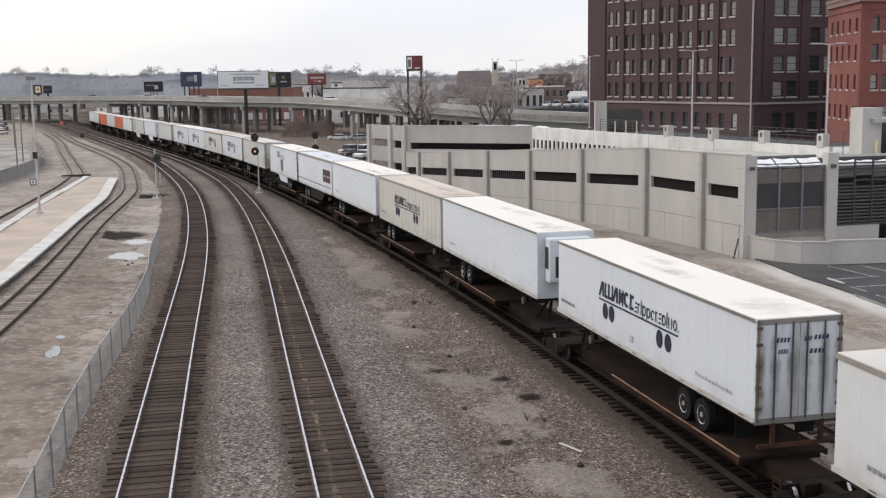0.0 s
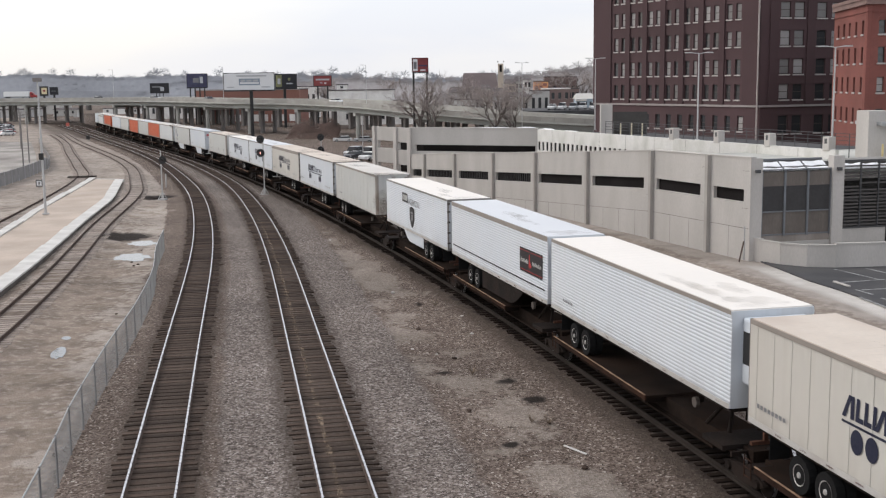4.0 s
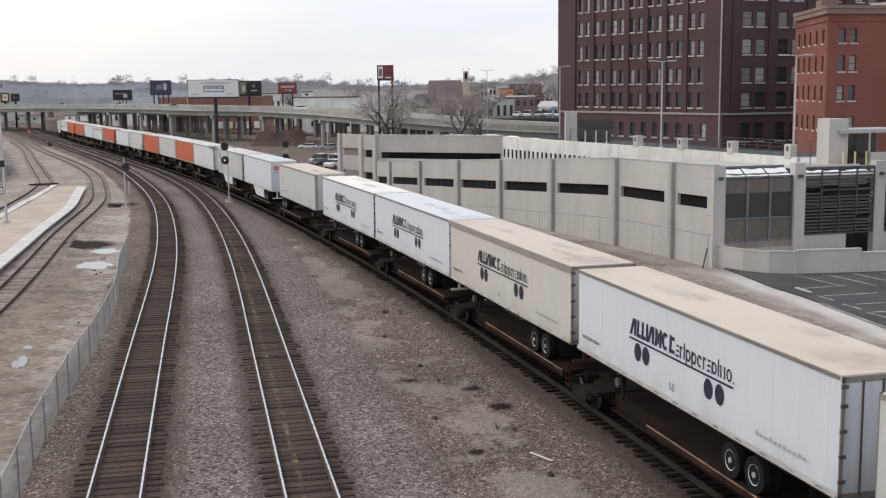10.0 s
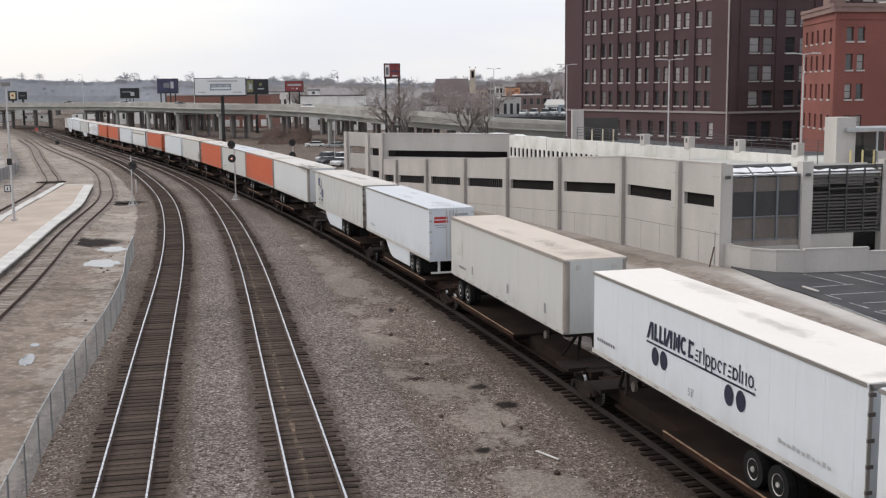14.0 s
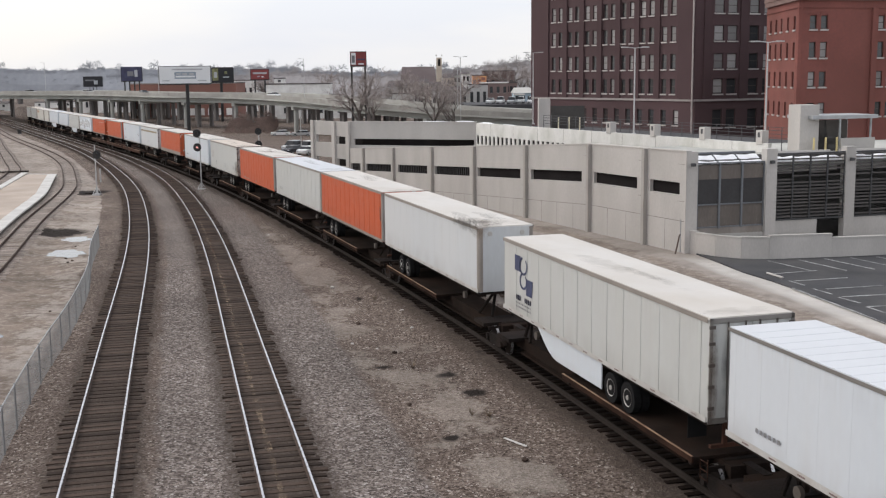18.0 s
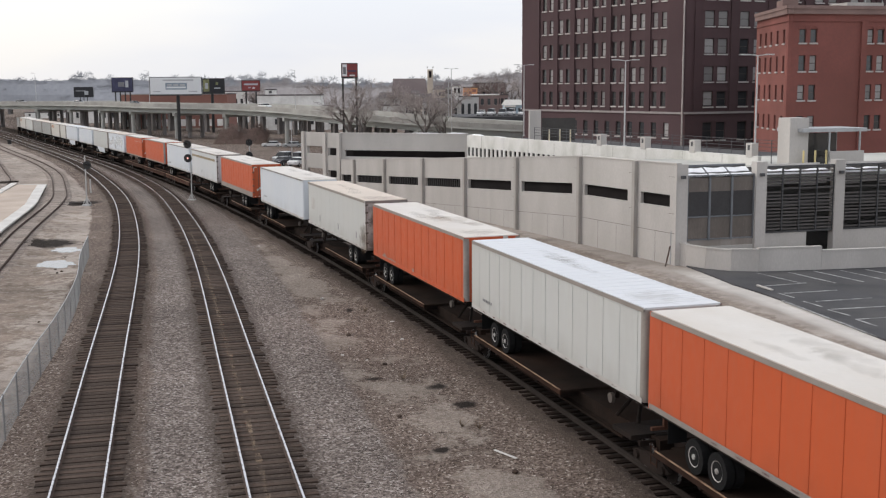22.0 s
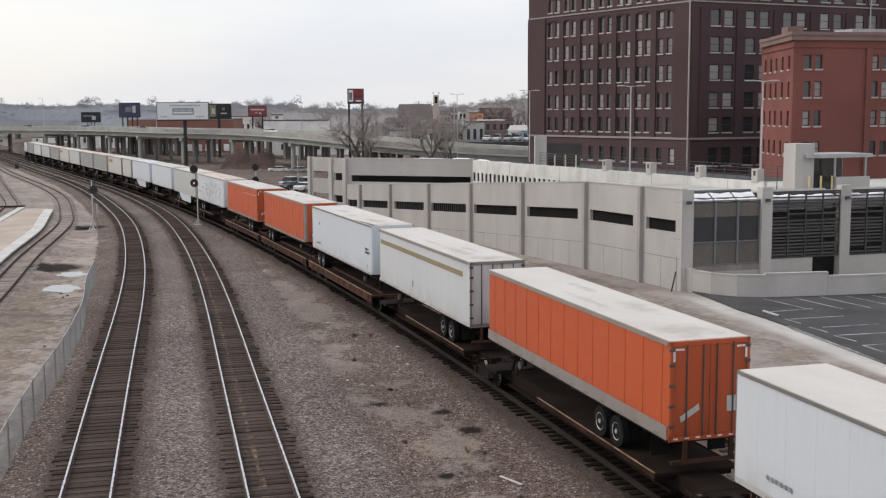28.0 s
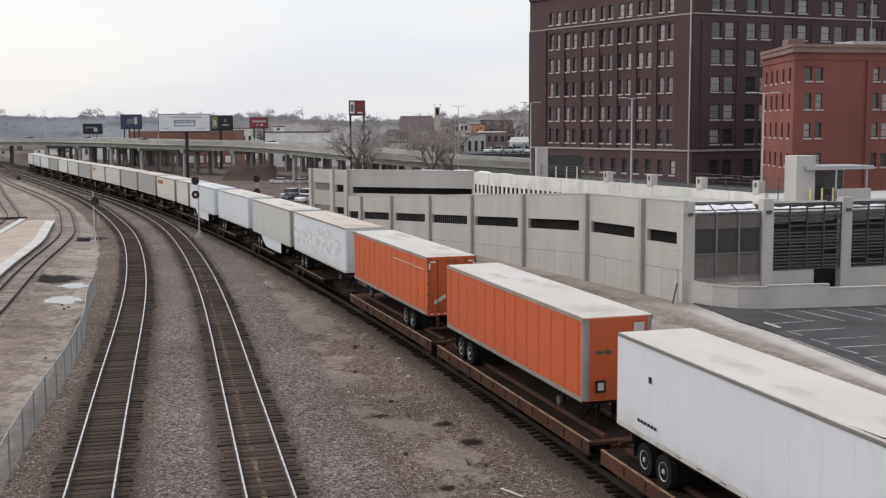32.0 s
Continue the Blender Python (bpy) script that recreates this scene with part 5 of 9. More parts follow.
def sp(a, b, paint, nose, ribs, label, roof=ROOF_PALE, sill=TRIM_PALE, marks=(), **k):
    return dict(a=a, b=b, length=b - a, paint=paint, nose=nose, ribs=ribs, label=label, roof=roof, sill=sill, marks=marks, **k)


TRAIN = [
    sp(11.3, 27.5, WHITE, False, "seam", "plain white trailer riding on a flatcar", ROOF_PALE, marks=(plain_marks,)),
    sp(31.3, 47.45, BRIGHT, False, "seam", "white shipping trailer with navy wordmark and discs, streaked rear doors", ROOF_WHITE, marks=(shipper_marks, rear_emblem, rear_soot), slide=1.3),
    sp(50.0, 65.9, BRIGHT, True, "wave", "white refrigerated trailer with corrugated sides", ROOF_WHITE, reefer=True, marks=(plain_marks,), slide=2.0),
    sp(66.25, 82.4, BEIGE, True, "post", "cream shipping trailer with navy wordmark and rounded nose", ROOF_TAN, marks=(shipper_marks,), pitch=0.9),
    sp(83.5, 99.3, BRIGHT, True, "wave", "white corrugated refrigerated trailer with a cooling unit", ROOF_WHITE, rail=TAUPE_RAIL, rail_h=0.12, reefer=True, marks=(plain_marks,)),
    sp(99.8, 115.6, BRIGHT, True, "wave", "white corrugated trailer with a black side banner", ROOF_BLUE, reefer=True, marks=(banner_marks,), skirt=CAR_DARK, skirt_span=(-4.6, 2.1), rail=TAUPE_RAIL, rail_h=0.2, slide=1.7),
    sp(116.6, 132.2, BRIGHT, False, "wave", "white corrugated trailer with a black shield emblem", ROOF_WHITE, marks=(shield_marks,), skirt=BRIGHT, skirt_low=1.55, skirt_span=(3.0, -2.1), slide=1.8),
    sp(135.7, 150.7, GREYISH, True, "post", "pale cream-grey ribbed trailer with a rounded nose", ROOF_PALE, marks=(plain_marks, grimy_nose), slide=0.5),
    sp(152.15, 168.3, BRIGHT, False, "seam", "white shipping trailer with navy wordmark and brown-dusted roof", ROOF_TAN, marks=(shipper_marks,), slide=1.8),
    sp(169.0, 185.0, BEIGE, False, "seam", "cream shipping trailer with navy wordmark and discs", ROOF_TAN, marks=(shipper_marks,), rail=TAUPE_RAIL, rail_h=0.26),
    sp(185.3, 201.45, BRIGHT, False, "seam", "bright white shipping trailer with navy wordmark", ROOF_BLUE, clean=True, marks=(shipper_marks,), slide=1.7),
    sp(201.8, 217.9, BRIGHT, False, "seam", "white shipping trailer with navy wordmark, patchy roof", ROOF_WHITE, marks=(shipper_marks,), slide=1.7),
    sp(220.7, 236.4, GREYISH, True, "seam", "plain off-white trailer with a stained nose", ROOF_TAN, marks=(plain_marks, nose_plates, placard_marks), slide=-0.4),
    sp(240.7, 256.2, BRIGHT, False, "seam", "clean white trailer with a white side skirt", ROOF_BLUE, roof_rib=0.014, clean=True, marks=(plain_marks, door_bars), skirt=BRIGHT, skirt_span=(2.4, -3.35), slide=0.6),
    sp(257.2, 273.8, GREYISH, False, "post", "white trailer with a blue globe emblem and grimy doors", ROOF_PALE, marks=(globe_marks, rear_soot), skirt=BRIGHT, skirt_span=(4.6, -1.3), slide=3.1),
    sp(277.0, 293.0, WHITE, True, "seam", "white trailer with black soot over its nose corner", ROOF_PALE, marks=(soot_marks, nose_plates), slide=1.4),
    sp(293.6, 309.4, ORANGE, True, "post", "faded orange trailer with a white patched roof", ROOF_PALE, TRIM_GRIME, (corner_dark, dark_nose)),
    sp(309.8, 325.9, GREYISH, True, "post", "pale grey trailer with a bright ribbed roof", ROOF_BLUE, roof_rib=0.014, marks=(plain_marks,), slide=0.9),
    sp(326.9, 342.8, ORANGE, True, "post", "orange trailer with a scuffed bottom rail and stained roof", ROOF_PALE, ORANGE, (dark_nose, scuffed_sill), sill_h=0.16, slide=0.5),
    sp(344.6, 360.1, GREYISH, False, "seam", "dirty white trailer with a tan roof and rust-stained rear", ROOF_TAN, marks=(placard_marks, rusty_rear), slide=0.6),
    sp(361.8, 377.9, BRIGHT, True, "seam", "white trailer with a clean roof and rounded nose", ROOF_PALE, marks=(plain_marks, nose_plates)),
    sp(381.6, 397.5, ORANGE, False, "post", "orange trailer with orange rear doors and grey sill", ROOF_PALE, TRIM_GRIME, (door_corners,), sill_h=0.4, slide=1.6),
    sp(400.0, 415.7, WHITE, False, "seam", "white trailer with a long dull gold stripe", ROOF_PALE, marks=(gold_marks,)),
    sp(417.5, 433.6, BRIGHT, True, "seam", "white trailer with a dusty roof on a brown flatcar", ROOF_PALE, marks=(nose_text,), slide=0.0),
    sp(436.3, 451.9, ORANGE, True, "post", "orange ribbed trailer with a white vent on its nose", ROOF_PALE, TRIM_GRIME, (orange_nose,), slide=0.1),
    sp(455.2, 470.5, ORANGE, False, "post", "orange ribbed trailer with a pale side stripe", ROOF_PALE, TRIM_GRIME, (pale_line, door_corners)),
    sp(472.7, 488.8, BRIGHT, True, "seam", "white trailer with patchy repaint and rounded nose on a flatcar", ROOF_TAN, marks=(nose_plates, repaint)),
    sp(490.3, 506.4, GREYISH, True, "post", "pale grey trailer with a side skirt", ROOF_PALE, skirt=BRIGHT, skirt_span=(4.5, -4.0)),
    sp(508.8, 525.0, BRIGHT, True, "seam", "clean white trailer on a spine car", ROOF_PALE),
    sp(527.6, 543.8, BRIGHT, True, "seam", "bright white trailer with a skirt", ROOF_BLUE, skirt=BRIGHT, skirt_span=(4.5, -4.0)),
    sp(545.2, 553.8, BEIGE, True, "seam", "short cream trailer with rust-orange lettering", ROOF_PALE, marks=()),
    sp(555.6, 570.2, BEIGE, True, "seam", "cream trailer with rust-orange lettering", ROOF_PALE, marks=(beige_text,)),
    sp(572.0, 588.0, GREY, True, "post", "grey weathered ribbed trailer", ROOF_TAN),
    sp(589.5, 605.5, GREY, True, "post", "grey ribbed trailer far along the train", ROOF_TAN),
    sp(607.5, 623.5, GREYISH, True, "seam", "dull white trailer far along the train", ROOF_PALE),
    sp(625.0, 641.0, BEIGE, True, "seam", "cream trailer with rust-orange lettering", ROOF_PALE, marks=(beige_text,)),
    sp(643.0, 659.0, GREY, True, "post", "grey ribbed trailer far along the train", ROOF_TAN),
    sp(661.0, 677.0, GREYISH, True, "seam", "dull white trailer far along the train", ROOF_PALE),
    sp(679.0, 695.0, WHITE, True, "seam", "plain white trailer far along the train", ROOF_PALE),
    sp(697.0, 713.0, GREY, True, "post", "grey ribbed trailer at the far end of the train", ROOF_TAN),
    sp(715.0, 731.0, WHITE, True, "seam", "white trailer at the far end of the train", ROOF_PALE),
    sp(733.0, 749.0, GREYISH, True, "post", "pale grey trailer at the far end of the train", ROOF_PALE),
    sp(751.0, 767.0, WHITE, True, "seam", "white trailer at the far end of the train", ROOF_PALE),
]


def build_flatcar(length, trailer, flat, last=False):
    """A railway flatcar with its trucks; y as the trailer's."""
    h = length / 2
    t = thing("flatcar", "rust-brown railway flatcar with low deck carrying a trailer" if flat else "grimy articulated spine car carrying a trailer", "railway car", "cars of the freight train")
    rear = 1 if trailer["nose"] else -1
    if flat:
        bm = bmesh.new()
        box(bm, -1.4, -h + 0.25, DECK - 0.1, 1.4, h - 0.25, DECK)
        deck = part("deck", bm, CAR_RUST, t)
        for y in np.arange(-h + 0.6, h - 2.4, 2.45):
            part("deck_plate", new_box(-1.38, y, DECK, 1.38, y + 2.4, DECK + 0.01), SILL_RUST, deck)
        for s in (-1, 1):
            bm = bmesh.new()
            box(bm, s * 1.4, -h + 0.25, DECK - 0.42, s * 1.46, h - 0.25, DECK + 0.04)
            for y in np.arange(-h + 0.8, h - 0.6, 1.5):
                box(bm, s * 1.46, y, DECK - 0.3, s * 1.50, y + 0.12, DECK - 0.02)
            sill = part("side_sill", bm, CAR_RUST, t)
            part("worn_lip", new_box(min(s * 1.39, s * 1.47), -h + 0.25, DECK + 0.04, max(s * 1.39, s * 1.47), h - 0.25, DECK + 0.07), CAR_EDGE, sill, "worn rust-brown lip")
            part("guide_rail", new_box(min(s * 0.62, s * 0.74), -h + 0.6, DECK + 0.012, max(s * 0.62, s * 0.74), h - 0.6, DECK + 0.13), CAR_RUST, t)
    else:
        # long wheel pan under the trailer's tandem, a channel with a worn lip, and an outrigger under its nose
        end = trailer["off"] + rear * (trailer["length"] / 2)
        lo, hi = sorted((end - rear * 0.6, end - rear * 10.0))
        part("wheel_pan", new_box(-1.34, lo, DECK - 0.09, 1.34, hi, DECK), SILL_RUST, t)
        for k in range(5):
            y = lo + 0.3 + (hi - lo - 0.6) * k / 4
            part("cross_bearer", new_box(-1.3, y - 0.09, DECK - 0.3, 1.3, y + 0.09, DECK - 0.09), CAR_DARK, t)
        for s in (-1, 1):
            edge = part("pan_edge", new_box(min(s * 1.34, s * 1.40), lo, DECK - 0.16, max(s * 1.34, s * 1.40), hi, DECK + 0.02), PAN_FACE, t, "grimy rusted channel edge")
            part("worn_lip", new_box(min(s * 1.36, s * 1.415), lo, DECK + 0.02, max(s * 1.36, s * 1.415), hi, DECK + 0.042), CAR_EDGE, edge, "worn yellow-brown lip")
        lo, hi = sorted((-rear * (h - 0.7), -rear * (h - 2.0)))
        bm = bmesh.new()
        box(bm, -1.3, lo, DECK - 0.2, 1.3, hi, DECK - 0.05)
        part("end_platform", bm, CAR_DARK, t)
    bm = bmesh.new()
    box(bm, -0.62, -h + 0.1, 0.5, 0.62, h - 0.1, DECK - 0.1)
    box(bm, -0.85, -h + 2.2, 0.42, 0.85, h - 2.2, 0.5)
    part("centre_sill", bm, CAR_RUST if flat else SILL_RUST, t)
    # hitch under the trailer nose
    y = -rear * (h - 2.0)
    bm = bmesh.new()
    for s in (-1, 1):
        rod(bm, (s * 0.7, y + rear * 0.9, DECK - 0.05), (s * 0.25, y, FLOOR - 0.06), 0.07, sides=6)
        rod(bm, (s * 0.5, y - rear * 0.2, DECK - 0.05), (s * 0.25, y, FLOOR - 0.06), 0.07, sides=6)
    box(bm, -0.5, y - 0.35, FLOOR - 0.1, 0.5, y + 0.35, FLOOR - 0.03)
    part("hitch", bm, CAR_DARK, t)
    # two-axle trucks: a flatcar has its own two, spine cars share one at each joint
    for e in (-1, 1) if flat else () if last else (1,):
        yc = e * (h - 1.9) if flat else e * (h + 0.25)
        bm = bmesh.new()
        for s in (-1, 1):
            pts = [(-1.25, 0.5), (-0.9, 0.62), (-0.35, 0.66), (0.35, 0.66), (0.9, 0.62), (1.25, 0.5), (0.95, 0.36), (0.4, 0.24), (-0.4, 0.24), (-0.95, 0.36)]
            a = [bm.verts.new((s * 0.98, yc + p, q)) for p, q in pts]
            b = [bm.verts.new((s * 1.12, yc + p, q)) for p, q in pts]
            bm.faces.new(a)
            bm.faces.new(b[::-1])
            for i in range(len(pts)):
                j = (i + 1) % len(pts)
                bm.faces.new((a[i], a[j], b[j], b[i]))
            for q in (-0.85, 0.85):
                rod(bm, (s * 1.10, yc + q, 0.45), (s * 1.2, yc + q, 0.45), 0.15, 0.13, 10)
            for q in (-0.2, -0.07, 0.07, 0.2):
                rod(bm, (s * 1.05, yc + q, 0.3), (s * 1.05, yc + q, 0.62), 0.06, 0.06, 8)
        box(bm, -1.0, yc - 0.18, 0.4, 1.0, yc + 0.18, 0.68)
        rod(bm, (-0.5, yc + 0.9, 0.85), (0.5, yc + 0.9, 0.85), 0.16, 0.16, 10)
        truck = part("truck", bm, CAR_DARK, t)
        for q in (-0.85, 0.85):
            bm = bmesh.new()
            rod(bm, (-0.75, yc + q, 0.45), (0.75, yc + q, 0.45), 0.08)
            for s in (-1, 1):
                rod(bm, (s * 0.72, yc + q, 0.45), (s * 0.85, yc + q, 0.45), 0.42, 0.41, 20)
                rod(bm, (s * 0.70, yc + q, 0.45), (s * 0.73, yc + q, 0.45), 0.46, 0.46, 20)
                rod(bm, (s * 0.73, yc + q, 0.45), (s * 0.845, yc + q, 0.45), 0.432, 0.428, 20, caps=False, mi=1)
            part("wheelset", bm, [CAR_DARK, TREAD], truck)
    for e in (-1, 1):
        bm = bmesh.new()
        box(bm, -0.14, e * h - 0.3, 0.72, 0.14, e * h + 0.3, 0.98)
        rod(bm, (0.3, e * (h - 0.2), 0.7), (0.35, e * (h + 0.15), 0.4), 0.04, sides=6)
        box(bm, -1.15, e * (h - 0.45) - 0.05, 0.75, 1.15, e * (h - 0.45) + 0.05, 0.9)
        part("coupler", bm, CAR_DARK, t)
    for s in (-1, 1):
        bm = bmesh.new()
        y = rear * (h - 0.35)
        for zz in (0.6, 0.85, 1.1):
            rod(bm, (s * 1.3, y - 0.2, zz), (s * 1.3, y + 0.2, zz), 0.018, sides=6)
        for q in (-0.2, 0.2):
            rod(bm, (s * 1.3, y + q, 0.55), (s * 1.3, y + q, 1.2), 0.018, sides=6)
        part("ladder", bm, PAN_FACE, t)
    return t


RIDERS = []
for i, spec in enumerate(TRAIN):
    tr = build_trailer(spec)
    # dust, soot and scuffs of each trailer's own
    rg = random.Random(i * 7 + 3)
    hl = spec["length"] / 2
    if i < 30:
        for k in range(3):
            y = rg.uniform(-hl + 0.5, hl - 6)
            x = rg.uniform(-1.1, 0.2)
            stain_roof(tr, x, y, min(1.25, x + rg.uniform(0.5, 1.2)), y + rg.uniform(2.5, 5.5), STAIN_GREY)
        stain_roof(tr, -1.28, -hl, 1.2, -hl + rg.uniform(1.0, 3.0), STAIN_GREY)
    lo = spec["a"] - 1.3 if i == 0 else (TRAIN[i - 1]["b"] + spec["a"]) / 2
    hi = spec["b"] + 1.3 if i == len(TRAIN) - 1 else (TRAIN[i + 1]["a"] + spec["b"]) / 2
    spec["off"] = (spec["a"] + spec["b"]) / 2 - (lo + hi) / 2
    car = build_flatcar(hi - lo - 0.5, spec, 23 <= i <= 25, i == len(TRAIN) - 1 or i == 22)
    RIDERS.append((tr, (spec["a"] + spec["b"]) / 2, spec["length"]))
    RIDERS.append((car, (lo + hi) / 2, hi - lo))
# ------------------------------------------------------------------ parking garage
def frame_of(ox, oy, dx, dy, z=0.0):
    """Matrix whose x runs along (dx, dy) and whose y points to its left."""
    n = math.hypot(dx, dy)
    c, s = dx / n, dy / n
    return Matrix(((c, -s, 0, ox), (s, c, 0, oy), (0, 0, 1, z), (0, 0, 0, 1)))


G0 = (18.54, 75.09)
SIDE_W = frame_of(*G0, -0.369, 0.929)        # along the tracks; +y of this frame points away from the garage
FACE_E = frame_of(*G0, 0.966, 0.26)          # along the front; +y points into the garage
WALL_T = 0.35


def g_top(s):
    return 6.42 - 0.012 * s if s < 12.5 else 6.27 - 0.0605 * (s - 12.5)


def g_sill(s):
    return 3.46 - 0.008 * s if s < 12.5 else 3.36 - 0.0555 * (s - 12.5)


def sloped(bm, m, s0, s1, lo, hi, y0, y1):
    """A wall piece between two sloping lines; lo and hi give the height at s."""
    v = [bm.verts.new(m @ Vector((s, y, z))) for s in (s0, s1) for y in (y0, y1) for z in (lo(s), hi(s))]
    for q in ((0, 1, 3, 2), (4, 6, 7, 5), (0, 4, 5, 1), (2, 3, 7, 6), (0, 2, 6, 4), (1, 5, 7, 3)):
        bm.faces.new([v[i] for i in q])


garage = thing("parking_garage", "pale concrete parking garage with a sloping ramp wall and rooftop parking", "parking garage", kind="structure")
BAYS = [(0.0, 4.83, 0.75, 4.3), (4.83, 12.51, 5.95, 11.95), (12.51, 23.02, 13.8, 22.3), (23.02, 33.5, 24.25, 33.0), (33.5, 43.73, 34.8, 43.3),
        (43.73, 54.74, 45.3, 53.75), (54.74, 64.8, 55.9, 64.25), (64.8, 70.5, 66.3, 69.8)]
BASE = lambda s: -0.9
for i, (s0, s1, w0, w1) in enumerate(BAYS):
    # panel in four pieces round its slot
    bm = bmesh.new()
    a, b = s0 + 0.006, s1 - 0.006
    sloped(bm, SIDE_W, a, b, BASE, g_sill, -WALL_T, 0)
    sloped(bm, SIDE_W, a, b, lambda s: g_sill(s) + 0.84, g_top, -WALL_T, 0)
    sloped(bm, SIDE_W, a, w0, g_sill, lambda s: g_sill(s) + 0.84, -WALL_T, 0)
    sloped(bm, SIDE_W, w1, b, g_sill, lambda s: g_sill(s) + 0.84, -WALL_T, 0)
    wall = part("wall_panel", bm, CONCRETE, garage)
    # recessed joint lines of the lower cast panels
    bm = bmesh.new()
    k = max(2, round((s1 - s0) / 2.6))
    for j in range(1, k):
        s = s0 + (s1 - s0) * j / k
        sloped(bm, SIDE_W, s - 0.018, s + 0.018, lambda q: -0.6, lambda q: g_sill(q) - 1.75, -0.02, 0.004)
    sloped(bm, SIDE_W, s0 + 0.1, s1 - 0.1, lambda s: g_sill(s) - 1.77, lambda s: g_sill(s) - 1.73, -0.02, 0.004)
    part("panel_joint", bm, JOINT, wall)
    # near-black sheet fills the slot, its shade put into the colour
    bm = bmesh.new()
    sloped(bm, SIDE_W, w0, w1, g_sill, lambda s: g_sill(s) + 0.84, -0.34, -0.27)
    part("slot_glazing", bm, DARK, wall, "near-black sheet standing in for the slot's shade")
    bm = bmesh.new()
    for dz in (0.85, 3.35):
        sloped(bm, SIDE_W, s0 + 0.2, s0 + 0.95, lambda q: g_top(q) - dz - 0.025, lambda q: g_top(q) - dz, -0.02, 0.004)
    part("short_joint", bm, JOINT, wall)
    if 4 <= i <= 7:
        bm = bmesh.new()
        for s in np.arange(w0 + 0.25, w1, 0.5):
            sloped(bm, SIDE_W, s - 0.03, s + 0.03, g_sill, lambda q: g_sill(q) + 0.84, -0.2, -0.14)
        part("window_bars", bm, ALU, wall)
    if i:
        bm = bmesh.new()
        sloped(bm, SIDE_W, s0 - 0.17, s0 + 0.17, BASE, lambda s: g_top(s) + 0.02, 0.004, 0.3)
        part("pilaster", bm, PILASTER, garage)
    bm = bmesh.new()
    sloped(bm, SIDE_W, s0, s1, g_top, lambda s: g_top(s) + 0.08, -WALL_T - 0.05, 0.05)
    part("wall_cap", bm, CONCRETE_PIER, garage)
# dark floor slab and back wall inside the slots
bm = bmesh.new()
sloped(bm, SIDE_W, 0.4, 70.4, lambda s: g_sill(s) - 0.9, lambda s: g_sill(s) - 0.7, -6.5, -WALL_T)
sloped(bm, SIDE_W, 0.4, 70.4, lambda s: g_sill(s) - 0.9, lambda s: g_top(s) - 0.9, -6.9, -6.5)
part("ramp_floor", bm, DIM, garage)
bm = bmesh.new()
sloped(bm, SIDE_W, 0.3, 70.3, lambda s: g_top(s) - 1.15, lambda s: g_top(s) - 0.85, -9.5, -WALL_T)
part("ramp_deck", bm, CONCRETE, garage, "sloping concrete ramp deck")

# tall west end in line with the ramp wall, then the wall across with its long slot
T1 = SIDE_W @ Vector((70.5, 0, 0))
END_X, END_Y = T1.x, T1.y
WEST = frame_of(END_X, END_Y, -0.61, 0.79)
for s0, s1, slots in ((0.0, 3.1, ((0.7, 2.6, 3.25, 4.2), (0.7, 2.6, 0.5, 1.4))), (3.1, 8.1, ((0.6, 4.2, 3.35, 4.3), (0.6, 4.2, 0.6, 1.5)))):
    bm = bmesh.new()
    zs = [-1.2] + [z for _, _, z0, z1 in slots[::-1] for z in (z0, z1)] + [6.05]
    for k in range(0, len(zs), 2):
        box(bm, s0, -0.35, zs[k], s1, 0, zs[k + 1], WEST)
    for a, b, z0, z1 in slots:
        box(bm, s0, -0.35, z0, s0 + a, 0, z1, WEST)
        box(bm, s0 + b, -0.35, z0, s1, 0, z1, WEST)
    part("end_wall", bm, CONCRETE, garage)
    bm = bmesh.new()
    box(bm, s0 - 0.3, 0.004, -1.2, s0 + 0.35, 0.25, 6.07, WEST)
    part("pilaster", bm, CONCRETE_PIER, garage)
bm = bmesh.new()
box(bm, 7.7, 0.004, -1.2, 8.3, 0.25, 6.1, WEST)
part("pilaster", bm, CONCRETE_PIER, garage)
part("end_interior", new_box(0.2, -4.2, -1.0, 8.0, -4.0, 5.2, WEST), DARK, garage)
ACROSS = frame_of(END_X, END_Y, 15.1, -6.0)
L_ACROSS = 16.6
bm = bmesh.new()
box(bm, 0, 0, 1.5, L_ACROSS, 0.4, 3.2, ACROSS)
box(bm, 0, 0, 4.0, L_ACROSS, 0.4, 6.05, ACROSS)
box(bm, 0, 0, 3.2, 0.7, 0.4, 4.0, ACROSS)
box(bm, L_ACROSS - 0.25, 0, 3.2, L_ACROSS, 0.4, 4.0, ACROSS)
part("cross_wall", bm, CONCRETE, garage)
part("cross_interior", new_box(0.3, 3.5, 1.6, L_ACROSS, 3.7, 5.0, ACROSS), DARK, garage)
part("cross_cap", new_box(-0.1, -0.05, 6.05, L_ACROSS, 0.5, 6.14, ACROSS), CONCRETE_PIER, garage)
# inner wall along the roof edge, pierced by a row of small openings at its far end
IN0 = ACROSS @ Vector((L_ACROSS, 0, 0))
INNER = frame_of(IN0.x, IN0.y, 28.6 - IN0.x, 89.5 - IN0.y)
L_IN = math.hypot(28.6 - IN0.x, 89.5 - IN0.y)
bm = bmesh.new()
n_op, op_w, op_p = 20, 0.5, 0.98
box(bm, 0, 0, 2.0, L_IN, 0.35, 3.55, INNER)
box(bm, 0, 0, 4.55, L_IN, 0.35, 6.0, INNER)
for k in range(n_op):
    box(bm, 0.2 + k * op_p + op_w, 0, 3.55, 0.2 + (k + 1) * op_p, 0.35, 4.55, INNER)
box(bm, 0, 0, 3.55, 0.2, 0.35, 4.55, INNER)
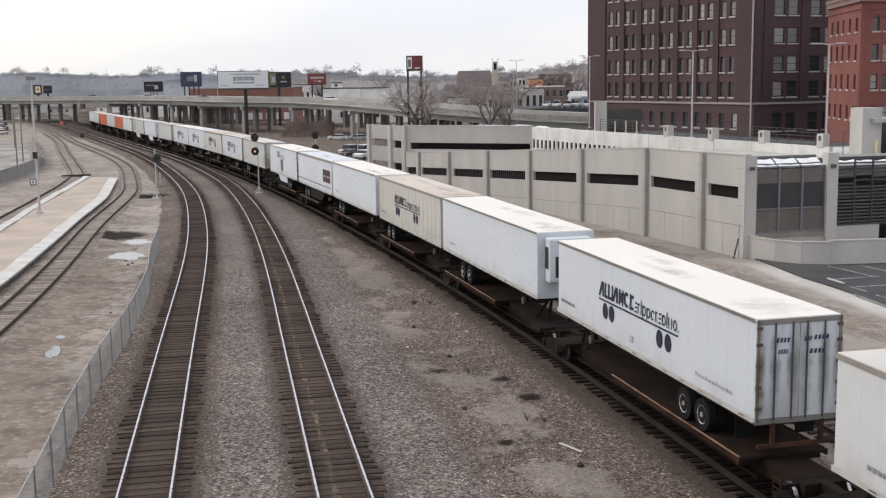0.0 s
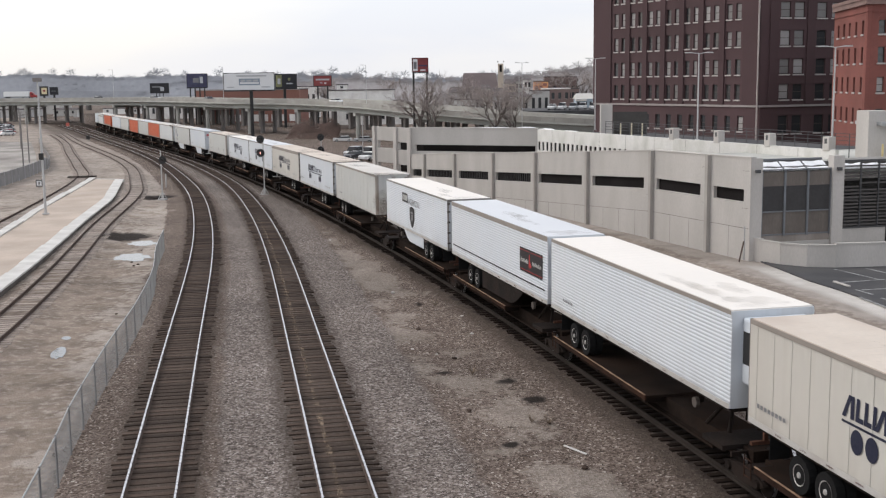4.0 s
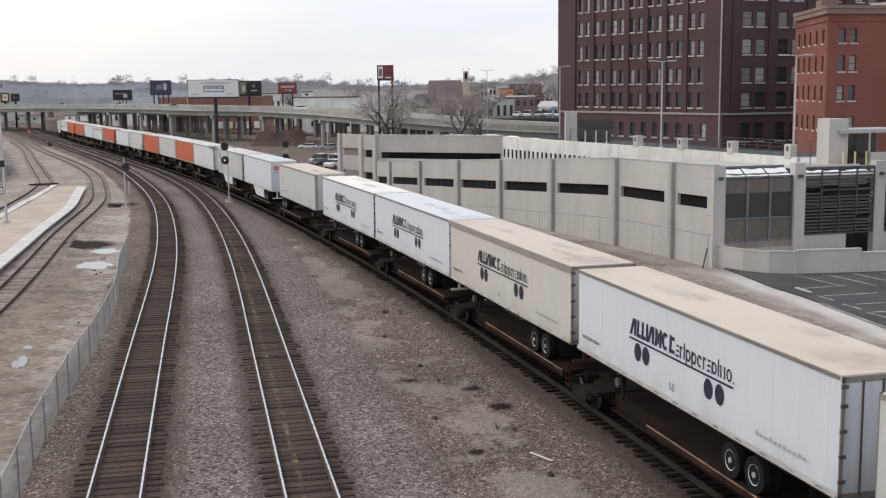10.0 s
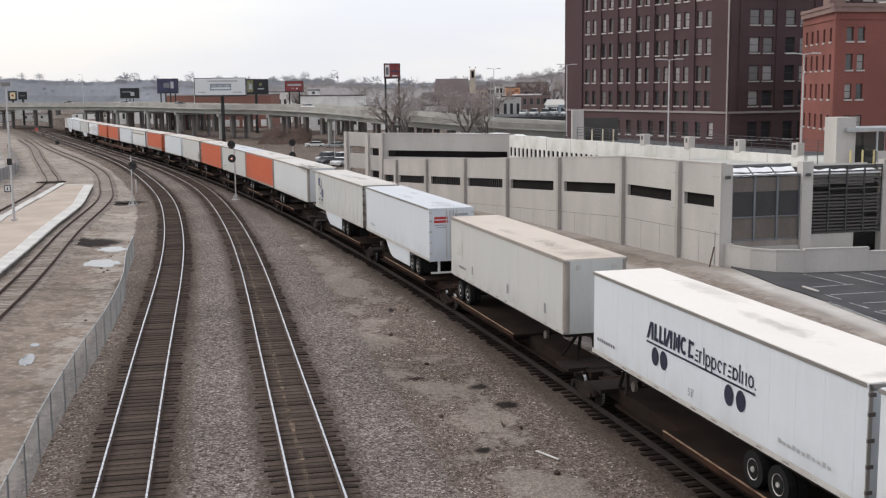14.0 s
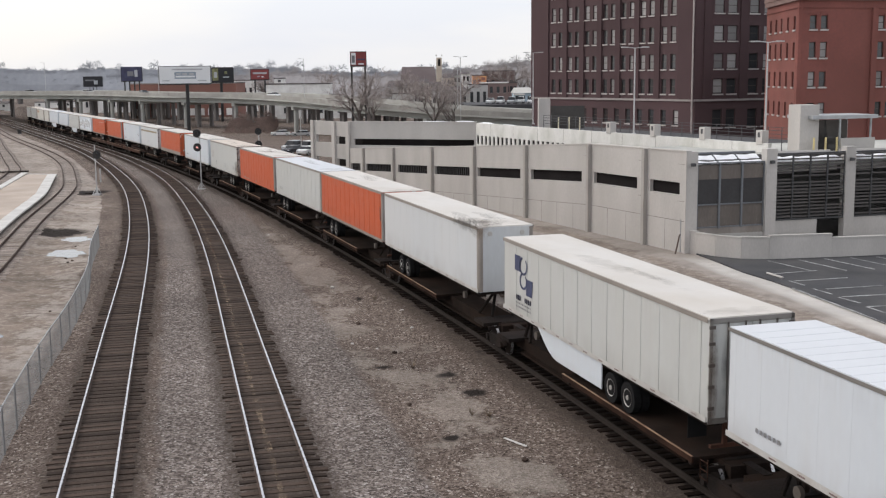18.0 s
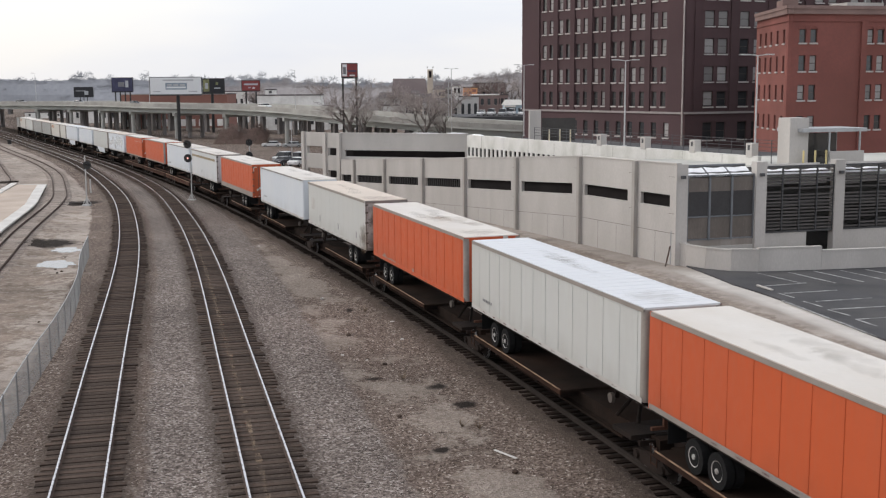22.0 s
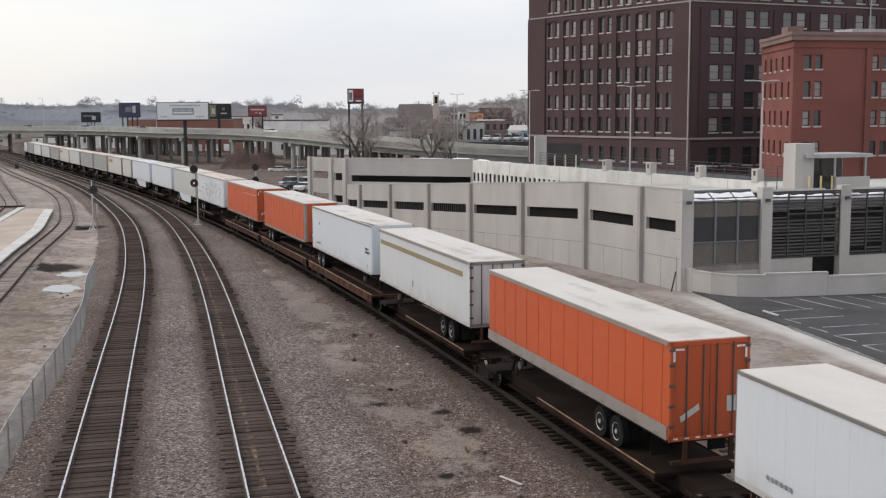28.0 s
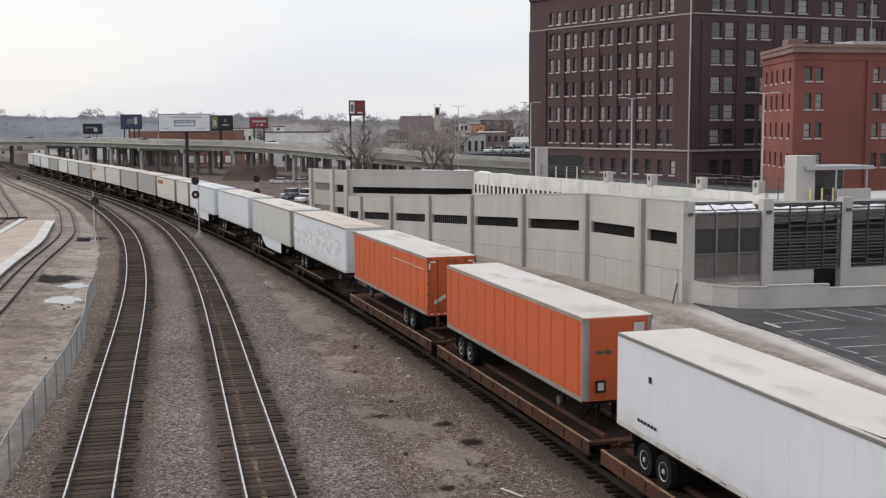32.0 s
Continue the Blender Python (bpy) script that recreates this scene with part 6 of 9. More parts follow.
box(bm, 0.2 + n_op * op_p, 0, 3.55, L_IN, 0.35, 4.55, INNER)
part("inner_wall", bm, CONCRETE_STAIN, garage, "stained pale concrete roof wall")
# near-black sheet set within the small openings to paint their shade
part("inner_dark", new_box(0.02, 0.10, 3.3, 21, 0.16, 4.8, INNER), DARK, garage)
bm = bmesh.new()
for k in range(9):
    box(bm, 3.6 + 5.2 * k, -0.012, 4.6, 3.63 + 5.2 * k, 0.0, 6.0, INNER)
part("wall_joint", bm, JOINT, garage)
# roof deck behind it
bm = bmesh.new()
pts = [INNER @ Vector(p) for p in ((0, 0.3, 5.15), (L_IN, 0.3, 5.15), (L_IN + 6, 15, 5.15), (-6, 15, 5.15), (-4, 2, 5.15))]
up = [bm.verts.new(p) for p in pts]
dn = [bm.verts.new(p - Vector((0, 0, 0.4))) for p in pts]
bm.faces.new(up)
bm.faces.new(dn[::-1])
for i in range(5):
    bm.faces.new((up[i], dn[i], dn[(i + 1) % 5], up[(i + 1) % 5]))
part("roof_deck", bm, ASPHALT, garage, "dark rooftop parking deck")
# parapet blocks carrying the lamp posts and the railing between
for s in (27.4, 34.4, 41.4, 48.5):
    bm = bmesh.new()
    box(bm, s - 0.36, -0.1, 5.9, s + 0.36, 0.6, 7.0, INNER)
    blk = part("parapet_block", bm, CONCRETE_PIER, garage, bevel=0.03)
    part("block_mark", new_box(s - 0.14, -0.108, 6.45, s + 0.14, -0.1, 6.85, INNER), ALU, blk)
bm = bmesh.new()
for z in (6.3, 6.6, 6.9, 7.15):
    box(bm, 12, 2.0, z, L_IN, 2.03, z + 0.04, INNER)
for s in np.arange(12, L_IN, 1.6):
    box(bm, s, 1.99, 5.15, s + 0.05, 2.04, 7.2, INNER)
part("railing", bm, ALU, garage, "dark metal roof railing")
# concrete stub wall and yellow bollards at the far end of the roof
part("roof_kiosk", new_box(14.9, 130, 5.15, 16.2, 131.2, 8.9), CONCRETE_PIER, garage)
part("kiosk_glass", new_box(16.4, 131, 5.4, 20.3, 131.1, 8.0), GLASS_TINT, garage)
for s in (16.9, 18.1, 19.3):
    part("bollard", new_rod((s, 128, 5.15), (s, 128, 6.8), 0.08), mat("faded_cream_post_paint", (0.60, 0.54, 0.40), 0.7), garage)

# front face: corner pier, glazed stair, louvred bays
bm = bmesh.new()
box(bm, -0.02, 0.02, -0.9, 0.86, 0.5, 6.4, FACE_E)
box(bm, 6.02, -0.15, -0.9, 6.85, 0.5, 6.45, FACE_E)
part("front_frame", bm, CONCRETE_PIER, garage)
bm = bmesh.new()
box(bm, 0.86, 0.02, -0.9, 6.02, 0.4, 0.75, FACE_E)
part("front_base", bm, CONCRETE, garage)
stair = thing("stair_window", "tinted glass stair enclosure with dark mullions and pale blinds at the top", "window", kind="structure")
for k in range(3):
    a = 0.86 + 1.72 * k
    part("roof_rafter", new_box(a - 0.04, 0.0, 0.0, a + 0.04, 1.3, 0.07, FACE_E @ Matrix.Translation((0, 0.22, 5.5)) @ Matrix.Rotation(0.5, 4, "X")), ALU, stair)
bm = bmesh.new()
for k in range(4):
    box(bm, 0.86 + 1.72 * k - 0.07, 0.06, 1.14, 0.86 + 1.72 * k + 0.07, 0.22, 5.6, FACE_E)
box(bm, 0.86, 1.3, 6.05, 6.02, 1.42, 6.25, FACE_E)
for z in (1.2, 2.75, 5.56):
    box(bm, 0.86, 0.08, z, 6.02, 0.21, z + 0.08, FACE_E)
part("mullion_grid", bm, MULLION, stair)
part("stair_base", new_box(0.88, 0.12, -0.5, 6.0, 0.3, 1.19, FACE_E), STAINED_BASE, stair, "brown-stained concrete base")
part("stair_back", new_box(0.5, 2.4, -0.5, 6.4, 2.55, 6.1, FACE_E), CONCRETE, stair)
for k in range(3):
    a = 0.86 + 1.72 * k
    part("pane", new_box(a + 0.02, 0.17, 1.26, a + 1.70, 0.20, 2.8, FACE_E), BEIGE_PANEL, stair)
    part("pane", new_box(a + 0.02, 0.17, 2.8, a + 1.70, 0.20, 4.5, FACE_E), GREY_GLASS, stair)
    part("pane", new_box(a + 0.02, 0.17, 4.5, a + 1.70, 0.20, 5.45, FACE_E), BEIGE_PANEL, stair)
    part("roof_pane", new_box(a + 0.05, 0.0, 0.0, a + 1.67, 1.25, 0.03, FACE_E @ Matrix.Translation((0, 0.22, 5.5)) @ Matrix.Rotation(0.5, 4, "X")), GLASS_TINT, stair)
    bm = bmesh.new()
    for lo, hi, w in ((0.02, 0.30, 0.08), (0.52, 1.05, 0.12)):
        ring = []
        for i in range(14):
            x = a + 0.06 + 1.6 * i / 13
            n1, n2 = noise.noise((x * 1.3, lo, 3.0)), noise.noise((x * 1.3, hi, 9.0))
            ring.append([bm.verts.new((x, y, z)) for y, z in ((lo + w * n1, 0.03), (lo + 0.05 + w * n1, 0.045), ((lo + hi) / 2, 0.05 + 0.01 * n2), (hi + 0.12 * n2, 0.042), (hi + 0.04 + 0.12 * n2, 0.03))])
        for p, q in zip(ring, ring[1:]):
            for j in range(4):
                bm.faces.new((p[j], q[j], q[j + 1], p[j + 1]))
    sn = part("snow_patch", bm, SNOW, stair, "white snow lying on the sloped glass", smooth=True)
    sn.matrix_basis = FACE_E @ Matrix.Translation((0, 0.22, 5.5)) @ Matrix.Rotation(0.5, 4, "X")
bm = bmesh.new()
box(bm, 0.9, 0.62, 2.75, 6.0, 1.6, 2.95, FACE_E)
part("landing", bm, CONCRETE, stair)
for b0, b1, has_door in ((6.85, 12.4, True), (13.2, 19.0, False), (19.8, 26.0, False)):
    lou = thing("louvre_screen", "dark horizontal metal louvres across an open garage bay", "louvre screen", "louvred bays", kind="structure")
    rv = random.Random(int(b0 * 10))
    wide = (b1 - b0) / 4 - 0.1
    slat = None
    for j in range(4):
        gap = rv.choice((3.9, 4.3, 4.5))
        for z in np.arange(1.7, 6.05, 0.235):
            if abs(z - gap) < 0.2 or abs(z - 4.75) < 0.12 and j % 2 or rv.random() < 0.05:
                continue
            m = FACE_E @ Matrix.Translation((b0 + (b1 - b0) * j / 4 + 0.05, 0.12, z)) @ Matrix.Rotation(rv.gauss(0, 0.006), 4, "Y")
            if slat is None:
                slat = part("slat", new_box(0, -0.03, -0.055, wide, 0.07, 0.045), LOUVRE, lou)
                slat.matrix_basis = m
            else:
                share("slat", slat, lou, m)
    bm = bmesh.new()
    k = 4
    for j in range(k + 1):
        s = b0 + (b1 - b0) * j / k
        box(bm, s - 0.05, 0.0, 1.45, s + 0.05, 0.1, 6.1, FACE_E)
    box(bm, b0, 0.0, 1.45, b1, 0.1, 1.55, FACE_E)
    box(bm, b0, 0.0, 6.0, b1, 0.1, 6.12, FACE_E)
    part("frame", bm, ALU, lou)
    bm = bmesh.new()
    stop = b1 - 2.1 if has_door else b1
    box(bm, b0, 0.05, -0.9, stop, 0.35, 1.45, FACE_E)
    box(bm, b0, 1.75, 5.9, b1, 1.9, 6.12, FACE_E)
    part("spandrel", bm, CONCRETE, garage)
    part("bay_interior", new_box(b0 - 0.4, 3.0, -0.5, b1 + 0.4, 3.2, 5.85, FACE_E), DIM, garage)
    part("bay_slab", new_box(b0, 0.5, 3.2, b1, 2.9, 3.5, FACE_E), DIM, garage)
    part("bay_beam", new_box(b0, 0.9, 4.75, b1, 1.2, 5.2, FACE_E), CONCRETE, garage)
    bm = bmesh.new()
    prev = None
    for i in range(40):
        x = b0 + (b1 - b0) * i / 39
        k = 0.5 + 0.9 * noise.noise((x * 0.9, 1.0, 5.0))
        row = [bm.verts.new(FACE_E @ Vector((x, y, z))) for y, z in ((0.35, 5.5), (0.45, 5.56 + 0.3 * max(0, k)), (0.9, 5.6 + 0.4 * max(0, k)), (1.6, 5.5))]
        if prev:
            for j in range(3):
                bm.faces.new((prev[j], row[j], row[j + 1], prev[j + 1]))
        prev = row
    part("snow_drift", bm, SNOW, garage, "white snow drift behind the louvres", smooth=True)
    part("snow_shelf", new_box(b0, 0.3, 5.3, b1, 1.7, 5.5, FACE_E), CONCRETE_OLD, garage)
    bm = bmesh.new()
    box(bm, b1, -0.12, -0.9, b1 + 0.8, 0.5, 6.44, FACE_E)
    part("pilaster", bm, CONCRETE_PIER, garage)
bm = bmesh.new()
box(bm, 6.3, 1.9, 5.1, 34, 22, 5.25, FACE_E)
part("front_roof", bm, CONCRETE_OLD, garage)
for s in (0.35, 6.4, 12.8):
    l = thing("wall_lamp", "small grey floodlight on a concrete pier", "lamp", "wall lamps", m=FACE_E @ Matrix.Translation((s, -0.25, 5.55)))
    bm = bmesh.new()
    box(bm, -0.16, -0.12, -0.1, 0.16, 0.1, 0.12)
    part("housing", bm, ALU, l, bevel=0.02)
    part("bracket", new_box(-0.04, 0.1, -0.04, 0.04, 0.26, 0.04), ALU, l)

# lift head and glass shelter on the roof
shelter = thing("lift_shelter", "concrete rooftop lift head with a flat canopy and glass screen", "shelter")
SH = frame_of(29.15, 86.4, 0.966, 0.26)
bm = bmesh.new()
box(bm, 1.0, 0, 5.15, 2.7, 1.6, 9.1, SH)
part("lift_block", bm, CONCRETE_PIER, shelter, bevel=0.03)
part("canopy", new_box(1.7, -0.6, 8.0, 7.6, 2.8, 8.28, SH), GALV, shelter)
for s in (4.3, 7.1):
    for y in (-0.4, 2.6):
        part("post", new_box(s - 0.06, y - 0.06, 5.15, s + 0.06, y + 0.06, 8.0, SH), GALV, shelter)
part("low_wall", new_box(4.3, -0.6, 5.15, 7.4, -0.4, 6.5, SH), CONCRETE_PIER, shelter)
part("glass_screen", new_box(4.3, 2.5, 5.3, 7.1, 2.54, 7.8, SH), GLASS_TINT, shelter)
part("lift_door", new_box(2.7, 0.8, 5.15, 2.72, 2.2, 7.3, SH), ALU, shelter)
for s in (1.95, 3.0, 4.0):
    part("bollard", new_rod(SH @ Vector((s, -0.5, 5.15)), SH @ Vector((s, -0.5, 6.6)), 0.08), mat("yellow_bollard_paint", (0.66, 0.54, 0.27), 0.6), shelter)
jersey = thing("snow_pile", "small pile of old white snow on the roof deck", "snow")
bm = bmesh.new()
bmesh.ops.create_icosphere(bm, subdivisions=3, radius=1.0, matrix=Matrix.Translation(INNER @ Vector((25.5, 1.4, 5.6))) @ Matrix.Diagonal((1.0, 0.6, 0.4, 1)))
part("mound", bm, SNOW, jersey, smooth=True)


for k, (s, y, z, lx, ly, lz, m) in enumerate(((15.2, 0.25, 6.12, 1.2, 0.25, 0.12, ACROSS), (11.0, 0.25, 6.12, 2.2, 0.2, 0.07, ACROSS), (2.2, 0.25, 5.97, 1.7, 0.25, 0.17, INNER), (7.4, 0.25, 5.98, 1.5, 0.2, 0.08, INNER))):
    drift = thing("snow_drift", "low drift of old white snow on the garage roof wall", "snow", "snow drifts")
    bm = bmesh.new()
    bmesh.ops.create_icosphere(bm, subdivisions=3, radius=1.0, matrix=m @ Matrix.Translation((s, y, z)) @ Matrix.Diagonal((lx, ly, lz, 1)))
    for v in bm.verts:
        v.co += Vector((0, 0, 0.25 * lz * noise.noise(v.co * 2.2)))
    part("mound", bm, SNOW, drift, smooth=True)


# lamp posts on the roof
def lamp_post(x, y, z0, z1, arms, label="tall grey lamp post with a T-shaped head"):
    o = thing("lamp_post", label, "lamp post", "lamp posts", m=Matrix.Translation((x, y, z0)))
    h = z1 - z0
    part("pole", new_rod((0, 0, 0), (0, 0, h), 0.085, 0.055, 10), GREY_PAINT, o)
    part("base_plate", new_box(-0.2, -0.2, 0, 0.2, 0.2, 0.06), GREY_PAINT, o)
    for a in arms:
        bm = bmesh.new()
        rod(bm, (0, 0, h - 0.05), (a * 0.75, 0.15 * a, h + 0.05), 0.035, sides=6)
        box(bm, min(a * 0.65, a * 1.3), -0.15, h, max(a * 0.65, a * 1.3), 0.15, h + 0.1)
        part("lamp_head", bm, GREY_PAINT, o)
    return o


for s in (30.9, 48.65):
    p = INNER @ Vector((s, 0.4, 0))
    lamp_post(p.x, p.y, 6.0, 14.0, (-1, 1))
lamp_post(16.3, 149.0, 5.15, 14.4, (-1, 1))

# low curved retaining wall before the front, in cast pieces
ret = thing("retaining_wall", "low pale concrete wall curving round the front of the garage", "retaining wall", kind="structure")
RW = [(18.75, 75.4), (19.15, 74.7), (20.1, 73.2), (21.5, 72.1), (23.2, 71.7), (27.5, 72.2), (31.5, 72.8), (36, 73.6), (44, 75.6)]
for (ax, ay), (bx, by), h in zip(RW, RW[1:], (1.12, 1.05, 1.05, 1.1, 1.2, 0.94, 0.94, 0.94)):
    m = frame_of(ax, ay, bx - ax, by - ay)
    part("wall_piece", new_box(0.006, 0, -0.6, math.hypot(bx - ax, by - ay) - 0.006, 0.3, h - 0.1, m), CONCRETE_PIER, ret)
    part("coping", new_box(0, -0.03, h - 0.1, math.hypot(bx - ax, by - ay), 0.34, h, m), CONCRETE, ret)
brace = thing("pipe_stub", "rusty pipe brace leaning on the garage corner", "pipe", m=Matrix.Translation((17.7, 74.3, 0)))
part("pipe", new_rod((0, 0, -0.35), (0.45, 0.7, 0.9), 0.05, sides=6), RUST_RAIL, brace)
part("post", new_rod((0.5, 0.75, -0.35), (0.5, 0.75, 1.9), 0.04, sides=6), GALV, brace)


# ------------------------------------------------------------------ paved surfaces beside the tracks
def flat_sheet(name, pts, z, material, label, category):
    bm = bmesh.new()
    v = [bm.verts.new((x, y, fall(y) + z)) for x, y in pts]
    w = [bm.verts.new((x, y, fall(y) + z - 0.12)) for x, y in pts]
    bm.faces.new(v)
    for i in range(len(v)):
        j = (i + 1) % len(v)
        bm.faces.new((v[i], w[i], w[j], v[j]))
    return tagged(part(name, bm, material), label, category, kind="structure")


lot = flat_sheet("parking_lot", [(23.6, 46), (30, -30), (90, -30), (90, 86), (44, 75.7), (36, 73.7), (31.5, 72.9), (27.5, 72.3), (23.2, 71.8), (21.5, 72.2), (20.1, 73.3), (19.2, 74.6), (19.7, 71.2), (20.2, 67.2), (20.9, 64.4), (21.5, 61.3), (22.3, 56), (22.9, 51)],
                 -0.27, ASPHALT, "dark asphalt parking lot with faded white stall lines", "parking lot")
for a, b in (((22.94, 71.1), (24.4, 67.2)), ((25.0, 71.3), (26.5, 67.1)), ((26.8, 71.6), (28.35, 67.4)), ((28.6, 71.8), (30.1, 67.7)), ((30.4, 72.0), (31.9, 68.0)), ((21.84, 66.3), (24.7, 67.2)), ((22.2, 63.8), (25.6, 64.6)),
             ((23.1, 61.2), (26.6, 62.0)), ((23.1, 58.9), (26.7, 59.6)), ((23.4, 56.2), (27.0, 57.0)), ((23.7, 53.4), (27.3, 54.2)), ((21.88, 63.9), (22.29, 62.4)), ((22.4, 61.3), (22.85, 59.7)), ((22.86, 58.8), (23.4, 57.2)), ((23.33, 56.2), (23.7, 54.5)), ((21.34, 61.6), (22.8, 52.2))):
    m = frame_of(a[0], a[1], b[0] - a[0], b[1] - a[1])
    L = math.hypot(b[0] - a[0], b[1] - a[1])
    part("stall_line", new_box(0, -0.06, -0.285, L, 0.06, -0.264, Matrix.Translation((0, 0, fall(a[1]))) @ m), PAINT_LINE, lot)
stop = thing("wheel_stop", "white concrete wheel stop lying at the edge of the lot", "wheel stop", m=frame_of(21.39, 66.3, 0.43, -1.83, fall(65) - 0.27))
part("block", new_box(0, -0.08, 0, 1.7, 0.08, 0.1), CONCRETE_PIER, stop, bevel=0.03)
# ------------------------------------------------------------------ brick buildings


def brick_face(house, m, length, z0, z1, cols, rows, win_w, wall_mat, thick=0.45, blinds=None, arch_row=None, rnd=None, meshes=None):
    """A wall of brick with real openings: cols are the middles along the wall, rows the (sill, head) heights."""
    meshes = {} if meshes is None else meshes
    bm = bmesh.new()
    xs = [0.0]
    for c in cols:
        xs += [c - win_w / 2, c + win_w / 2]
    xs.append(length)
    zs = [z0]
    for a, b in rows:
        zs += [a, b]
    zs.append(z1)
    for j in range(len(zs) - 1):
        if j % 2 == 0:
            box(bm, 0, 0, zs[j], length, thick, zs[j + 1], m)
        else:
            for i in range(0, len(xs) - 1, 2):
                if xs[i + 1] - xs[i] > 0.01:
                    box(bm, xs[i], 0, zs[j], xs[i + 1], thick, zs[j + 1], m)
    wall = part("wall", bm, wall_mat, house)
    for ri, (a, b) in enumerate(rows):
        h = b - a
        for ci, c in enumerate(cols):
            key = (round(win_w, 2), round(h, 2))
            o = new("window")
            o.parent = house
            o.matrix_basis = m @ Matrix.Translation((c, 0, a))
            if key not in meshes:
                w2 = win_w / 2
                bm = bmesh.new()
                for q in ((-w2, 0, -w2 + 0.07, h), (w2 - 0.07, 0, w2, h), (-w2, h - 0.08, w2, h), (-w2, 0, w2, 0.08), (-w2, h * 0.5 - 0.04, w2, h * 0.5 + 0.04)):
                    box(bm, q[0], 0.2, q[1], q[2], 0.3, q[3])
                fr = part("window_frame", bm, FRAME_DARK, o)
                si = part("sill", new_box(-w2 - 0.1, -0.12, -0.2, w2 + 0.1, 0.2, 0.0), STONE_SILL, o)
                pl = part("pane", new_box(-w2 + 0.05, 0.23, 0.05, w2 - 0.05, 0.25, h * 0.5), PANE, o)
                pu = part("pane", new_box(-w2 + 0.05, 0.25, h * 0.5, w2 - 0.05, 0.27, h - 0.05), PANE, o)
                pb = part("blind", new_box(-w2 + 0.07, 0.222, h * 0.08, w2 - 0.07, 0.228, h - 0.08), BLIND, o)
                bpy.data.objects.remove(pb) if rnd.random() > 0.5 else None
                meshes[key] = (fr.data, si.data, pl.data, pu.data, bpy.data.meshes.new("blind"))
                bm = bmesh.new()
                box(bm, -w2 + 0.07, 0.205, h * 0.06, w2 - 0.07, 0.215, h - 0.09)
                bm.to_mesh(meshes[key][4])
                bm.free()
                meshes[key][4].materials.append(BLIND)
            else:
                for nm, d in zip(("window_frame", "sill", "pane", "pane"), meshes[key][:4]):
                    q = new(nm, d)
                    q.parent = o
                if blinds and rnd.random() < blinds(ri, ci):
                    q = new("blind", meshes[key][4])
                    q.parent = o
    return wall


rnd_b = random.Random(5)
brown = thing("brick_warehouse", "tall dark brown brick warehouse with paired sash windows and stone bands", "building")
BC = (41.2, 163.0)
B1 = frame_of(BC[0], BC[1], -20.0, 32.0)                 # long face seen at a slant; +y points outwards to the left
B1 = B1 @ Matrix.Diagonal((1, -1, 1, 1))                 # mirrored so that +y runs into the building
B2 = frame_of(BC[0], BC[1], 0.925, 0.38)
L1, L2 = 37.8, 46.0
pair_mid = [31.1, 26.95, 22.7, 18.4, 14.2, 9.95, 5.45]
cols1 = [c + d for c in pair_mid[::-1] for d in (-0.92, 0.92)]
rows_up = [(8.55, 10.75), (12.15, 14.35), (16.15, 18.35), (20.1, 22.3), (23.9, 26.2), (27.9, 29.9)]
share_m = {}
bl = lambda r, c: (0.15, 0.35, 0.6, 0.6, 0.6, 0.4)[r]
brick_face(brown, B1, L1, 7.8, 32.2, cols1, rows_up, 1.05, BRICK_BROWN, blinds=bl, rnd=rnd_b, meshes=share_m)
cols_low = [3.8 + 2.55 * k for k in range(11)]
brick_face(brown, B1, L1, -1.0, 7.5, cols_low, [(4.0, 6.2)], 1.1, BRICK_BROWN, blinds=lambda r, c: 0.05, rnd=rnd_b, meshes=share_m)
cols2 = [4.0, 6.4, 10.3, 12.9, 17.2, 19.8, 24.3, 26.9, 31.3, 33.9, 38.5, 41.1]
brick_face(brown, B2, L2, 7.8, 32.2, cols2, rows_up, 1.7, BRICK_BROWN, blinds=lambda r, c: (0.0, 0.6, 0.6, 0.85, 0.8, 0.5)[r], rnd=rnd_b, meshes={})
brick_face(brown, B2, L2, -1.0, 7.5, cols2, [(3.7, 6.3)], 1.7, BRICK_BROWN, blinds=lambda r, c: 0.0, rnd=rnd_b, meshes={})
for m, L in ((B1, L1), (B2, L2)):
    part("belt_course", new_box(-0.1, -0.18, 7.5, L, 0.3, 7.8, m), STONE_BAND, brown)
    part("string_course", new_box(-0.1, -0.12, 27.15, L, 0.1, 27.35, m), STONE_BAND, brown)
    part("cornice", new_box(-0.15, -0.25, 32.2, L, 0.5, 32.6, m), BRICK_PIER, brown)
for s in [7.7, 12.1, 16.3, 20.55, 24.8, 29.0]:
    part("brick_pier", new_box(s - 0.55, -0.22, 7.8, s + 0.55, 0.0, 26.4, B1), BRICK_PIER, brown)
for s0, s1 in ((0.0, 3.4), (33.2, L1)):
    part("brick_pier", new_box(s0, -0.22, 7.8, s1, 0.0, 27.1, B1), BRICK_PIER, brown)
for c in pair_mid:
    # shallow brick arch over the top windows of each bay
    bm = bmesh.new()
    for k in range(8):
        a0, a1 = math.pi * k / 8, math.pi * (k + 1) / 8
        v = []
        for a, r in ((a0, 1.62), (a1, 1.62), (a1, 1.9), (a0, 1.9)):
            v.append((c + r * math.cos(a), 26.0 + (0.5 if r < 1.7 else 0.62) * math.sin(a)))
        f0 = [bm.verts.new(B1 @ Vector((x, -0.12, z))) for x, z in v]
        f1 = [bm.verts.new(B1 @ Vector((x, 0.0, z))) for x, z in v]
        bm.faces.new(f0)
        for i in range(4):
            bm.faces.new((f0[i], f0[(i + 1) % 4], f1[(i + 1) % 4], f1[i]))
    part("brick_arch", bm, BRICK_PIER, brown)
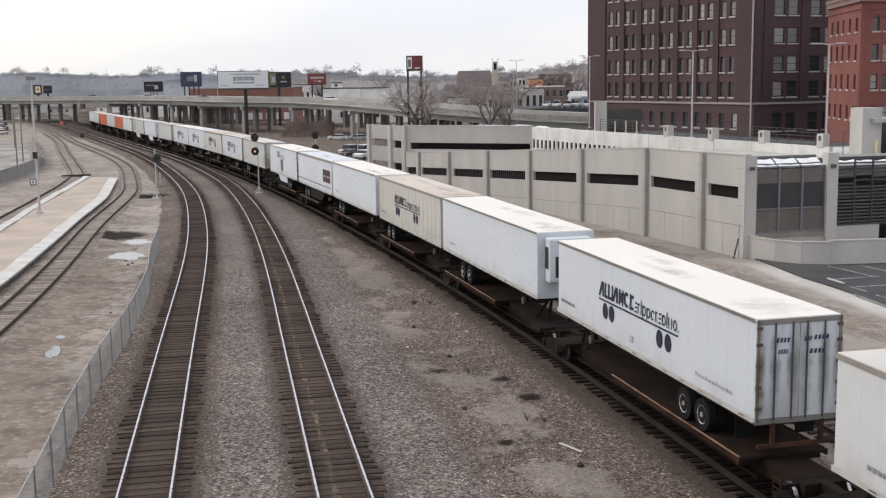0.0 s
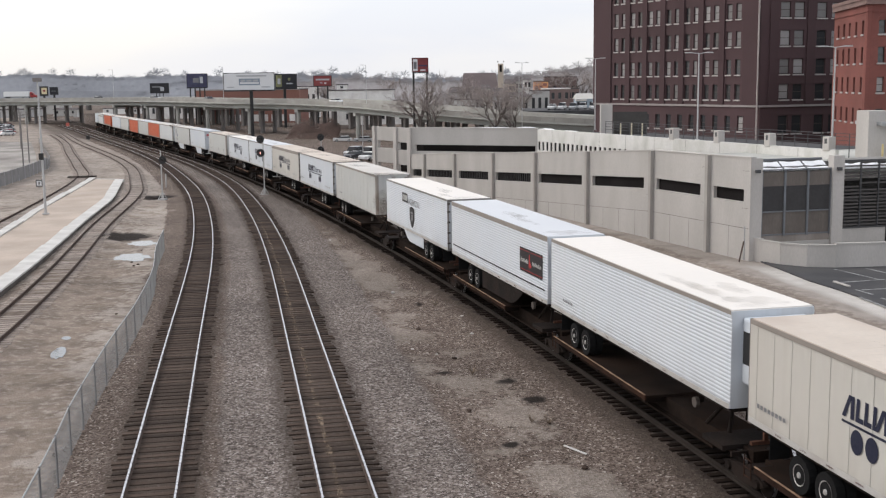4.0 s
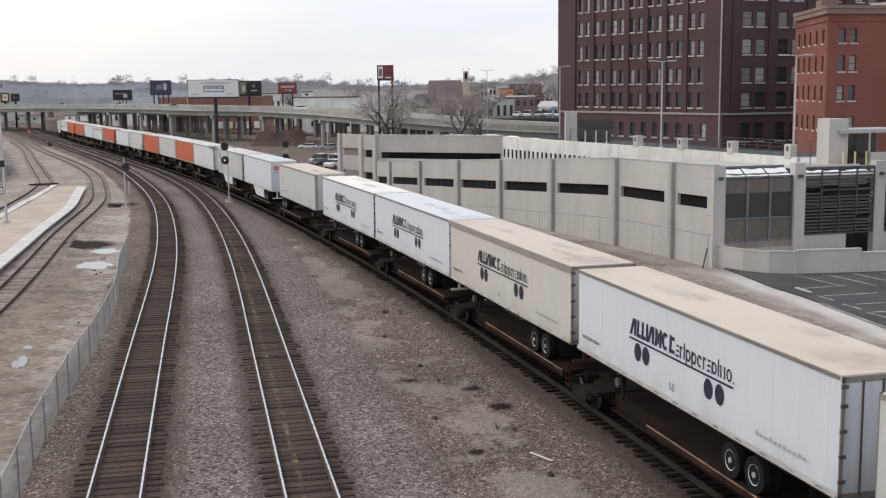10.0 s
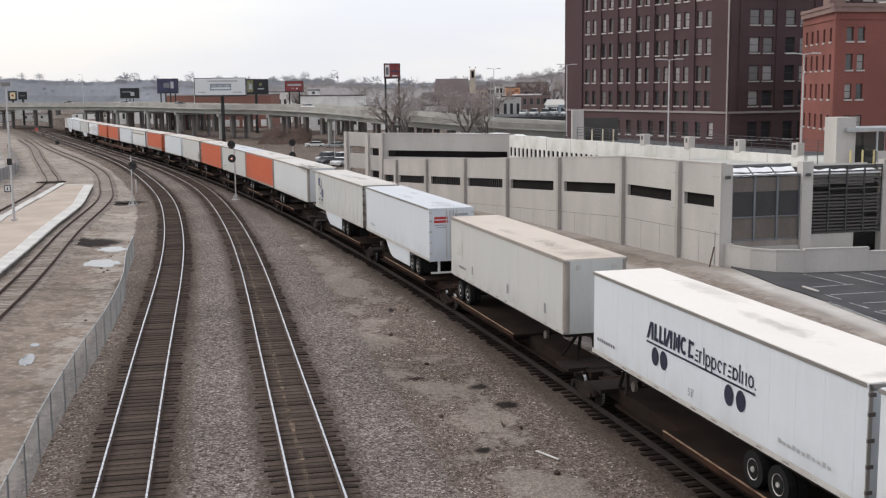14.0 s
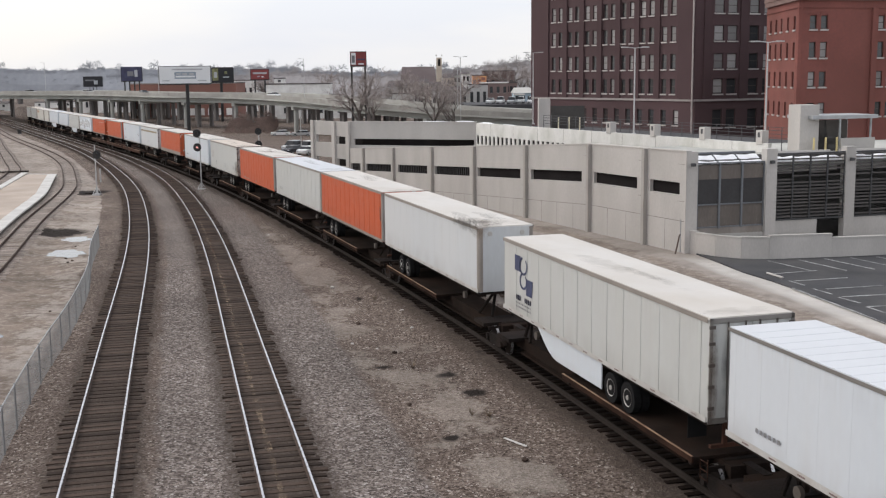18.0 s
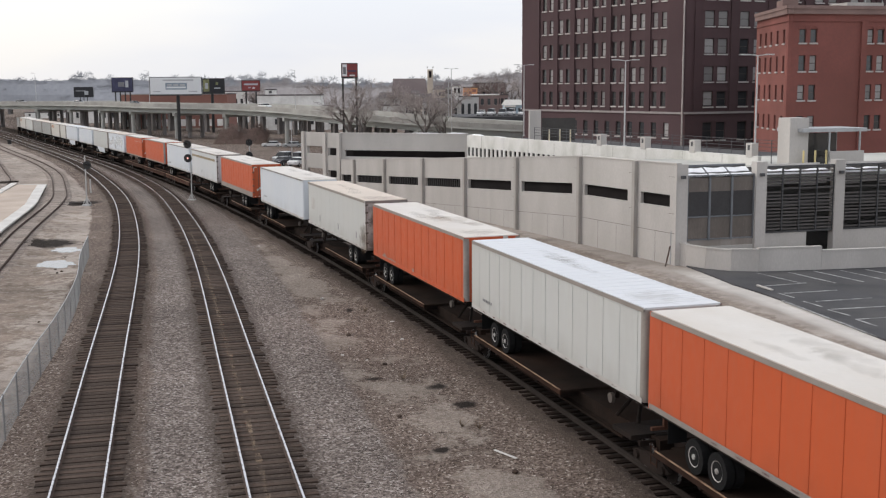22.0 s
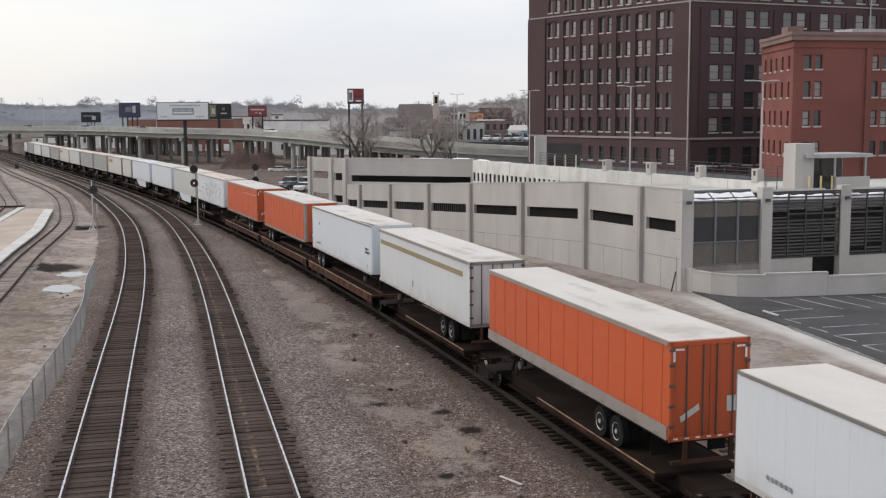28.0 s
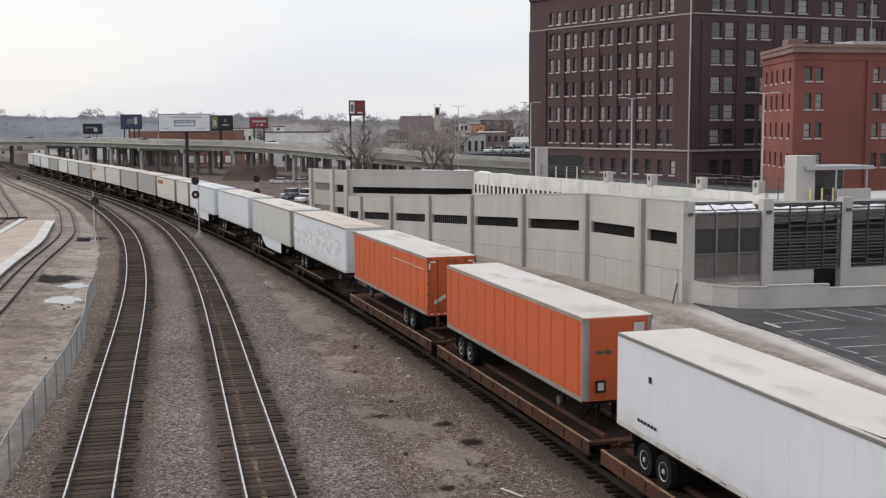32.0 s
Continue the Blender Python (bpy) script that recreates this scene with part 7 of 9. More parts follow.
for s in (2.0, 8.4, 15.2, 22.1, 29.1, 36.3):
    part("brick_pier", new_box(s - 0.7, -0.2, 7.8, s + 0.7, 0.0, 26.4, B2), BRICK_PIER, brown)
part("downpipe", new_rod(B1 @ Vector((0.25, -0.35, 0)), B1 @ Vector((0.25, -0.35, 32)), 0.13, sides=8), mat("pale_downpipe", (0.40, 0.36, 0.34), 0.6), brown, "pale painted downpipe")
part("roof", new_box(0, 0.4, 31.0, 46, 36, 31.4, B2), ASPHALT, brown)
# added near-black block inside, so the windows look in on painted darkness
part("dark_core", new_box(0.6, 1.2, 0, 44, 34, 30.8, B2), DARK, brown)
for s in (33.0, 36.5):
    part("flue_pipe", new_rod(B2 @ Vector((s, -0.4, 18)), B2 @ Vector((s, -0.4, 34)), 0.1, sides=6), GALV, brown)

STONE_BROWN = mat("brown_stone_cornice", (0.215, 0.145, 0.13), 0.85, 0, 0.12, 0.4, 6.0, 0.1)
red = thing("brick_office", "orange-red brick building with narrow arched windows and a stone cornice", "building")
RC = (46.3, 135.0)
R1 = frame_of(RC[0], RC[1], 1.35, 16.0) @ Matrix.Diagonal((1, -1, 1, 1))
R2 = frame_of(RC[0], RC[1], 0.97, 0.18)
rows_r = [(6.2, 7.9), (9.8, 11.6), (13.25, 15.1), (16.6, 18.2)]
brick_face(red, R1, 16.6, -0.5, 19.95, [2.0, 5.2, 8.4, 11.2, 14.2], rows_r, 0.95, BRICK_RED, blinds=lambda r, c: 0.15, rnd=rnd_b, meshes={})
brick_face(red, R2, 40.0, -0.5, 19.95, [1.9, 3.35, 10.9, 12.35, 19.5, 21, 28, 29.5], rows_r, 0.9, BRICK_RED, blinds=lambda r, c: 0.25, rnd=rnd_b, meshes={})
for m, L in ((R1, 16.6), (R2, 40.0)):
    part("cornice", new_box(-0.3, -0.3, 19.95, L, 0.5, 20.55, m), STONE_BROWN, red)
    part("coping", new_box(-0.42, -0.42, 20.55, L, 0.5, 20.95, m), STONE_BROWN, red)
    part("frieze", new_box(-0.1, -0.12, 19.1, L, 0.02, 19.25, m), BRICK_RED, red)
for c in (1.9, 3.35, 10.9, 12.35, 19.5, 21, 28, 29.5):
    bm = bmesh.new()
    for k in range(6):
        a0, a1 = math.pi * k / 6, math.pi * (k + 1) / 6
        v = [(c + r * math.cos(a), 18.15 + r * math.sin(a) * 0.9) for a, r in ((a0, 0.42), (a1, 0.42), (a1, 0.66), (a0, 0.66))]
        f0 = [bm.verts.new(R2 @ Vector((x, -0.06, z))) for x, z in v]
        f1 = [bm.verts.new(R2 @ Vector((x, 0.0, z))) for x, z in v]
        bm.faces.new(f0)
        for i in range(4):
            bm.faces.new((f0[i], f0[(i + 1) % 4], f1[(i + 1) % 4], f1[i]))
    part("brick_arch", bm, BRICK_RED, red)


def skew_prism(c, e1, e2, a0, a1, b0, b1, z0, z1):
    """A block on a slanted plan: a along e1 and b along e2 from the corner c."""
    bm = bmesh.new()
    v = [bm.verts.new((c[0] + e1[0] * a + e2[0] * b, c[1] + e1[1] * a + e2[1] * b, z)) for a, b in ((a0, b0), (a1, b0), (a1, b1), (a0, b1)) for z in (z0, z1)]
    for q in ((0, 2, 3, 1), (2, 4, 5, 3), (4, 6, 7, 5), (6, 0, 1, 7), (1, 3, 5, 7), (0, 6, 4, 2)):
        bm.faces.new([v[i] for i in q])
    return bm


E_LEFT, E_FRONT = (0.084, 0.9965), (0.983, 0.1825)
part("roof", skew_prism(RC, E_LEFT, E_FRONT, 0.6, 16.4, 0.6, 39, 19.8, 20.1), ASPHALT, red)
# another added near-black block, to darken what shows through these windows
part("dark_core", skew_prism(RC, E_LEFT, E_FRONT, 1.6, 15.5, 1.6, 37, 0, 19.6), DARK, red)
for s in (9.6, 16.0, 24.5):
    part("brick_pilaster", new_box(s, -0.28, -0.5, s + 0.75, 0.0, 19.1, R2), BRICK_RED, red)
part("stair_tower", new_box(4.5, 0.3, 20.1, 7.5, 2.2, 21.9, R1), STONE_BROWN, red)
part("roof_tank", new_box(9.5, 3, 20.1, 14.5, 7, 21.6, R2), CONCRETE_PIER, red)
# ------------------------------------------------------------------ road viaduct
VIA = [(-567.0, 465.8, 7.3), (-358.8, 444.4, 7.4), (-224.0, 431.2, 7.45), (-165.6, 419.5, 7.5), (-113.5, 385.7, 7.6), (-89.1, 361.1, 7.6), (-64.4, 322.6, 7.6), (-42.2, 305.5, 7.35),
       (-23.7, 278.0, 7.0), (-8.6, 251.6, 6.3), (9.3, 232.8, 5.2), (27, 222, 4.3), (60, 218, 3.2), (120, 214, 1.5)]


def smooth_path(pts, n):
    """Catmull-Rom points through pts."""
    out = []
    for i in range(len(pts) - 1):
        p = [Vector(pts[max(0, min(len(pts) - 1, i + k))]) for k in (-1, 0, 1, 2)]
        for j in range(n):
            t = j / n
            out.append(0.5 * ((2 * p[1]) + (p[2] - p[0]) * t + (2 * p[0] - 5 * p[1] + 4 * p[2] - p[3]) * t * t + (3 * p[1] - p[0] - 3 * p[2] + p[3]) * t**3))
    out.append(Vector(pts[-1]))
    return out


def headed(pts):
    out = []
    for i, p in enumerate(pts):
        a, b = pts[max(0, i - 1)], pts[min(len(pts) - 1, i + 1)]
        out.append((p.x, p.y, p.z, math.atan2(b.x - a.x, b.y - a.y)))
    return out


viaduct = thing("road_viaduct", "long grey concrete road viaduct on rows of piers above the tracks", "bridge", kind="structure")
vp = headed(smooth_path(VIA, 8))
PARAPET = mat("weathered_parapet", (0.345, 0.335, 0.31), 0.9, 0, 0.12, 0.3, 5.0, 0.1, (0.26, 0.25, 0.23), 0.7, 0.25)
GIRDER = mat("grey_green_girder", (0.40, 0.41, 0.385), 0.85, 0, 0.1, 0.2, 5.0, 0.05, (0.27, 0.275, 0.26), 0.6, 0.15)


def on_viaduct(ratio):
    """Index of the viaduct point that lies in the direction x / y = ratio from the footbridge."""
    return min(range(len(vp)), key=lambda i: abs(vp[i][0] / vp[i][1] - ratio))


bm = bmesh.new()
sweep(bm, vp, [(-6.4, -1.0), (6.4, -1.0), (6.4, -1.35), (5.4, -1.4), (-5.4, -1.4), (-6.4, -1.35)])
part("deck", bm, CONCRETE_OLD, viaduct)
for s in (-5.0, -1.7, 1.7, 5.0):
    bm = bmesh.new()
    sweep(bm, vp, [(s - 0.3, -1.4), (s + 0.3, -1.4), (s + 0.12, -1.5), (s + 0.12, -2.45), (s + 0.3, -2.55), (s - 0.3, -2.55), (s - 0.12, -2.45), (s - 0.12, -1.5)])
    part("girder", bm, GIRDER, viaduct)
for s in (-6.2, 6.2):
    bm = bmesh.new()
    sweep(bm, vp, [(s - 0.2, -1.0), (s + 0.2, -1.0), (s + 0.14, 0.0), (s - 0.14, 0.0)])
    part("parapet", bm, PARAPET, viaduct)
bm = bmesh.new()
for i in range(len(vp) - 1):
    (x0, y0, z0, h0), (x1, y1, z1, h1) = vp[i], vp[i + 1]
    n = max(1, int(math.hypot(x1 - x0, y1 - y0) / 2.6))
    for k in range(n):
        t = k / n
        x, y, z = x0 + (x1 - x0) * t, y0 + (y1 - y0) * t, z0 + (z1 - z0) * t
        box(bm, 6.36, -0.16, -0.9, 6.41, 0.16, -0.1, Matrix.Translation((x, y, z)) @ Matrix.Rotation(-h0, 4, "Z"))
part("parapet_posts", bm, PARAPET, viaduct)
# bents of three columns under a cap; the near column pale, the others darkened in base colour for the deck's shade
for ratio in (-0.52, -0.47, -0.42, -0.385, -0.3634, -0.3031, -0.2745, -0.2459, -0.2184, -0.1834, -0.1394, -0.0836, -0.03, 0.03, 0.1):
    k = next(i for i in range(len(vp) - 1) if vp[i + 1][0] / vp[i + 1][1] > ratio)
    (x0, y0, z0, h0), (x1, y1, z1, h1) = vp[k], vp[k + 1]
    t = (ratio * y0 - x0) / ((x1 - x0) - ratio * (y1 - y0))
    x, y, z = x0 + (x1 - x0) * t, y0 + (y1 - y0) * t, z0 + (z1 - z0) * t
    if min(abs(x - L.at(y)[0]) for L in (MAIN_A, MAIN_B, TRAIN_C)) < 3.2:
        continue
    m = Matrix.Translation((x, y, 0)) @ Matrix.Rotation(-h0, 4, "Z")
    bent = part("pier_cap", new_box(-5.6, -0.6, z - 3.3, 5.6, 0.6, z - 2.55, m), CONCRETE_OLD, viaduct)
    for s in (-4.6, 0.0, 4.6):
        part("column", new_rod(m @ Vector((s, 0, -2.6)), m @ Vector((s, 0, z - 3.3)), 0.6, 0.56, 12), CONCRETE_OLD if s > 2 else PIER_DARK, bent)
# a second, darker carriageway behind on its own columns
v2 = headed(smooth_path([(-571.2, 505.9, 7.0), (-274.0, 465.8, 7.1), (-145.2, 432.0, 7.2), (-72.0, 374.4, 6.9), (-32.8, 341.6, 6.5), (-9.0, 305.1, 5.0), (13.0, 278.6, 3.9), (61.2, 255.0, 2.0)], 8))
back = thing("road_viaduct", "second viaduct carriageway behind on dark columns", "bridge", kind="structure")
bm = bmesh.new()
sweep(bm, v2, [(-6.2, -1.0), (-6.0, 0.0), (-5.8, -1.0), (5.8, -1.0), (6.0, 0.0), (6.2, -1.0), (6.2, -2.4), (-6.2, -2.4)])
part("deck", bm, CONCRETE_OLD, back)
dist, nxt = 0.0, 9.0
for i in range(len(v2) - 1):
    (x0, y0, z0, h0), (x1, y1, z1, h1) = v2[i], v2[i + 1]
    d = math.hypot(x1 - x0, y1 - y0)
    while nxt < dist + d:
        t = (nxt - dist) / d
        x, y, z = x0 + (x1 - x0) * t, y0 + (y1 - y0) * t, z0 + (z1 - z0) * t
        nxt += 8.5
        if min(abs(x - L.at(y)[0]) for L in (MAIN_A, MAIN_B, TRAIN_C)) < 3.2:
            continue
        m = Matrix.Translation((x, y, 0)) @ Matrix.Rotation(-h0, 4, "Z")
        for s in (-4.0, 4.0):
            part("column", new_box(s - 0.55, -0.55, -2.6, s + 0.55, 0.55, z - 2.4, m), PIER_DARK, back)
    dist += d


# ------------------------------------------------------------------ billboards
def billboard(x, y, w, h, zb, face, label, turn=0.0, posts=(0.0,), marks=(), ground=-1.6):
    o = thing("billboard", label, "billboard", "billboards", m=Matrix.Translation((x, y, 0)) @ Matrix.Rotation(turn, 4, "Z"))
    part("frame", new_box(-w / 2 - 0.15, 0.0, zb - 0.25, w / 2 + 0.15, 0.45, zb + h + 0.15), BLACK_PAINT, o)
    f = part("panel", new_box(-w / 2, -0.06, zb, w / 2, 0.0, zb + h), face, o)
    for i, (a, b, c, d, m) in enumerate(marks):
        part("graphic", new_box(-w / 2 + a * w, -0.075 - 0.012 * i, zb + b * h, -w / 2 + c * w, -0.062, zb + d * h), m, f)
    for p in posts:
        part("post", new_rod((p, 0.25, ground), (p, 0.25, zb), 0.42 if len(posts) == 1 else 0.22, sides=10), BLACK_PAINT, o)
    part("catwalk", new_box(-w / 2, -0.9, zb - 0.35, w / 2, -0.1, zb - 0.28), ALU, o)
    return o


POSTER_WHITE = mat("white_poster", (0.72, 0.73, 0.74), 0.6, 0, 0.03, 0.5, 5.0, 0.0)
POSTER_NAVY = mat("dark_blue_poster", (0.045, 0.045, 0.09), 0.6, 0, 0.25, 0.6, 3.0, 0.0)
POSTER_BLACK = mat("black_poster", (0.02, 0.02, 0.024), 0.6, 0, 0.2, 0.6, 3.0, 0.0)
POSTER_RED = mat("red_poster", (0.23, 0.05, 0.05), 0.6, 0, 0.2, 0.4, 3.0, 0.0)
POSTER_OLIVE = mat("olive_graphic", (0.20, 0.20, 0.10), 0.6, 0, 0.4, 0.8, 3.0, 0.0)
GREYPALE = mat("pale_grey_graphic", (0.42, 0.43, 0.45), 0.6, 0, 0.1, 0.8, 3.0, 0.0)
BUS_BLUE = mat("pale_blue_graphic", (0.24, 0.29, 0.34), 0.6, 0, 0.1, 0.8, 3.0, 0.0)
MIDGREY = mat("mid_grey_graphic", (0.17, 0.17, 0.18), 0.6, 0, 0.1, 0.8, 3.0, 0.0)
billboard(-52.4, 270.0, 11.9, 3.9, 10.3, POSTER_WHITE, "large white billboard with a pale bus picture on one black post",
          posts=(0.4,), marks=[(0.30, 0.28, 0.72, 0.68, BUS_BLUE), (0.32, 0.36, 0.70, 0.46, POSTER_WHITE), (0.33, 0.50, 0.42, 0.62, GREYPALE), (0.45, 0.50, 0.55, 0.62, GREYPALE), (0.58, 0.50, 0.68, 0.62, GREYPALE), (0.25, 0.80, 0.85, 0.88, GREYPALE), (0.06, 0.14, 0.2, 0.2, GREYPALE), (0.75, 0.14, 0.92, 0.2, GREYPALE)])
billboard(-55.7, 345.0, 6.3, 4.2, 10.26, POSTER_BLACK, "black billboard with an olive and white graphic", posts=(-0.5,), marks=[(0.02, 0.1, 0.3, 0.95, POSTER_OLIVE), (0.1, 0.3, 0.24, 0.7, GREYPALE), (0.52, 0.3, 0.82, 0.38, GREYPALE), (0.6, 0.55, 0.72, 0.75, POSTER_OLIVE)])
billboard(-44.6, 345, 5.3, 2.9, 10.9, POSTER_RED, "red billboard with pale lettering bars", posts=(-1.5, 1.5), marks=[(0.12, 0.55, 0.9, 0.72, GREYPALE), (0.35, 0.25, 0.5, 0.34, GREYPALE), (0.6, 0.2, 0.72, 0.32, POSTER_WHITE)])
billboard(-10.3, 238, 3.1, 2.7, 13.8, POSTER_RED, "red billboard on tall thin posts above bare trees", turn=0.15, posts=(-1.4, 1.4), marks=[(0.02, 0.05, 0.32, 0.95, POSTER_WHITE), (0.06, 0.2, 0.26, 0.75, MIDGREY), (0.5, 0.06, 0.85, 0.16, POSTER_WHITE), (0.4, 0.4, 0.95, 0.5, POSTER_NAVY)])
billboard(-91.2, 380, 6.7, 4.4, 10.8, POSTER_NAVY, "dark blue billboard on a lattice of posts", posts=(-2.4, -0.8, 0.8, 2.4), marks=[(0.3, 0.35, 0.6, 0.7, MIDGREY), (0.65, 0.3, 0.8, 0.8, GREYPALE)])
billboard(-183.8, 672, 11.0, 5.5, 7.2, POSTER_BLACK, "black billboard with a pale slanted graphic", posts=(-2, 0, 2), marks=[(0.1, 0.55, 0.6, 0.7, MIDGREY), (0.55, 0.2, 0.75, 0.6, GREYPALE)])
billboard(-167.5, 445, 3.0, 3.3, 8.3, POSTER_BLACK, "dark billboard with a round cream emblem by the viaduct", posts=(0.0,), marks=[(0.2, 0.12, 0.9, 0.88, mat("cream_poster", (0.62, 0.52, 0.33), 0.6)), (0.4, 0.42, 0.7, 0.62, POSTER_RED)])
billboard(-163.9, 446, 3.0, 2.6, 8.7, POSTER_BLACK, "dark billboard by the viaduct", posts=(0.0,), marks=[(0.2, 0.4, 0.8, 0.5, MIDGREY)])

# ------------------------------------------------------------------ trees and wooded hills
BARK = mat("grey_brown_bark", (0.15, 0.13, 0.12), 0.95, 0, 0.2, 2.0, 20.0, 0.3)
TWIG = mat("bare_twigs", (0.29, 0.25, 0.235), 0.95, 0, 0.15, 1.0, 9.0, 0.0, island=0.3)
# both woods colours are lightened, with the distance haze mixed into them
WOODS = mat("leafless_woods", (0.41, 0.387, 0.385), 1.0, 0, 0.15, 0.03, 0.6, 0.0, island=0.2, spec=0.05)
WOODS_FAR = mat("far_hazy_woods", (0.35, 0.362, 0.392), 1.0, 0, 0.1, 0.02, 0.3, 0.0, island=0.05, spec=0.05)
BUSH = mat("dry_brush", (0.24, 0.175, 0.15), 1.0, 0, 0.25, 0.5, 6.0, 0.0, island=0.35)


def bare_tree(x, y, z, h, seed, spread=0.55, name="bare_tree", label="leafless tree with a fine spreading crown of twigs"):
    rnd = random.Random(seed)
    o = thing(name, label, "tree", "bare trees", m=Matrix.Translation((x, y, z)))
    tr, tw = bmesh.new(), bmesh.new()

    def grow(p, d, length, r, level):
        q = p + d * length
        if level < 3:
            rod(tr, p, q, r, r * 0.66, 6 if level < 2 else 4, caps=False)
        else:
            rod(tw, p, q, r, r * 0.5, 3, caps=False)
        if level >= 6:
            return
        for k in range((4, 4, 3, 3, 3, 3)[level]):
            a = rnd.uniform(0, 2 * math.pi)
            u = d.orthogonal().normalized()
            v = d.cross(u)
            e = (d * rnd.uniform(0.55, 0.95) + (u * math.cos(a) + v * math.sin(a)) * rnd.uniform(0.35, 0.85) * spread * 1.5 + Vector((0, 0, 0.12))).normalized()
            grow(p + (q - p) * rnd.uniform(0.55, 1.0), e, length * rnd.uniform(0.55, 0.82), max(r * 0.56, 0.008), level + 1)

    grow(Vector((0, 0, 0)), Vector((rnd.uniform(-0.08, 0.08), rnd.uniform(-0.08, 0.08), 1)).normalized(), 3.0, 0.22, 0)
    k = h / max(q.co.z for q in tw.verts)
    for q in (*tr.verts, *tw.verts):
        q.co *= k
    part("trunk", tr, BARK, o)
    part("crown", tw, TWIG, o)
    return o


bare_tree(-9.9, 232, -1.5, 15.6, 3)
bare_tree(-7.1, 226, -1.5, 12.4, 12)
bare_tree(5.2, 219, -1.5, 13.2, 8)
bare_tree(9.0, 221, -1.5, 11.2, 21)
for tx, ty, th, ts in ((-2, 405, 13, 41), (4, 416, 12, 42), (10, 402, 11.5, 43), (16, 418, 13.5, 44), (38, 432, 19, 45), (44, 438, 18, 46), (33, 446, 18.5, 47)):
    bare_tree(tx, ty, -1.8, th, ts, 0.6)
bare_tree(-33, 420, -1.9, 18, 15, 0.6)
bare_tree(-52, 430, -1.9, 16, 31, 0.6)
for tx, ty, th, ts in ((-4.5, 318, 10, 41), (1.5, 300, 9, 42), (6.5, 330, 11, 43), (12.5, 318, 9.5, 44), (17.5, 372, 13, 45), (-1.5, 405, 15, 46)):
    bare_tree(tx, ty, -1.6, th + 1.6, ts, 0.6)


def woods(name, x0, x1, y, base, top, n, size, material, label, seed, bank=True):
    """A wooded rise: a rough bank with a ragged crest of many small twig clumps."""
    rnd = random.Random(seed)
    bm = bmesh.new()
    k = 60 if bank else -1
    prev = None
    for i in range(k + 1):
        x = x0 + (x1 - x0) * i / k
        t = top(x)
        row = [bm.verts.new((x, y + dy, base + (t - base) * f)) for dy, f in ((-9, 0.0), (-5, 0.5), (0, 0.87), (50, 0.88))]
        if prev:
            for j in range(3):
                bm.faces.new((prev[j], row[j], row[j + 1], prev[j + 1]))
        prev = row
    for i in range(n):
        x = rnd.uniform(x0, x1)
        t = top(x)
        # most trees stand along the crest, the others break up the slope before it
        f = rnd.uniform(0.9, 1.0) if rnd.random() < (0.85 if bank else 0.1) else rnd.random() ** 0.6
        dy = -14 + 15 * f
        z = base + (t - base) * (0.02 + 0.90 * f) - 0.45 * size
        s = size * rnd.uniform(0.4, 0.7) * (1.9 if rnd.random() < 0.05 else 1.0)
        c = Vector((x, y + dy, z))
        # a bare domed crown: a stem and a haze of fine twig tufts, thinner towards its rim
        bm.faces.new([bm.verts.new(c + Vector(q)) for q in ((-0.03 * s, 0, 0), (0.03 * s, 0, 0), (0.01 * s, 0, 0.5 * s), (-0.01 * s, 0, 0.5 * s))])
        for j in range(48):
            # twigs spread outwards from points all through the crown
            a, r = rnd.uniform(-0.3, math.pi + 0.3), 0.3 * s * rnd.random()
            o = Vector((r * math.cos(a), rnd.uniform(-1, 1), 0.5 * s + 0.8 * r * math.sin(a)))
            b = a + rnd.gauss(0, 0.35)
            d = Vector((math.cos(b), 0, math.sin(b))) * s * rnd.uniform(0.10, 0.22)
            e = Vector((-d.z, 0, d.x)) * rnd.uniform(0.05, 0.11)
            bm.faces.new([bm.verts.new(c + o + q) for q in (-e, e, d)])
    return tagged(part(name, bm, material), label, "woods", kind="stuff")


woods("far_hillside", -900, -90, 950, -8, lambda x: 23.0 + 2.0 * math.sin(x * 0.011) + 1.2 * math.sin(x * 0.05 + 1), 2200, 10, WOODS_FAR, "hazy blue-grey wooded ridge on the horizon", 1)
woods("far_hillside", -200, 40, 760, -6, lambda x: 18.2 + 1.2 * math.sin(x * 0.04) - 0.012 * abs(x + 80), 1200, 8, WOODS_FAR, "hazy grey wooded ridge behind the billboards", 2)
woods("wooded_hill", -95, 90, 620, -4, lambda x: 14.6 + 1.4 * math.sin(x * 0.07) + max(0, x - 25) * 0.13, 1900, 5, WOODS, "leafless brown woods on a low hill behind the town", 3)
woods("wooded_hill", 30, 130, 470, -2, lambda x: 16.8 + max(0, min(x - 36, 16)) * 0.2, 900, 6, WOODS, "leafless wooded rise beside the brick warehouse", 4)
woods("dry_brush", -45, -33, 288, -2.0, lambda x: 1.4 + 0.8 * math.sin(x), 700, 2.6, BUSH, "reddish dry brush under the viaduct", 5, False)

# ------------------------------------------------------------------ far buildings
RED_FAR = mat("far_red_brick", (0.25, 0.12, 0.095), 0.9, 0, 0.12, 0.08, 2.0, 0.0, (0.20, 0.10, 0.085), 0.5, 0.05)
WHITE_FAR = mat("far_white_wall", (0.52, 0.51, 0.48), 0.9, 0, 0.12, 0.08, 2.0, 0.0, (0.36, 0.345, 0.33), 0.6, 0.1)
GREY_FAR = mat("far_grey_wall", (0.44, 0.43, 0.42), 0.9, 0, 0.12, 0.08, 2.0, 0.0)
ROOF_FAR = mat("far_dark_roof", (0.10, 0.085, 0.085), 0.9, 0, 0.12, 0.08, 2.0, 0.0)
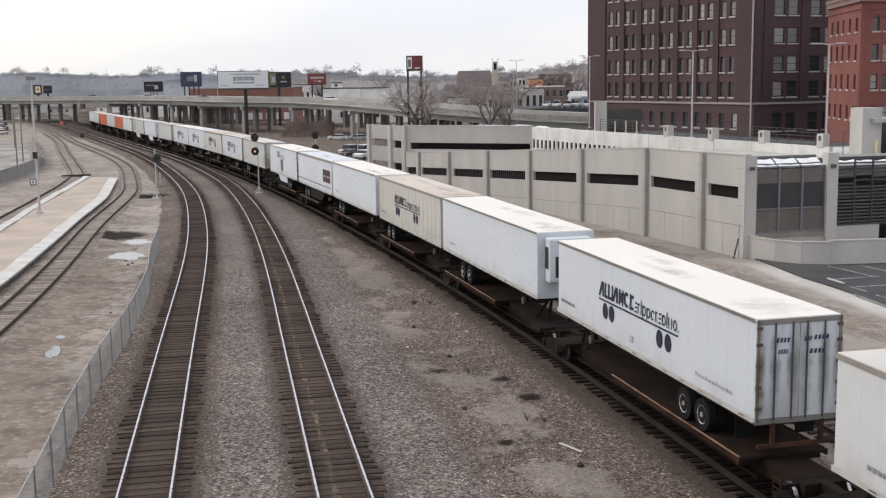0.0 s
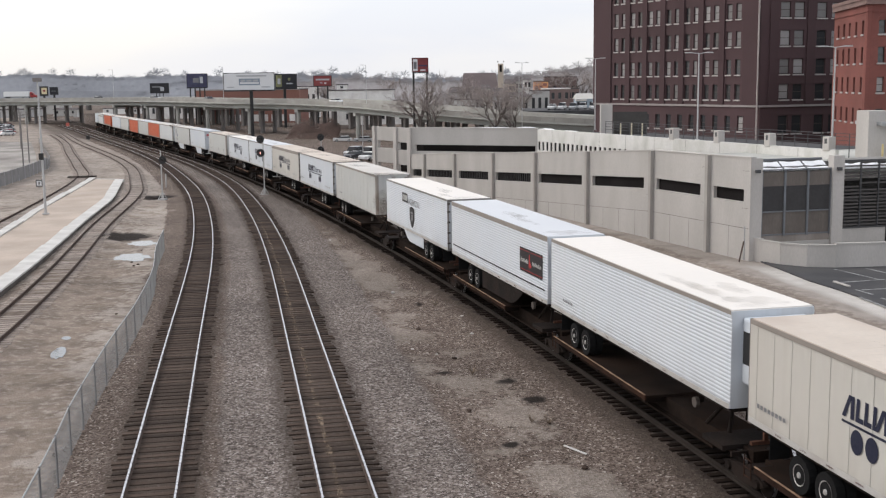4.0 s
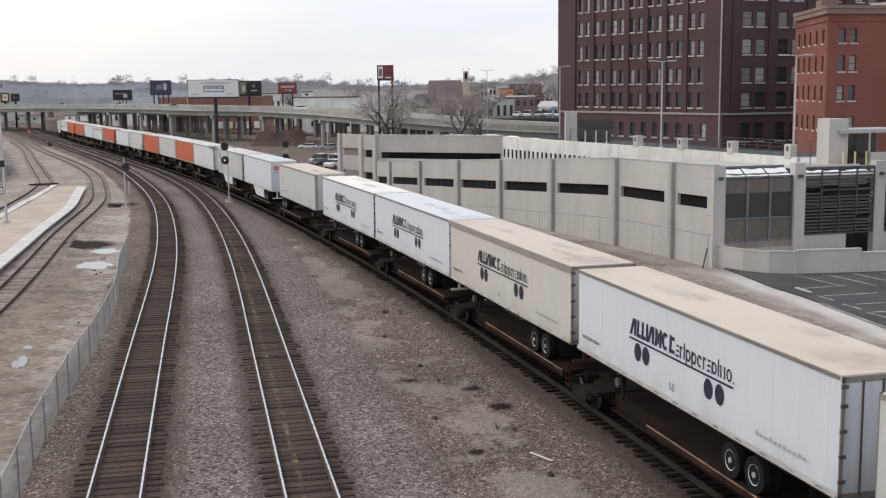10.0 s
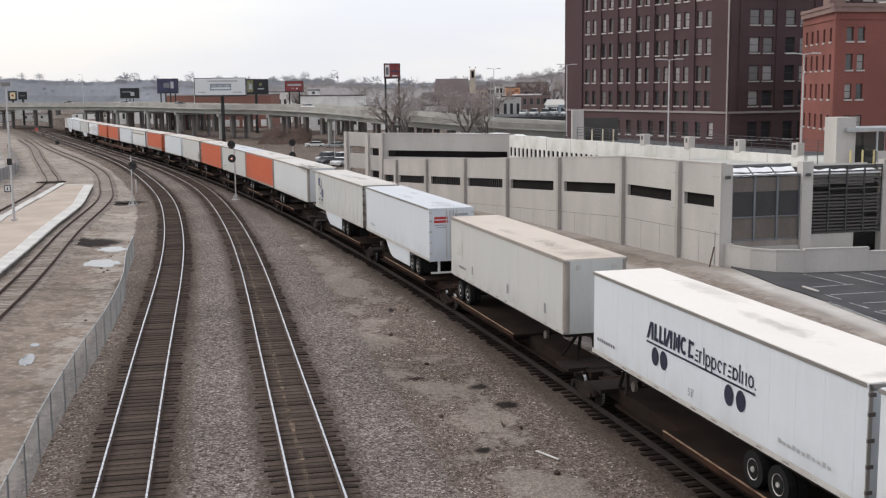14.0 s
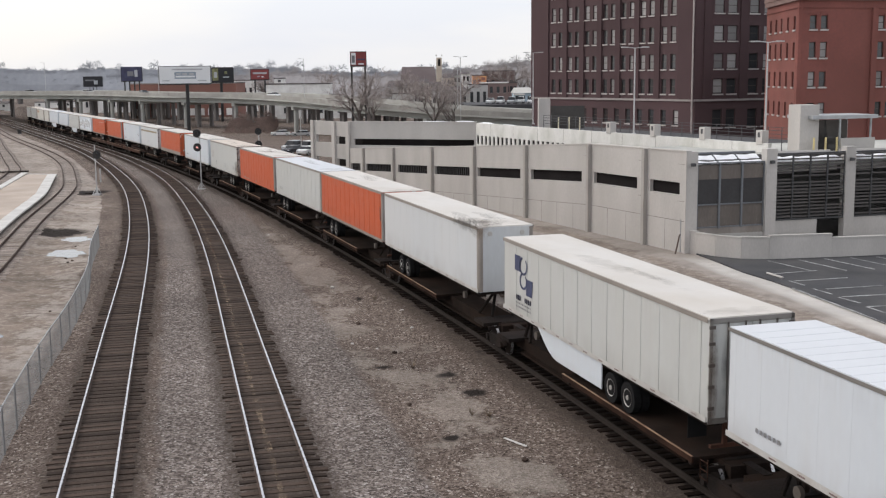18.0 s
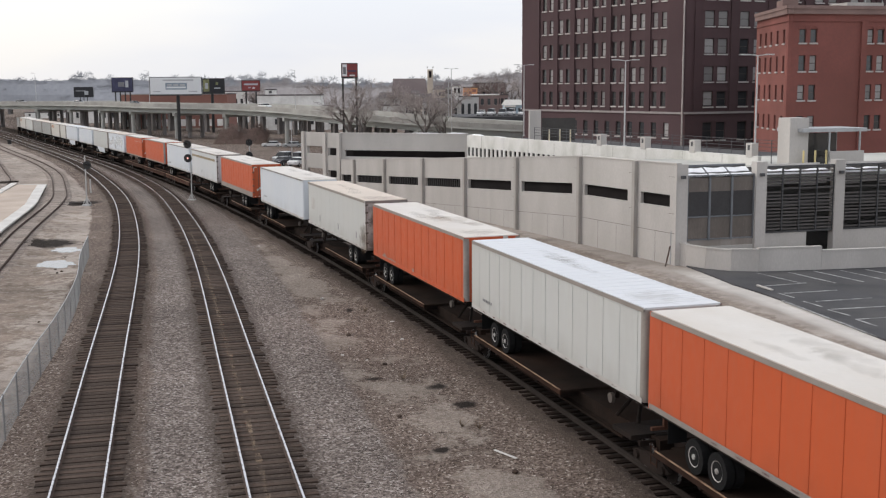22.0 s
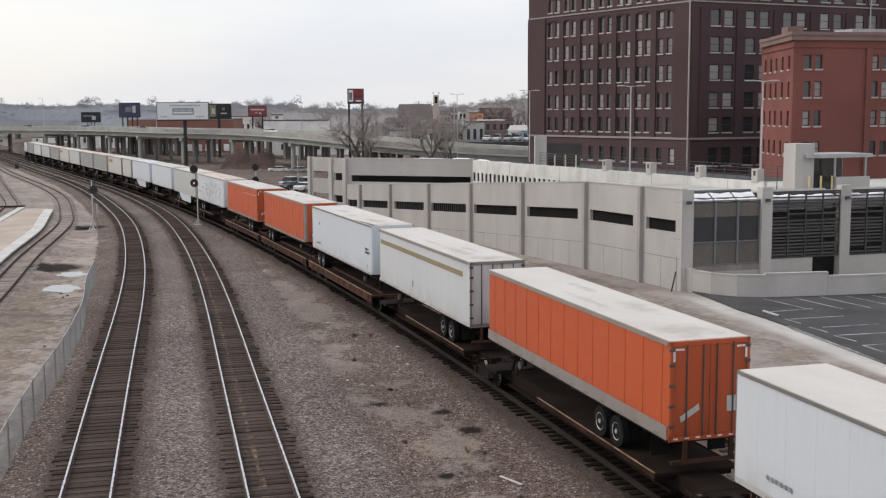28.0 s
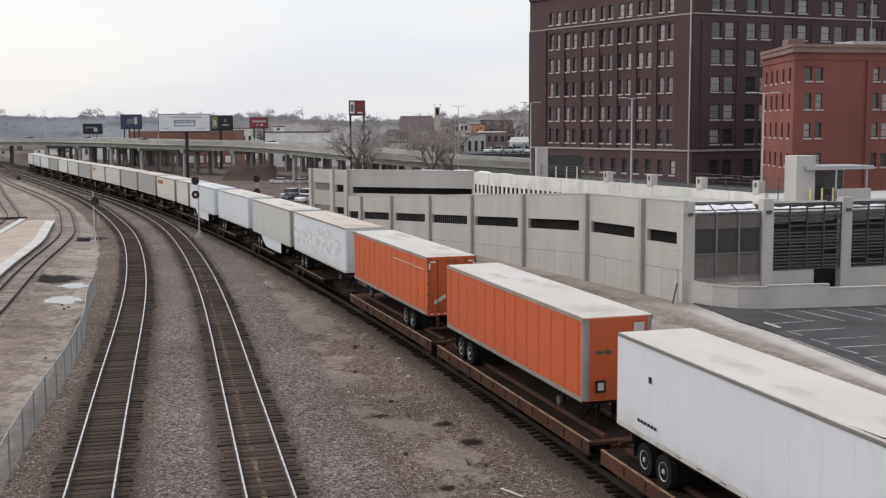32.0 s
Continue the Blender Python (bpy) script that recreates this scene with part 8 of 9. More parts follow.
PALE_FAR = mat("sunlit_pale_stone", (0.80, 0.785, 0.755), 0.9, 0, 0.1, 0.1, 1.2, 0.0, (0.52, 0.49, 0.46), 0.6, 0.25)
TAN_FAR = mat("tan_house_siding", (0.52, 0.45, 0.37), 0.9, 0, 0.12, 0.1, 2.0, 0.0)
DARK_FAR = mat("far_dark_brick", (0.20, 0.145, 0.135), 0.9, 0, 0.15, 0.1, 2.0, 0.0)
ROOF_CHURCH = mat("dark_purple_brown_roof", (0.135, 0.108, 0.108), 0.9, 0, 0.12, 0.1, 2.0, 0.0)
GRAFFITI = mat("orange_painted_wall", (0.55, 0.23, 0.13), 0.8, 0, 0.3, 0.5, 3.0, 0.0, (0.55, 0.40, 0.12), 0.6, 0.4)


def far_house(name, x0, x1, y, depth, z0, z1, wall_mat, label, windows=0, storeys=1, gable=0.0, roof=ROOF_FAR, band=0.0):
    o = thing(name, label, "building", m=Matrix.Translation(((x0 + x1) / 2, y, z0)))
    w, h = (x1 - x0) / 2, z1 - z0
    wall = part("wall", new_box(-w, 0, -3, w, depth, h), wall_mat, o)
    if gable:
        bm = bmesh.new()
        v = [bm.verts.new(p) for p in ((-w - 0.4, -0.4, h), (w + 0.4, -0.4, h), (w + 0.4, depth, h), (-w - 0.4, depth, h), (-w * 0.9, depth / 2, h + gable), (w * 0.9, depth / 2, h + gable))]
        for q in ((0, 1, 5, 4), (2, 3, 4, 5), (0, 4, 3), (1, 2, 5), (0, 3, 2, 1)):
            bm.faces.new([v[i] for i in q])
        part("roof", bm, roof, o)
    else:
        part("roof", new_box(-w - 0.15, -0.15, h, w + 0.15, depth, h + 0.35), roof, o)
    if windows:
        for s in range(storeys):
            for k in range(windows):
                x = -w + (2 * w) * (k + 0.5) / windows
                zz = h * (s + 0.35) / storeys
                win = part("window", new_box(x - 0.5, -0.06, zz, x + 0.5, 0.02, zz + h / storeys * 0.42), PANE, o)
                part("sill", new_box(x - 0.6, -0.14, zz - 0.12, x + 0.6, 0.0, zz), STONE_SILL, win)
    return o


factory = far_house("brick_factory", -97, -60, 400, 22, -1.6, 9.5, RED_FAR, "long red brick factory behind the viaduct", 0, 1)
for k in range(11):
    part("loading_door", new_box(-17.2 + 3.2 * k, -0.12, 0.2, -15.2 + 3.2 * k, 0.02, 2.6), PALE_FAR, factory, "white loading door")
part("parapet", new_box(-18.6, -0.25, 11.1, 18.6, 0.1, 11.5), STONE_BAND, factory)
depot = far_house("white_depot", -131, -106, 462, 10, -1.6, 3.6, PALE_FAR, "long white painted depot behind the viaduct", 7, 1)
far_house("white_shop", -70, -61, 452, 12, -1.6, 10.2, PALE_FAR, "white painted shop with a dark mural", 4, 1)
far_house("red_shed", -42, -23, 390, 12, -1, 5.2, RED_FAR, "small red brick shed", 5, 1)
far_house("stone_wall_building", -48.4, -26.8, 390, 14, -1.6, 9.0, PALE_FAR, "long pale stone-walled yard building", 0, 1)
far_house("rooftop_hut", -46.5, -43.0, 398, 4, 9.3, 10.9, PALE_FAR, "small white hut on the stone building's roof", 1, 1)
far_house("grey_shed", -43, -14, 372, 10, -1.6, 2.6, PALE_FAR, "low white shed under the viaduct", 5, 1)
church = far_house("church", -4, 14, 560, 26, -1.6, 5.4, RED_FAR, "brick church with a long dark roof and square bell tower", 7, 1, gable=10.4, roof=ROOF_CHURCH)
tower = part("bell_tower", new_box(8.8, -2, -3, 11.4, 1.2, 21.6), TAN_FAR, church, "pale square bell tower")
# near-black plate on the tower face, painting the shade of an open belfry
part("belfry_opening", new_box(9.5, -2.05, 17.6, 10.7, -1.9, 20.9), DARK, tower)
for x in (8.7, 11.5):
    part("corner_pinnacle", new_box(x - 0.25, -2.1, 22.2, x + 0.25, -1.6, 23.0), WHITE_FAR, tower)
far_house("hillside_house", 14.7, 19.1, 480, 9, -1.6, 10.4, TAN_FAR, "tan gabled house on the hillside", 3, 3, gable=1.9)
far_house("hillside_house", 19.4, 22.6, 492, 9, -1.6, 11.4, WHITE_FAR, "narrow pale gabled house on the hillside", 2, 3, gable=2.1)
far_house("hillside_house", 22.4, 25.4, 474, 8, -1.6, 12.0, PALE_FAR, "tall white house on the hillside", 2, 3, gable=0.8)
far_house("hillside_house", 8.5, 13.2, 455, 8, -1.6, 7.2, TAN_FAR, "low tan house among bare trees", 3, 2, gable=1.8)
far_house("brick_shop", 25.4, 34.8, 398, 10, -1.6, 8.6, DARK_FAR, "brown brick shop with a white parapet", 4, 2, roof=PALE_FAR)
far_house("long_brick_block", 29.0, 41.0, 440, 10, -1.6, 12.8, DARK_FAR, "long dark brick block on the hillside", 5, 1)
far_house("grey_shop", 20.6, 27.2, 391, 5, -1.6, 8.1, GREY_FAR, "low grey shop before the painted gable", 3, 1)
far_house("white_shed", 13.0, 20.5, 380, 5, -1.6, 6.4, WHITE_FAR, "low white shed among bare trees", 2, 1, gable=0.7)
far_house("white_shed", -6.0, 2.0, 372, 5, -1.6, 5.6, WHITE_FAR, "low white shed behind the ramp", 3, 1)
far_house("hillside_house", 4.6, 8.4, 468, 8, -1.6, 8.6, WHITE_FAR, "small pale house on the hillside", 2, 2, gable=1.6)
far_house("brick_house", 33, 40, 420, 10, -1.6, 8.4, DARK_FAR, "low dark brick house behind parked cars", 5, 2)
painted = far_house("painted_shop", 23.0, 27.9, 408, 6, 8.0, 11.2, GRAFFITI, "shop gable painted bright orange", 0)
for x0, z0, x1, z1 in ((-2.4, 0.2, -1.2, 1.6), (0.6, 1.6, 2.0, 2.7), (-0.6, 1.0, 0.5, 1.9)):
    part("mural_patch", new_box(x0, -0.08, z0, x1, -0.02, z1), RED_FAR, painted)
far_house("brick_house", 8, 20, 395, 8, -1.6, 6.2, GREY_FAR, "grey row of houses on the slope", 6, 1, gable=1.5)
blue = far_house("blue_house", 32, 37.5, 345, 8, -1.6, 6.0, mat("pale_blue_siding", (0.36, 0.45, 0.52), 0.8, 0, 0.1, 0.3, 4.0, 0.0), "pale blue gabled house", 3, 2, gable=1.6, roof=WHITE_FAR)
part("porch_gable", new_box(-3.0, -1.2, 7.0, 0.4, 0.0, 7.5), PALE_FAR, blue)
far_house("brick_house", -8, 4, 430, 10, -1.6, 7.5, GREY_FAR, "grey gabled house on the hillside", 4, 1, gable=2.2)
far_house("white_shed", 34, 52, 262, 8, -1.5, 3.1, WHITE_FAR, "white shed roof under the ramp", 4, 1)
far_house("works", -360, -196, 500, 20, -1.6, 1.6, GREY_FAR, "grey low works beyond the yard", 12, 1)
far_house("white_shed", -192, -181, 520, 8, -1.6, 1.0, WHITE_FAR, "small white shed beyond the yard", 3, 1, gable=0.9)
far_house("white_shed", -178, -160, 548, 8, -1.6, 0.6, PALE_FAR, "low pale shed beyond the tracks", 4, 1)
far_house("works", -400, -206, 560, 25, -1.6, 2.4, WHITE_FAR, "pale warehouses across the yard", 16, 1)


# ------------------------------------------------------------------ parked vehicles
CAR_GLASS = mat("dark_car_glass", (0.02, 0.022, 0.025), 0.1, 0, 0.1, 1.0, 5.0, 0.0, spec=0.25)


def car(x, y, z, turn, paint, label, suv=False):
    o = thing("parked_car", label, "car", "parked cars", m=Matrix.Translation((x, y, z)) @ Matrix.Rotation(turn, 4, "Z"))
    hgt = 1.75 if suv else 1.42
    prof = [(-2.25, 0.35), (-2.3, 0.75), (-2.15, 0.95), (-1.35, 1.0), (2.1, 0.98), (2.28, 0.75), (2.25, 0.35)]
    cab = [(-1.3, 1.0), (-0.6, hgt), (1.3 if not suv else 1.75, hgt), (1.75 if not suv else 2.1, 0.98)]

    def slab(pts, w0, w1):
        bm = bmesh.new()
        zs = [p[1] for p in pts]
        lo, hi = min(zs), max(zs)
        f = lambda q: w0 + (w1 - w0) * (q - lo) / (hi - lo)
        a = [bm.verts.new((p, -f(q), q)) for p, q in pts]
        b = [bm.verts.new((p, f(q), q)) for p, q in pts]
        bm.faces.new(a)
        bm.faces.new(b[::-1])
        for i in range(len(pts)):
            j = (i + 1) % len(pts)
            bm.faces.new((a[i], b[i], b[j], a[j]))
        return bm

    part("body", slab(prof, 0.88, 0.92), paint, o, bevel=0.05)
    part("cabin_glass", slab(cab, 0.84, 0.68), CAR_GLASS, o)
    part("roof", slab([(-0.62, hgt - 0.05), (-0.55, hgt + 0.03), (1.3 if not suv else 1.7, hgt + 0.03), (1.4 if not suv else 1.8, hgt - 0.05)], 0.72, 0.66), paint, o)
    for px in (-1.4, 1.4):
        for s in (-1, 1):
            w = part("wheel", new_rod((px, s * 0.9, 0.33), (px, s * 0.68, 0.33), 0.33, sides=14), RUBBER, o)
            part("rim", new_rod((px, s * 0.91, 0.33), (px, s * 0.86, 0.33), 0.2, sides=10), GALV, w)
    for s in (-0.62, 0.62):
        part("headlight", new_box(-2.31, s - 0.16, 0.68, -2.22, s + 0.16, 0.82), GREYPALE, o)
        part("tail_lamp", new_box(2.2, s - 0.16, 0.72, 2.29, s + 0.16, 0.88), RED_MARK, o)
    return o


SILVER = mat("silver_car_paint", (0.48, 0.49, 0.5), 0.35, 0.4, 0.05, 1.0, 9.0, 0.0)
WHITECAR = mat("white_car_paint", (0.72, 0.72, 0.72), 0.35, 0, 0.04, 1.0, 9.0, 0.0)
DARKCAR = mat("dark_car_paint", (0.04, 0.042, 0.05), 0.3, 0.2, 0.1, 1.0, 9.0, 0.0)
REDCAR = mat("red_car_paint", (0.28, 0.03, 0.03), 0.35, 0.1, 0.1, 1.0, 9.0, 0.0)
car(-21.0, 204, -1.45, 1.15, SILVER, "silver estate car parked behind the garage", True)
car(-18.2, 202.4, -1.45, 1.15, WHITECAR, "white estate car parked behind the garage", True)
rc = random.Random(9)
for i in range(9):
    car(-19.6 + 2.9 * i + rc.uniform(-0.3, 0.3), 191 - 2.6 * i, -1.2, 1.15 + rc.uniform(-0.1, 0.1), (SILVER, DARKCAR, WHITECAR, REDCAR)[rc.randrange(4)], "car parked in a row behind the garage")
car(-29.5, 262, -1.9, 0.1, WHITECAR, "white car parked under the viaduct", False)
car(-24.5, 259, -1.9, 0.1, SILVER, "silver car parked under the viaduct", False)
for i in range(12):
    car(21 + 2.9 * i * 0.9, 291 + rc.uniform(-3, 3), 4.2, 1.35, (SILVER, WHITECAR, DARKCAR, WHITECAR)[rc.randrange(4)], "car parked on the raised lot beyond the garage", rc.random() < 0.5)
tagged(part("raised_lot", new_box(14, 284, -2, 80, 312, 4.2), ASPHALT), "raised asphalt car lot beyond the ramp", "parking lot", kind="structure")
for i in range(30):
    car(-131 + rc.uniform(-0.6, 0.6) - 3.1 * (i % 10) - 9.0 * (i // 10), 318 + 7.5 * (i % 10) + 14.0 * (i // 10) + rc.uniform(-0.5, 0.5), -1.95, 1.2 + rc.uniform(-0.1, 0.1), (SILVER, DARKCAR, WHITECAR, REDCAR, DARKCAR)[rc.randrange(5)], "car parked in the lot beyond the yard fence")
for u, c in ((-0.3337, WHITECAR), (-0.3267, WHITECAR), (-0.2786, SILVER), (-0.23, DARKCAR), (-0.12, WHITECAR)):
    k = on_viaduct(u)
    car(vp[k][0], vp[k][1], vp[k][2] - 1.0, math.pi / 2 - vp[k][3] + math.pi, c, "car on the viaduct deck")

# a raised far road behind the viaduct, with a lorry that drives along it
far_road = thing("far_road", "raised grey motorway on columns far behind the viaduct", "road", kind="structure")
fr = headed(smooth_path([(-560, 650, 4.95), (-450, 650, 4.95), (-340, 650, 4.95), (-240, 650, 4.95), (-165, 651, 4.95), (-110, 666, 4.95), (-60, 690, 4.95), (10, 704, 4.95), (120, 704, 4.95), (260, 704, 4.95), (420, 704, 4.95)], 12))
bm = bmesh.new()
sweep(bm, fr, [(-7, 0.0), (7, 0.0), (7, -1.25), (-7, -1.25)])
part("deck", bm, CONCRETE_OLD, far_road)
for x, y, z, h in fr[::3]:
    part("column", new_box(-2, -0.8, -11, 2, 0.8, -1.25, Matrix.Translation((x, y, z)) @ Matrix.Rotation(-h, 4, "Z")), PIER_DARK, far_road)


def on_far_road(s):
    """Pose at s metres along the far road, counted like x on its straight stretch."""
    s += 560.0
    for (x0, y0, z0, h0), (x1, y1, z1, h1) in zip(fr, fr[1:]):
        d = math.hypot(x1 - x0, y1 - y0)
        if s < d:
            u = s / d
            return pose(x0 + (x1 - x0) * u, y0 + (y1 - y0) * u, z0, rz=90 - math.degrees(h0 + (h1 - h0) * u))
        s -= d


lorry = thing("semi_truck", "red tractor pulling a white box trailer on the far road", "truck")
part("trailer_box", new_box(-7.35, -1.28, 1.2, 7.35, 1.28, 4.1), WHITECAR, lorry, "white box trailer body", bevel=0.05)
part("trailer_frame", new_box(-7.0, -0.5, 0.85, 6.8, 0.5, 1.2), DARKCAR, lorry)
part("landing_gear", new_box(3.4, -0.9, 0.25, 3.6, 0.9, 1.2), DARKCAR, lorry)
bm = bmesh.new()
cab = [(7.9, 0.7), (7.9, 3.3), (8.5, 3.75), (9.6, 3.05), (10.2, 2.1), (11.9, 1.85), (12.2, 1.5), (12.2, 0.6)]
a, b = [[bm.verts.new((x, y, z)) for x, z in cab] for y in (-1.15, 1.15)]
bm.faces.new(a)
bm.faces.new(b[::-1])
for i in range(len(cab)):
    bm.faces.new((a[i], b[i], b[(i + 1) % len(cab)], a[(i + 1) % len(cab)]))
tractor = part("tractor_cab", bm, REDCAR, lorry, "red long-nosed tractor cab", bevel=0.06)
part("side_window", new_box(8.75, -1.17, 2.15, 9.65, 1.17, 2.85), CAR_GLASS, tractor)
part("bumper", new_box(12.15, -1.1, 0.45, 12.35, 1.1, 0.9), GALV, tractor)
for s in (-1, 1):
    part("exhaust_stack", new_rod((7.7, s * 0.95, 1.2), (7.7, s * 0.95, 4.0), 0.09, sides=8), GALV, tractor)
for x in (-6.2, -4.9, 7.0, 8.3, 11.3):
    for s in (-1, 1):
        w = part("wheel", new_rod((x, s * 1.25, 0.52), (x, s * 0.7, 0.52), 0.52, sides=14), RUBBER, lorry)
        part("rim", new_rod((x, s * 1.26, 0.52), (x, s * 1.2, 0.52), 0.3, sides=10), GALV, w)

# lamp posts along the viaduct
for u, top in ((-0.3144, 9.6), (-0.217, 9.2), (-0.091, 8.9), (0.043, 8.0)):
    k = on_viaduct(u)
    lamp_post(u * (vp[k][1] + 4), vp[k][1] + 4, vp[k][2] - 1.0, vp[k][2] + top, (-1,), "slim grey lamp post on the viaduct")

lamp_post(9.8, 215, -1.2, 15.0, (-1, 1))
lamp_post(-19.0, 200, -1.2, 6.2, (1,), "short lamp post by the parked cars")
# ------------------------------------------------------------------ platform, fence, signals and yard clutter
plat = thing("platform", "worn brown station platform with a pale concrete edge", "platform", kind="structure")
EDGE = [(-20.4, 20), (-23.9, 45), (-26.9, 62), (-29.1, 74), (-31.7, 87), (-34.2, 99), (-37.9, 118), (-41.5, 132), (-45.2, 146)]


def widen(p, d):
    return [(x - d * 0.94, y - d * 0.3) for x, y in p]


top_z = 0.12
far_side = [(-50.2, 147.6), (-46.0, 126), (-42.5, 108), (-40.2, 98), (-36, 78), (-33.5, 60), (-33, 20)]
inner_edge = widen(EDGE, 1.0)
bm = bmesh.new()
ring = inner_edge + far_side
v = [bm.verts.new((x, y, fall(y) + top_z)) for x, y in ring]
w = [bm.verts.new((x, y, fall(y) - 0.5)) for x, y in ring]
bm.faces.new(v)
for i in range(len(v)):
    bm.faces.new((v[i], w[i], w[(i + 1) % len(v)], v[(i + 1) % len(v)]))
part("paving", bm, PLATFORM, plat)
pts = smooth_path([(x, y, 0) for x, y in EDGE], 3)
# dark colour paints the shadow on the wall below the edge slabs
PLAT_WALL = mat("dark_stained_platform_wall", (0.13, 0.115, 0.105), 0.95, 0, 0.2, 0.6, 9.0, 0.2, (0.06, 0.052, 0.047), 0.7, 0.5)
rs = random.Random(21)
for a, b in zip(pts, pts[1:]):
    m = frame_of(a.x, a.y, b.x - a.x, b.y - a.y, fall(a.y))
    L = (b - a).length
    part("edge_slab", new_box(0.012, 0, top_z - 0.1, L - 0.012, 1.08 + rs.uniform(-0.05, 0.06), top_z + 0.02 + rs.uniform(-0.006, 0.006), m), PLATFORM_EDGE, plat)
    part("edge_wall", new_box(0, 0.1, -0.6, L, 0.5, top_z - 0.1, m), PLAT_WALL, plat)
a, b = Vector((-45.2, 146.0, 0)), Vector((-50.2, 147.6, 0))
part("end_slab", new_box(0, -0.1, -0.5, (b - a).length, 0.35, top_z + 0.03, frame_of(a.x, a.y, b.x - a.x, b.y - a.y, fall(146))), PLATFORM_EDGE, plat)
for (ax, ay), (bx, by) in zip(far_side[1:6][::-1], far_side[:5][::-1]):
    m = frame_of(ax, ay, bx - ax, by - ay, fall(ay))
    part("edge_slab", new_box(0.01, -0.75, top_z - 0.1, math.hypot(bx - ax, by - ay) - 0.01, 0.0, top_z + 0.016, m), PLATFORM_EDGE, plat)

# chain-link fence between the main line and the yard
FENCE = [(-10.9, 24.0), (-12.3, 31.3), (-12.95, 34.1), (-13.6, 37.4), (-14.45, 42.0), (-15.2, 46.4), (-16.35, 53.7), (-18.4, 64.0), (-20.7, 72.9), (-22.7, 82.2)]
FENCE_POST = mat("weathered_steel_post", (0.19, 0.19, 0.195), 0.6, 0.3, 0.1, 1.0, 9.0, 0.0)
fence = thing("chain_link_fence", "grey chain-link fence with a top rail beside the main line", "fence")
fp = smooth_path([(x, y, 0) for x, y in FENCE], 3)
FENCE_H = 1.55
dense = []
for a, b in zip(fp, fp[1:]):
    n = max(1, int((b - a).length / 0.4))
    dense += [a + (b - a) * (k / n) for k in range(n)]
dense.append(fp[-1])
run, last = 0.0, None
posts = [dense[0]]
for a, b in zip(dense, dense[1:]):
    run += (b - a).length
    if run > 2.75:
        posts.append(b)
        run = 0.0
for p in posts:
    part("post", new_rod((p.x, p.y, fall(p.y) - 0.5), (p.x, p.y, fall(p.y) - 0.3 + FENCE_H + 0.05), 0.034, sides=6), FENCE_POST, fence)
for a, b in zip(posts, posts[1:]):
    part("top_rail", new_rod((a.x, a.y, fall(a.y) - 0.3 + FENCE_H), (b.x, b.y, fall(b.y) - 0.3 + FENCE_H), 0.024, sides=6), GALV, fence)
    # woven wire as thin crossed strands
    bm = bmesh.new()
    d = b - a
    L = d.length
    u = d.normalized()
    nrm = Vector((-u.y, u.x, 0)) * 0.003
    z0 = fall(a.y) - 0.33
    step = 0.1
    k = int((L + FENCE_H) / step)
    for sgn in (1, -1):
        for i in range(k + 1):
            s = i * step
            s0, q0 = (s, 0.0) if s <= L else (L, s - L)
            s1, q1 = (s - FENCE_H, FENCE_H) if s >= FENCE_H else (0.0, s)
            if sgn < 0:
                s0, s1 = L - s0, L - s1
            p0, p1 = a + u * s0 + Vector((0, 0, z0 + q0)), a + u * s1 + Vector((0, 0, z0 + q1))
            w = Vector((0, 0, 0.003))
            bm.faces.new([bm.verts.new(q) for q in (p0 - w + nrm, p1 - w + nrm, p1 + w - nrm, p0 + w - nrm)])
    part("wire_mesh", bm, MESH_WIRE, fence)


# colour-light signals
def signal_mast(x, y, h, heads, label, red_lit, turn=0.0, base=-0.35):
    z = fall(y) + base
    o = thing("railway_signal", label, "railway signal", "railway signals", m=Matrix.Translation((x, y, z)) @ Matrix.Rotation(turn, 4, "Z"))
    part("mast", new_rod((0, 0, 0), (0, 0, h), 0.075, 0.06, 10), GREY_PAINT, o)
    bm = bmesh.new()
    box(bm, -0.35, -0.35, -0.2, 0.35, 0.35, 0.15)
    for a in range(4):
        rod(bm, (0.55 * math.cos(a * 1.57 + 0.78), 0.55 * math.sin(a * 1.57 + 0.78), 0), (0, 0, 0.9), 0.035, sides=5)
    part("base", bm, GREY_PAINT, o)
    for i, (dx, dz, lit) in enumerate(heads):
        bm = bmesh.new()
        rod(bm, (dx, -0.18, dz), (dx, -0.12, dz), 0.46, 0.46, 24)
        hd = part("target", bm, BLACK_PAINT, o, "round black signal target")
        part("case", new_rod((dx, -0.12, dz), (dx, 0.3, dz), 0.24, 0.2, 12), BLACK_PAINT, hd)
        bm = bmesh.new()
        n = 10
        for k in range(n):
            a0, a1 = math.pi * (k / n - 0.08), math.pi * ((k + 1) / n - 0.08)
            for r in (0.2,):
                bm.faces.new([bm.verts.new((dx + r * math.cos(a), yy, dz + r * math.sin(a))) for a, yy in ((a0, -0.18), (a1, -0.18), (a1, -0.52), (a0, -0.52))])
        part("hood", bm, BLACK_PAINT, hd)
        part("lens", new_rod((dx, -0.2, dz), (dx, -0.185, dz), 0.10, 0.10, 14), RED_LENS if lit else DARK_LENS, hd)
        part("bracket", new_box(min(0, dx) - 0.03, -0.1, dz - 0.04, max(0, dx) + 0.03, 0.0, dz + 0.04), GREY_PAINT, o)
    return o


signal_mast(-23.2, 126.3, 6.4, [(-0.25, 6.3, False), (-0.25, 4.76, True)], "signal mast with two round black targets, the lower lit red", True, turn=-0.2)
signal_mast(-33.6, 122.0, 5.4, [(0.28, 4.35, False)], "signal mast with one round black target beside the siding", False, turn=-0.2)
signal_mast(-19.8, 150.0, 5.6, [(0.0, 5.5, False), (0.0, 3.85, False)], "far signal mast with two round black targets", False, turn=-0.2)
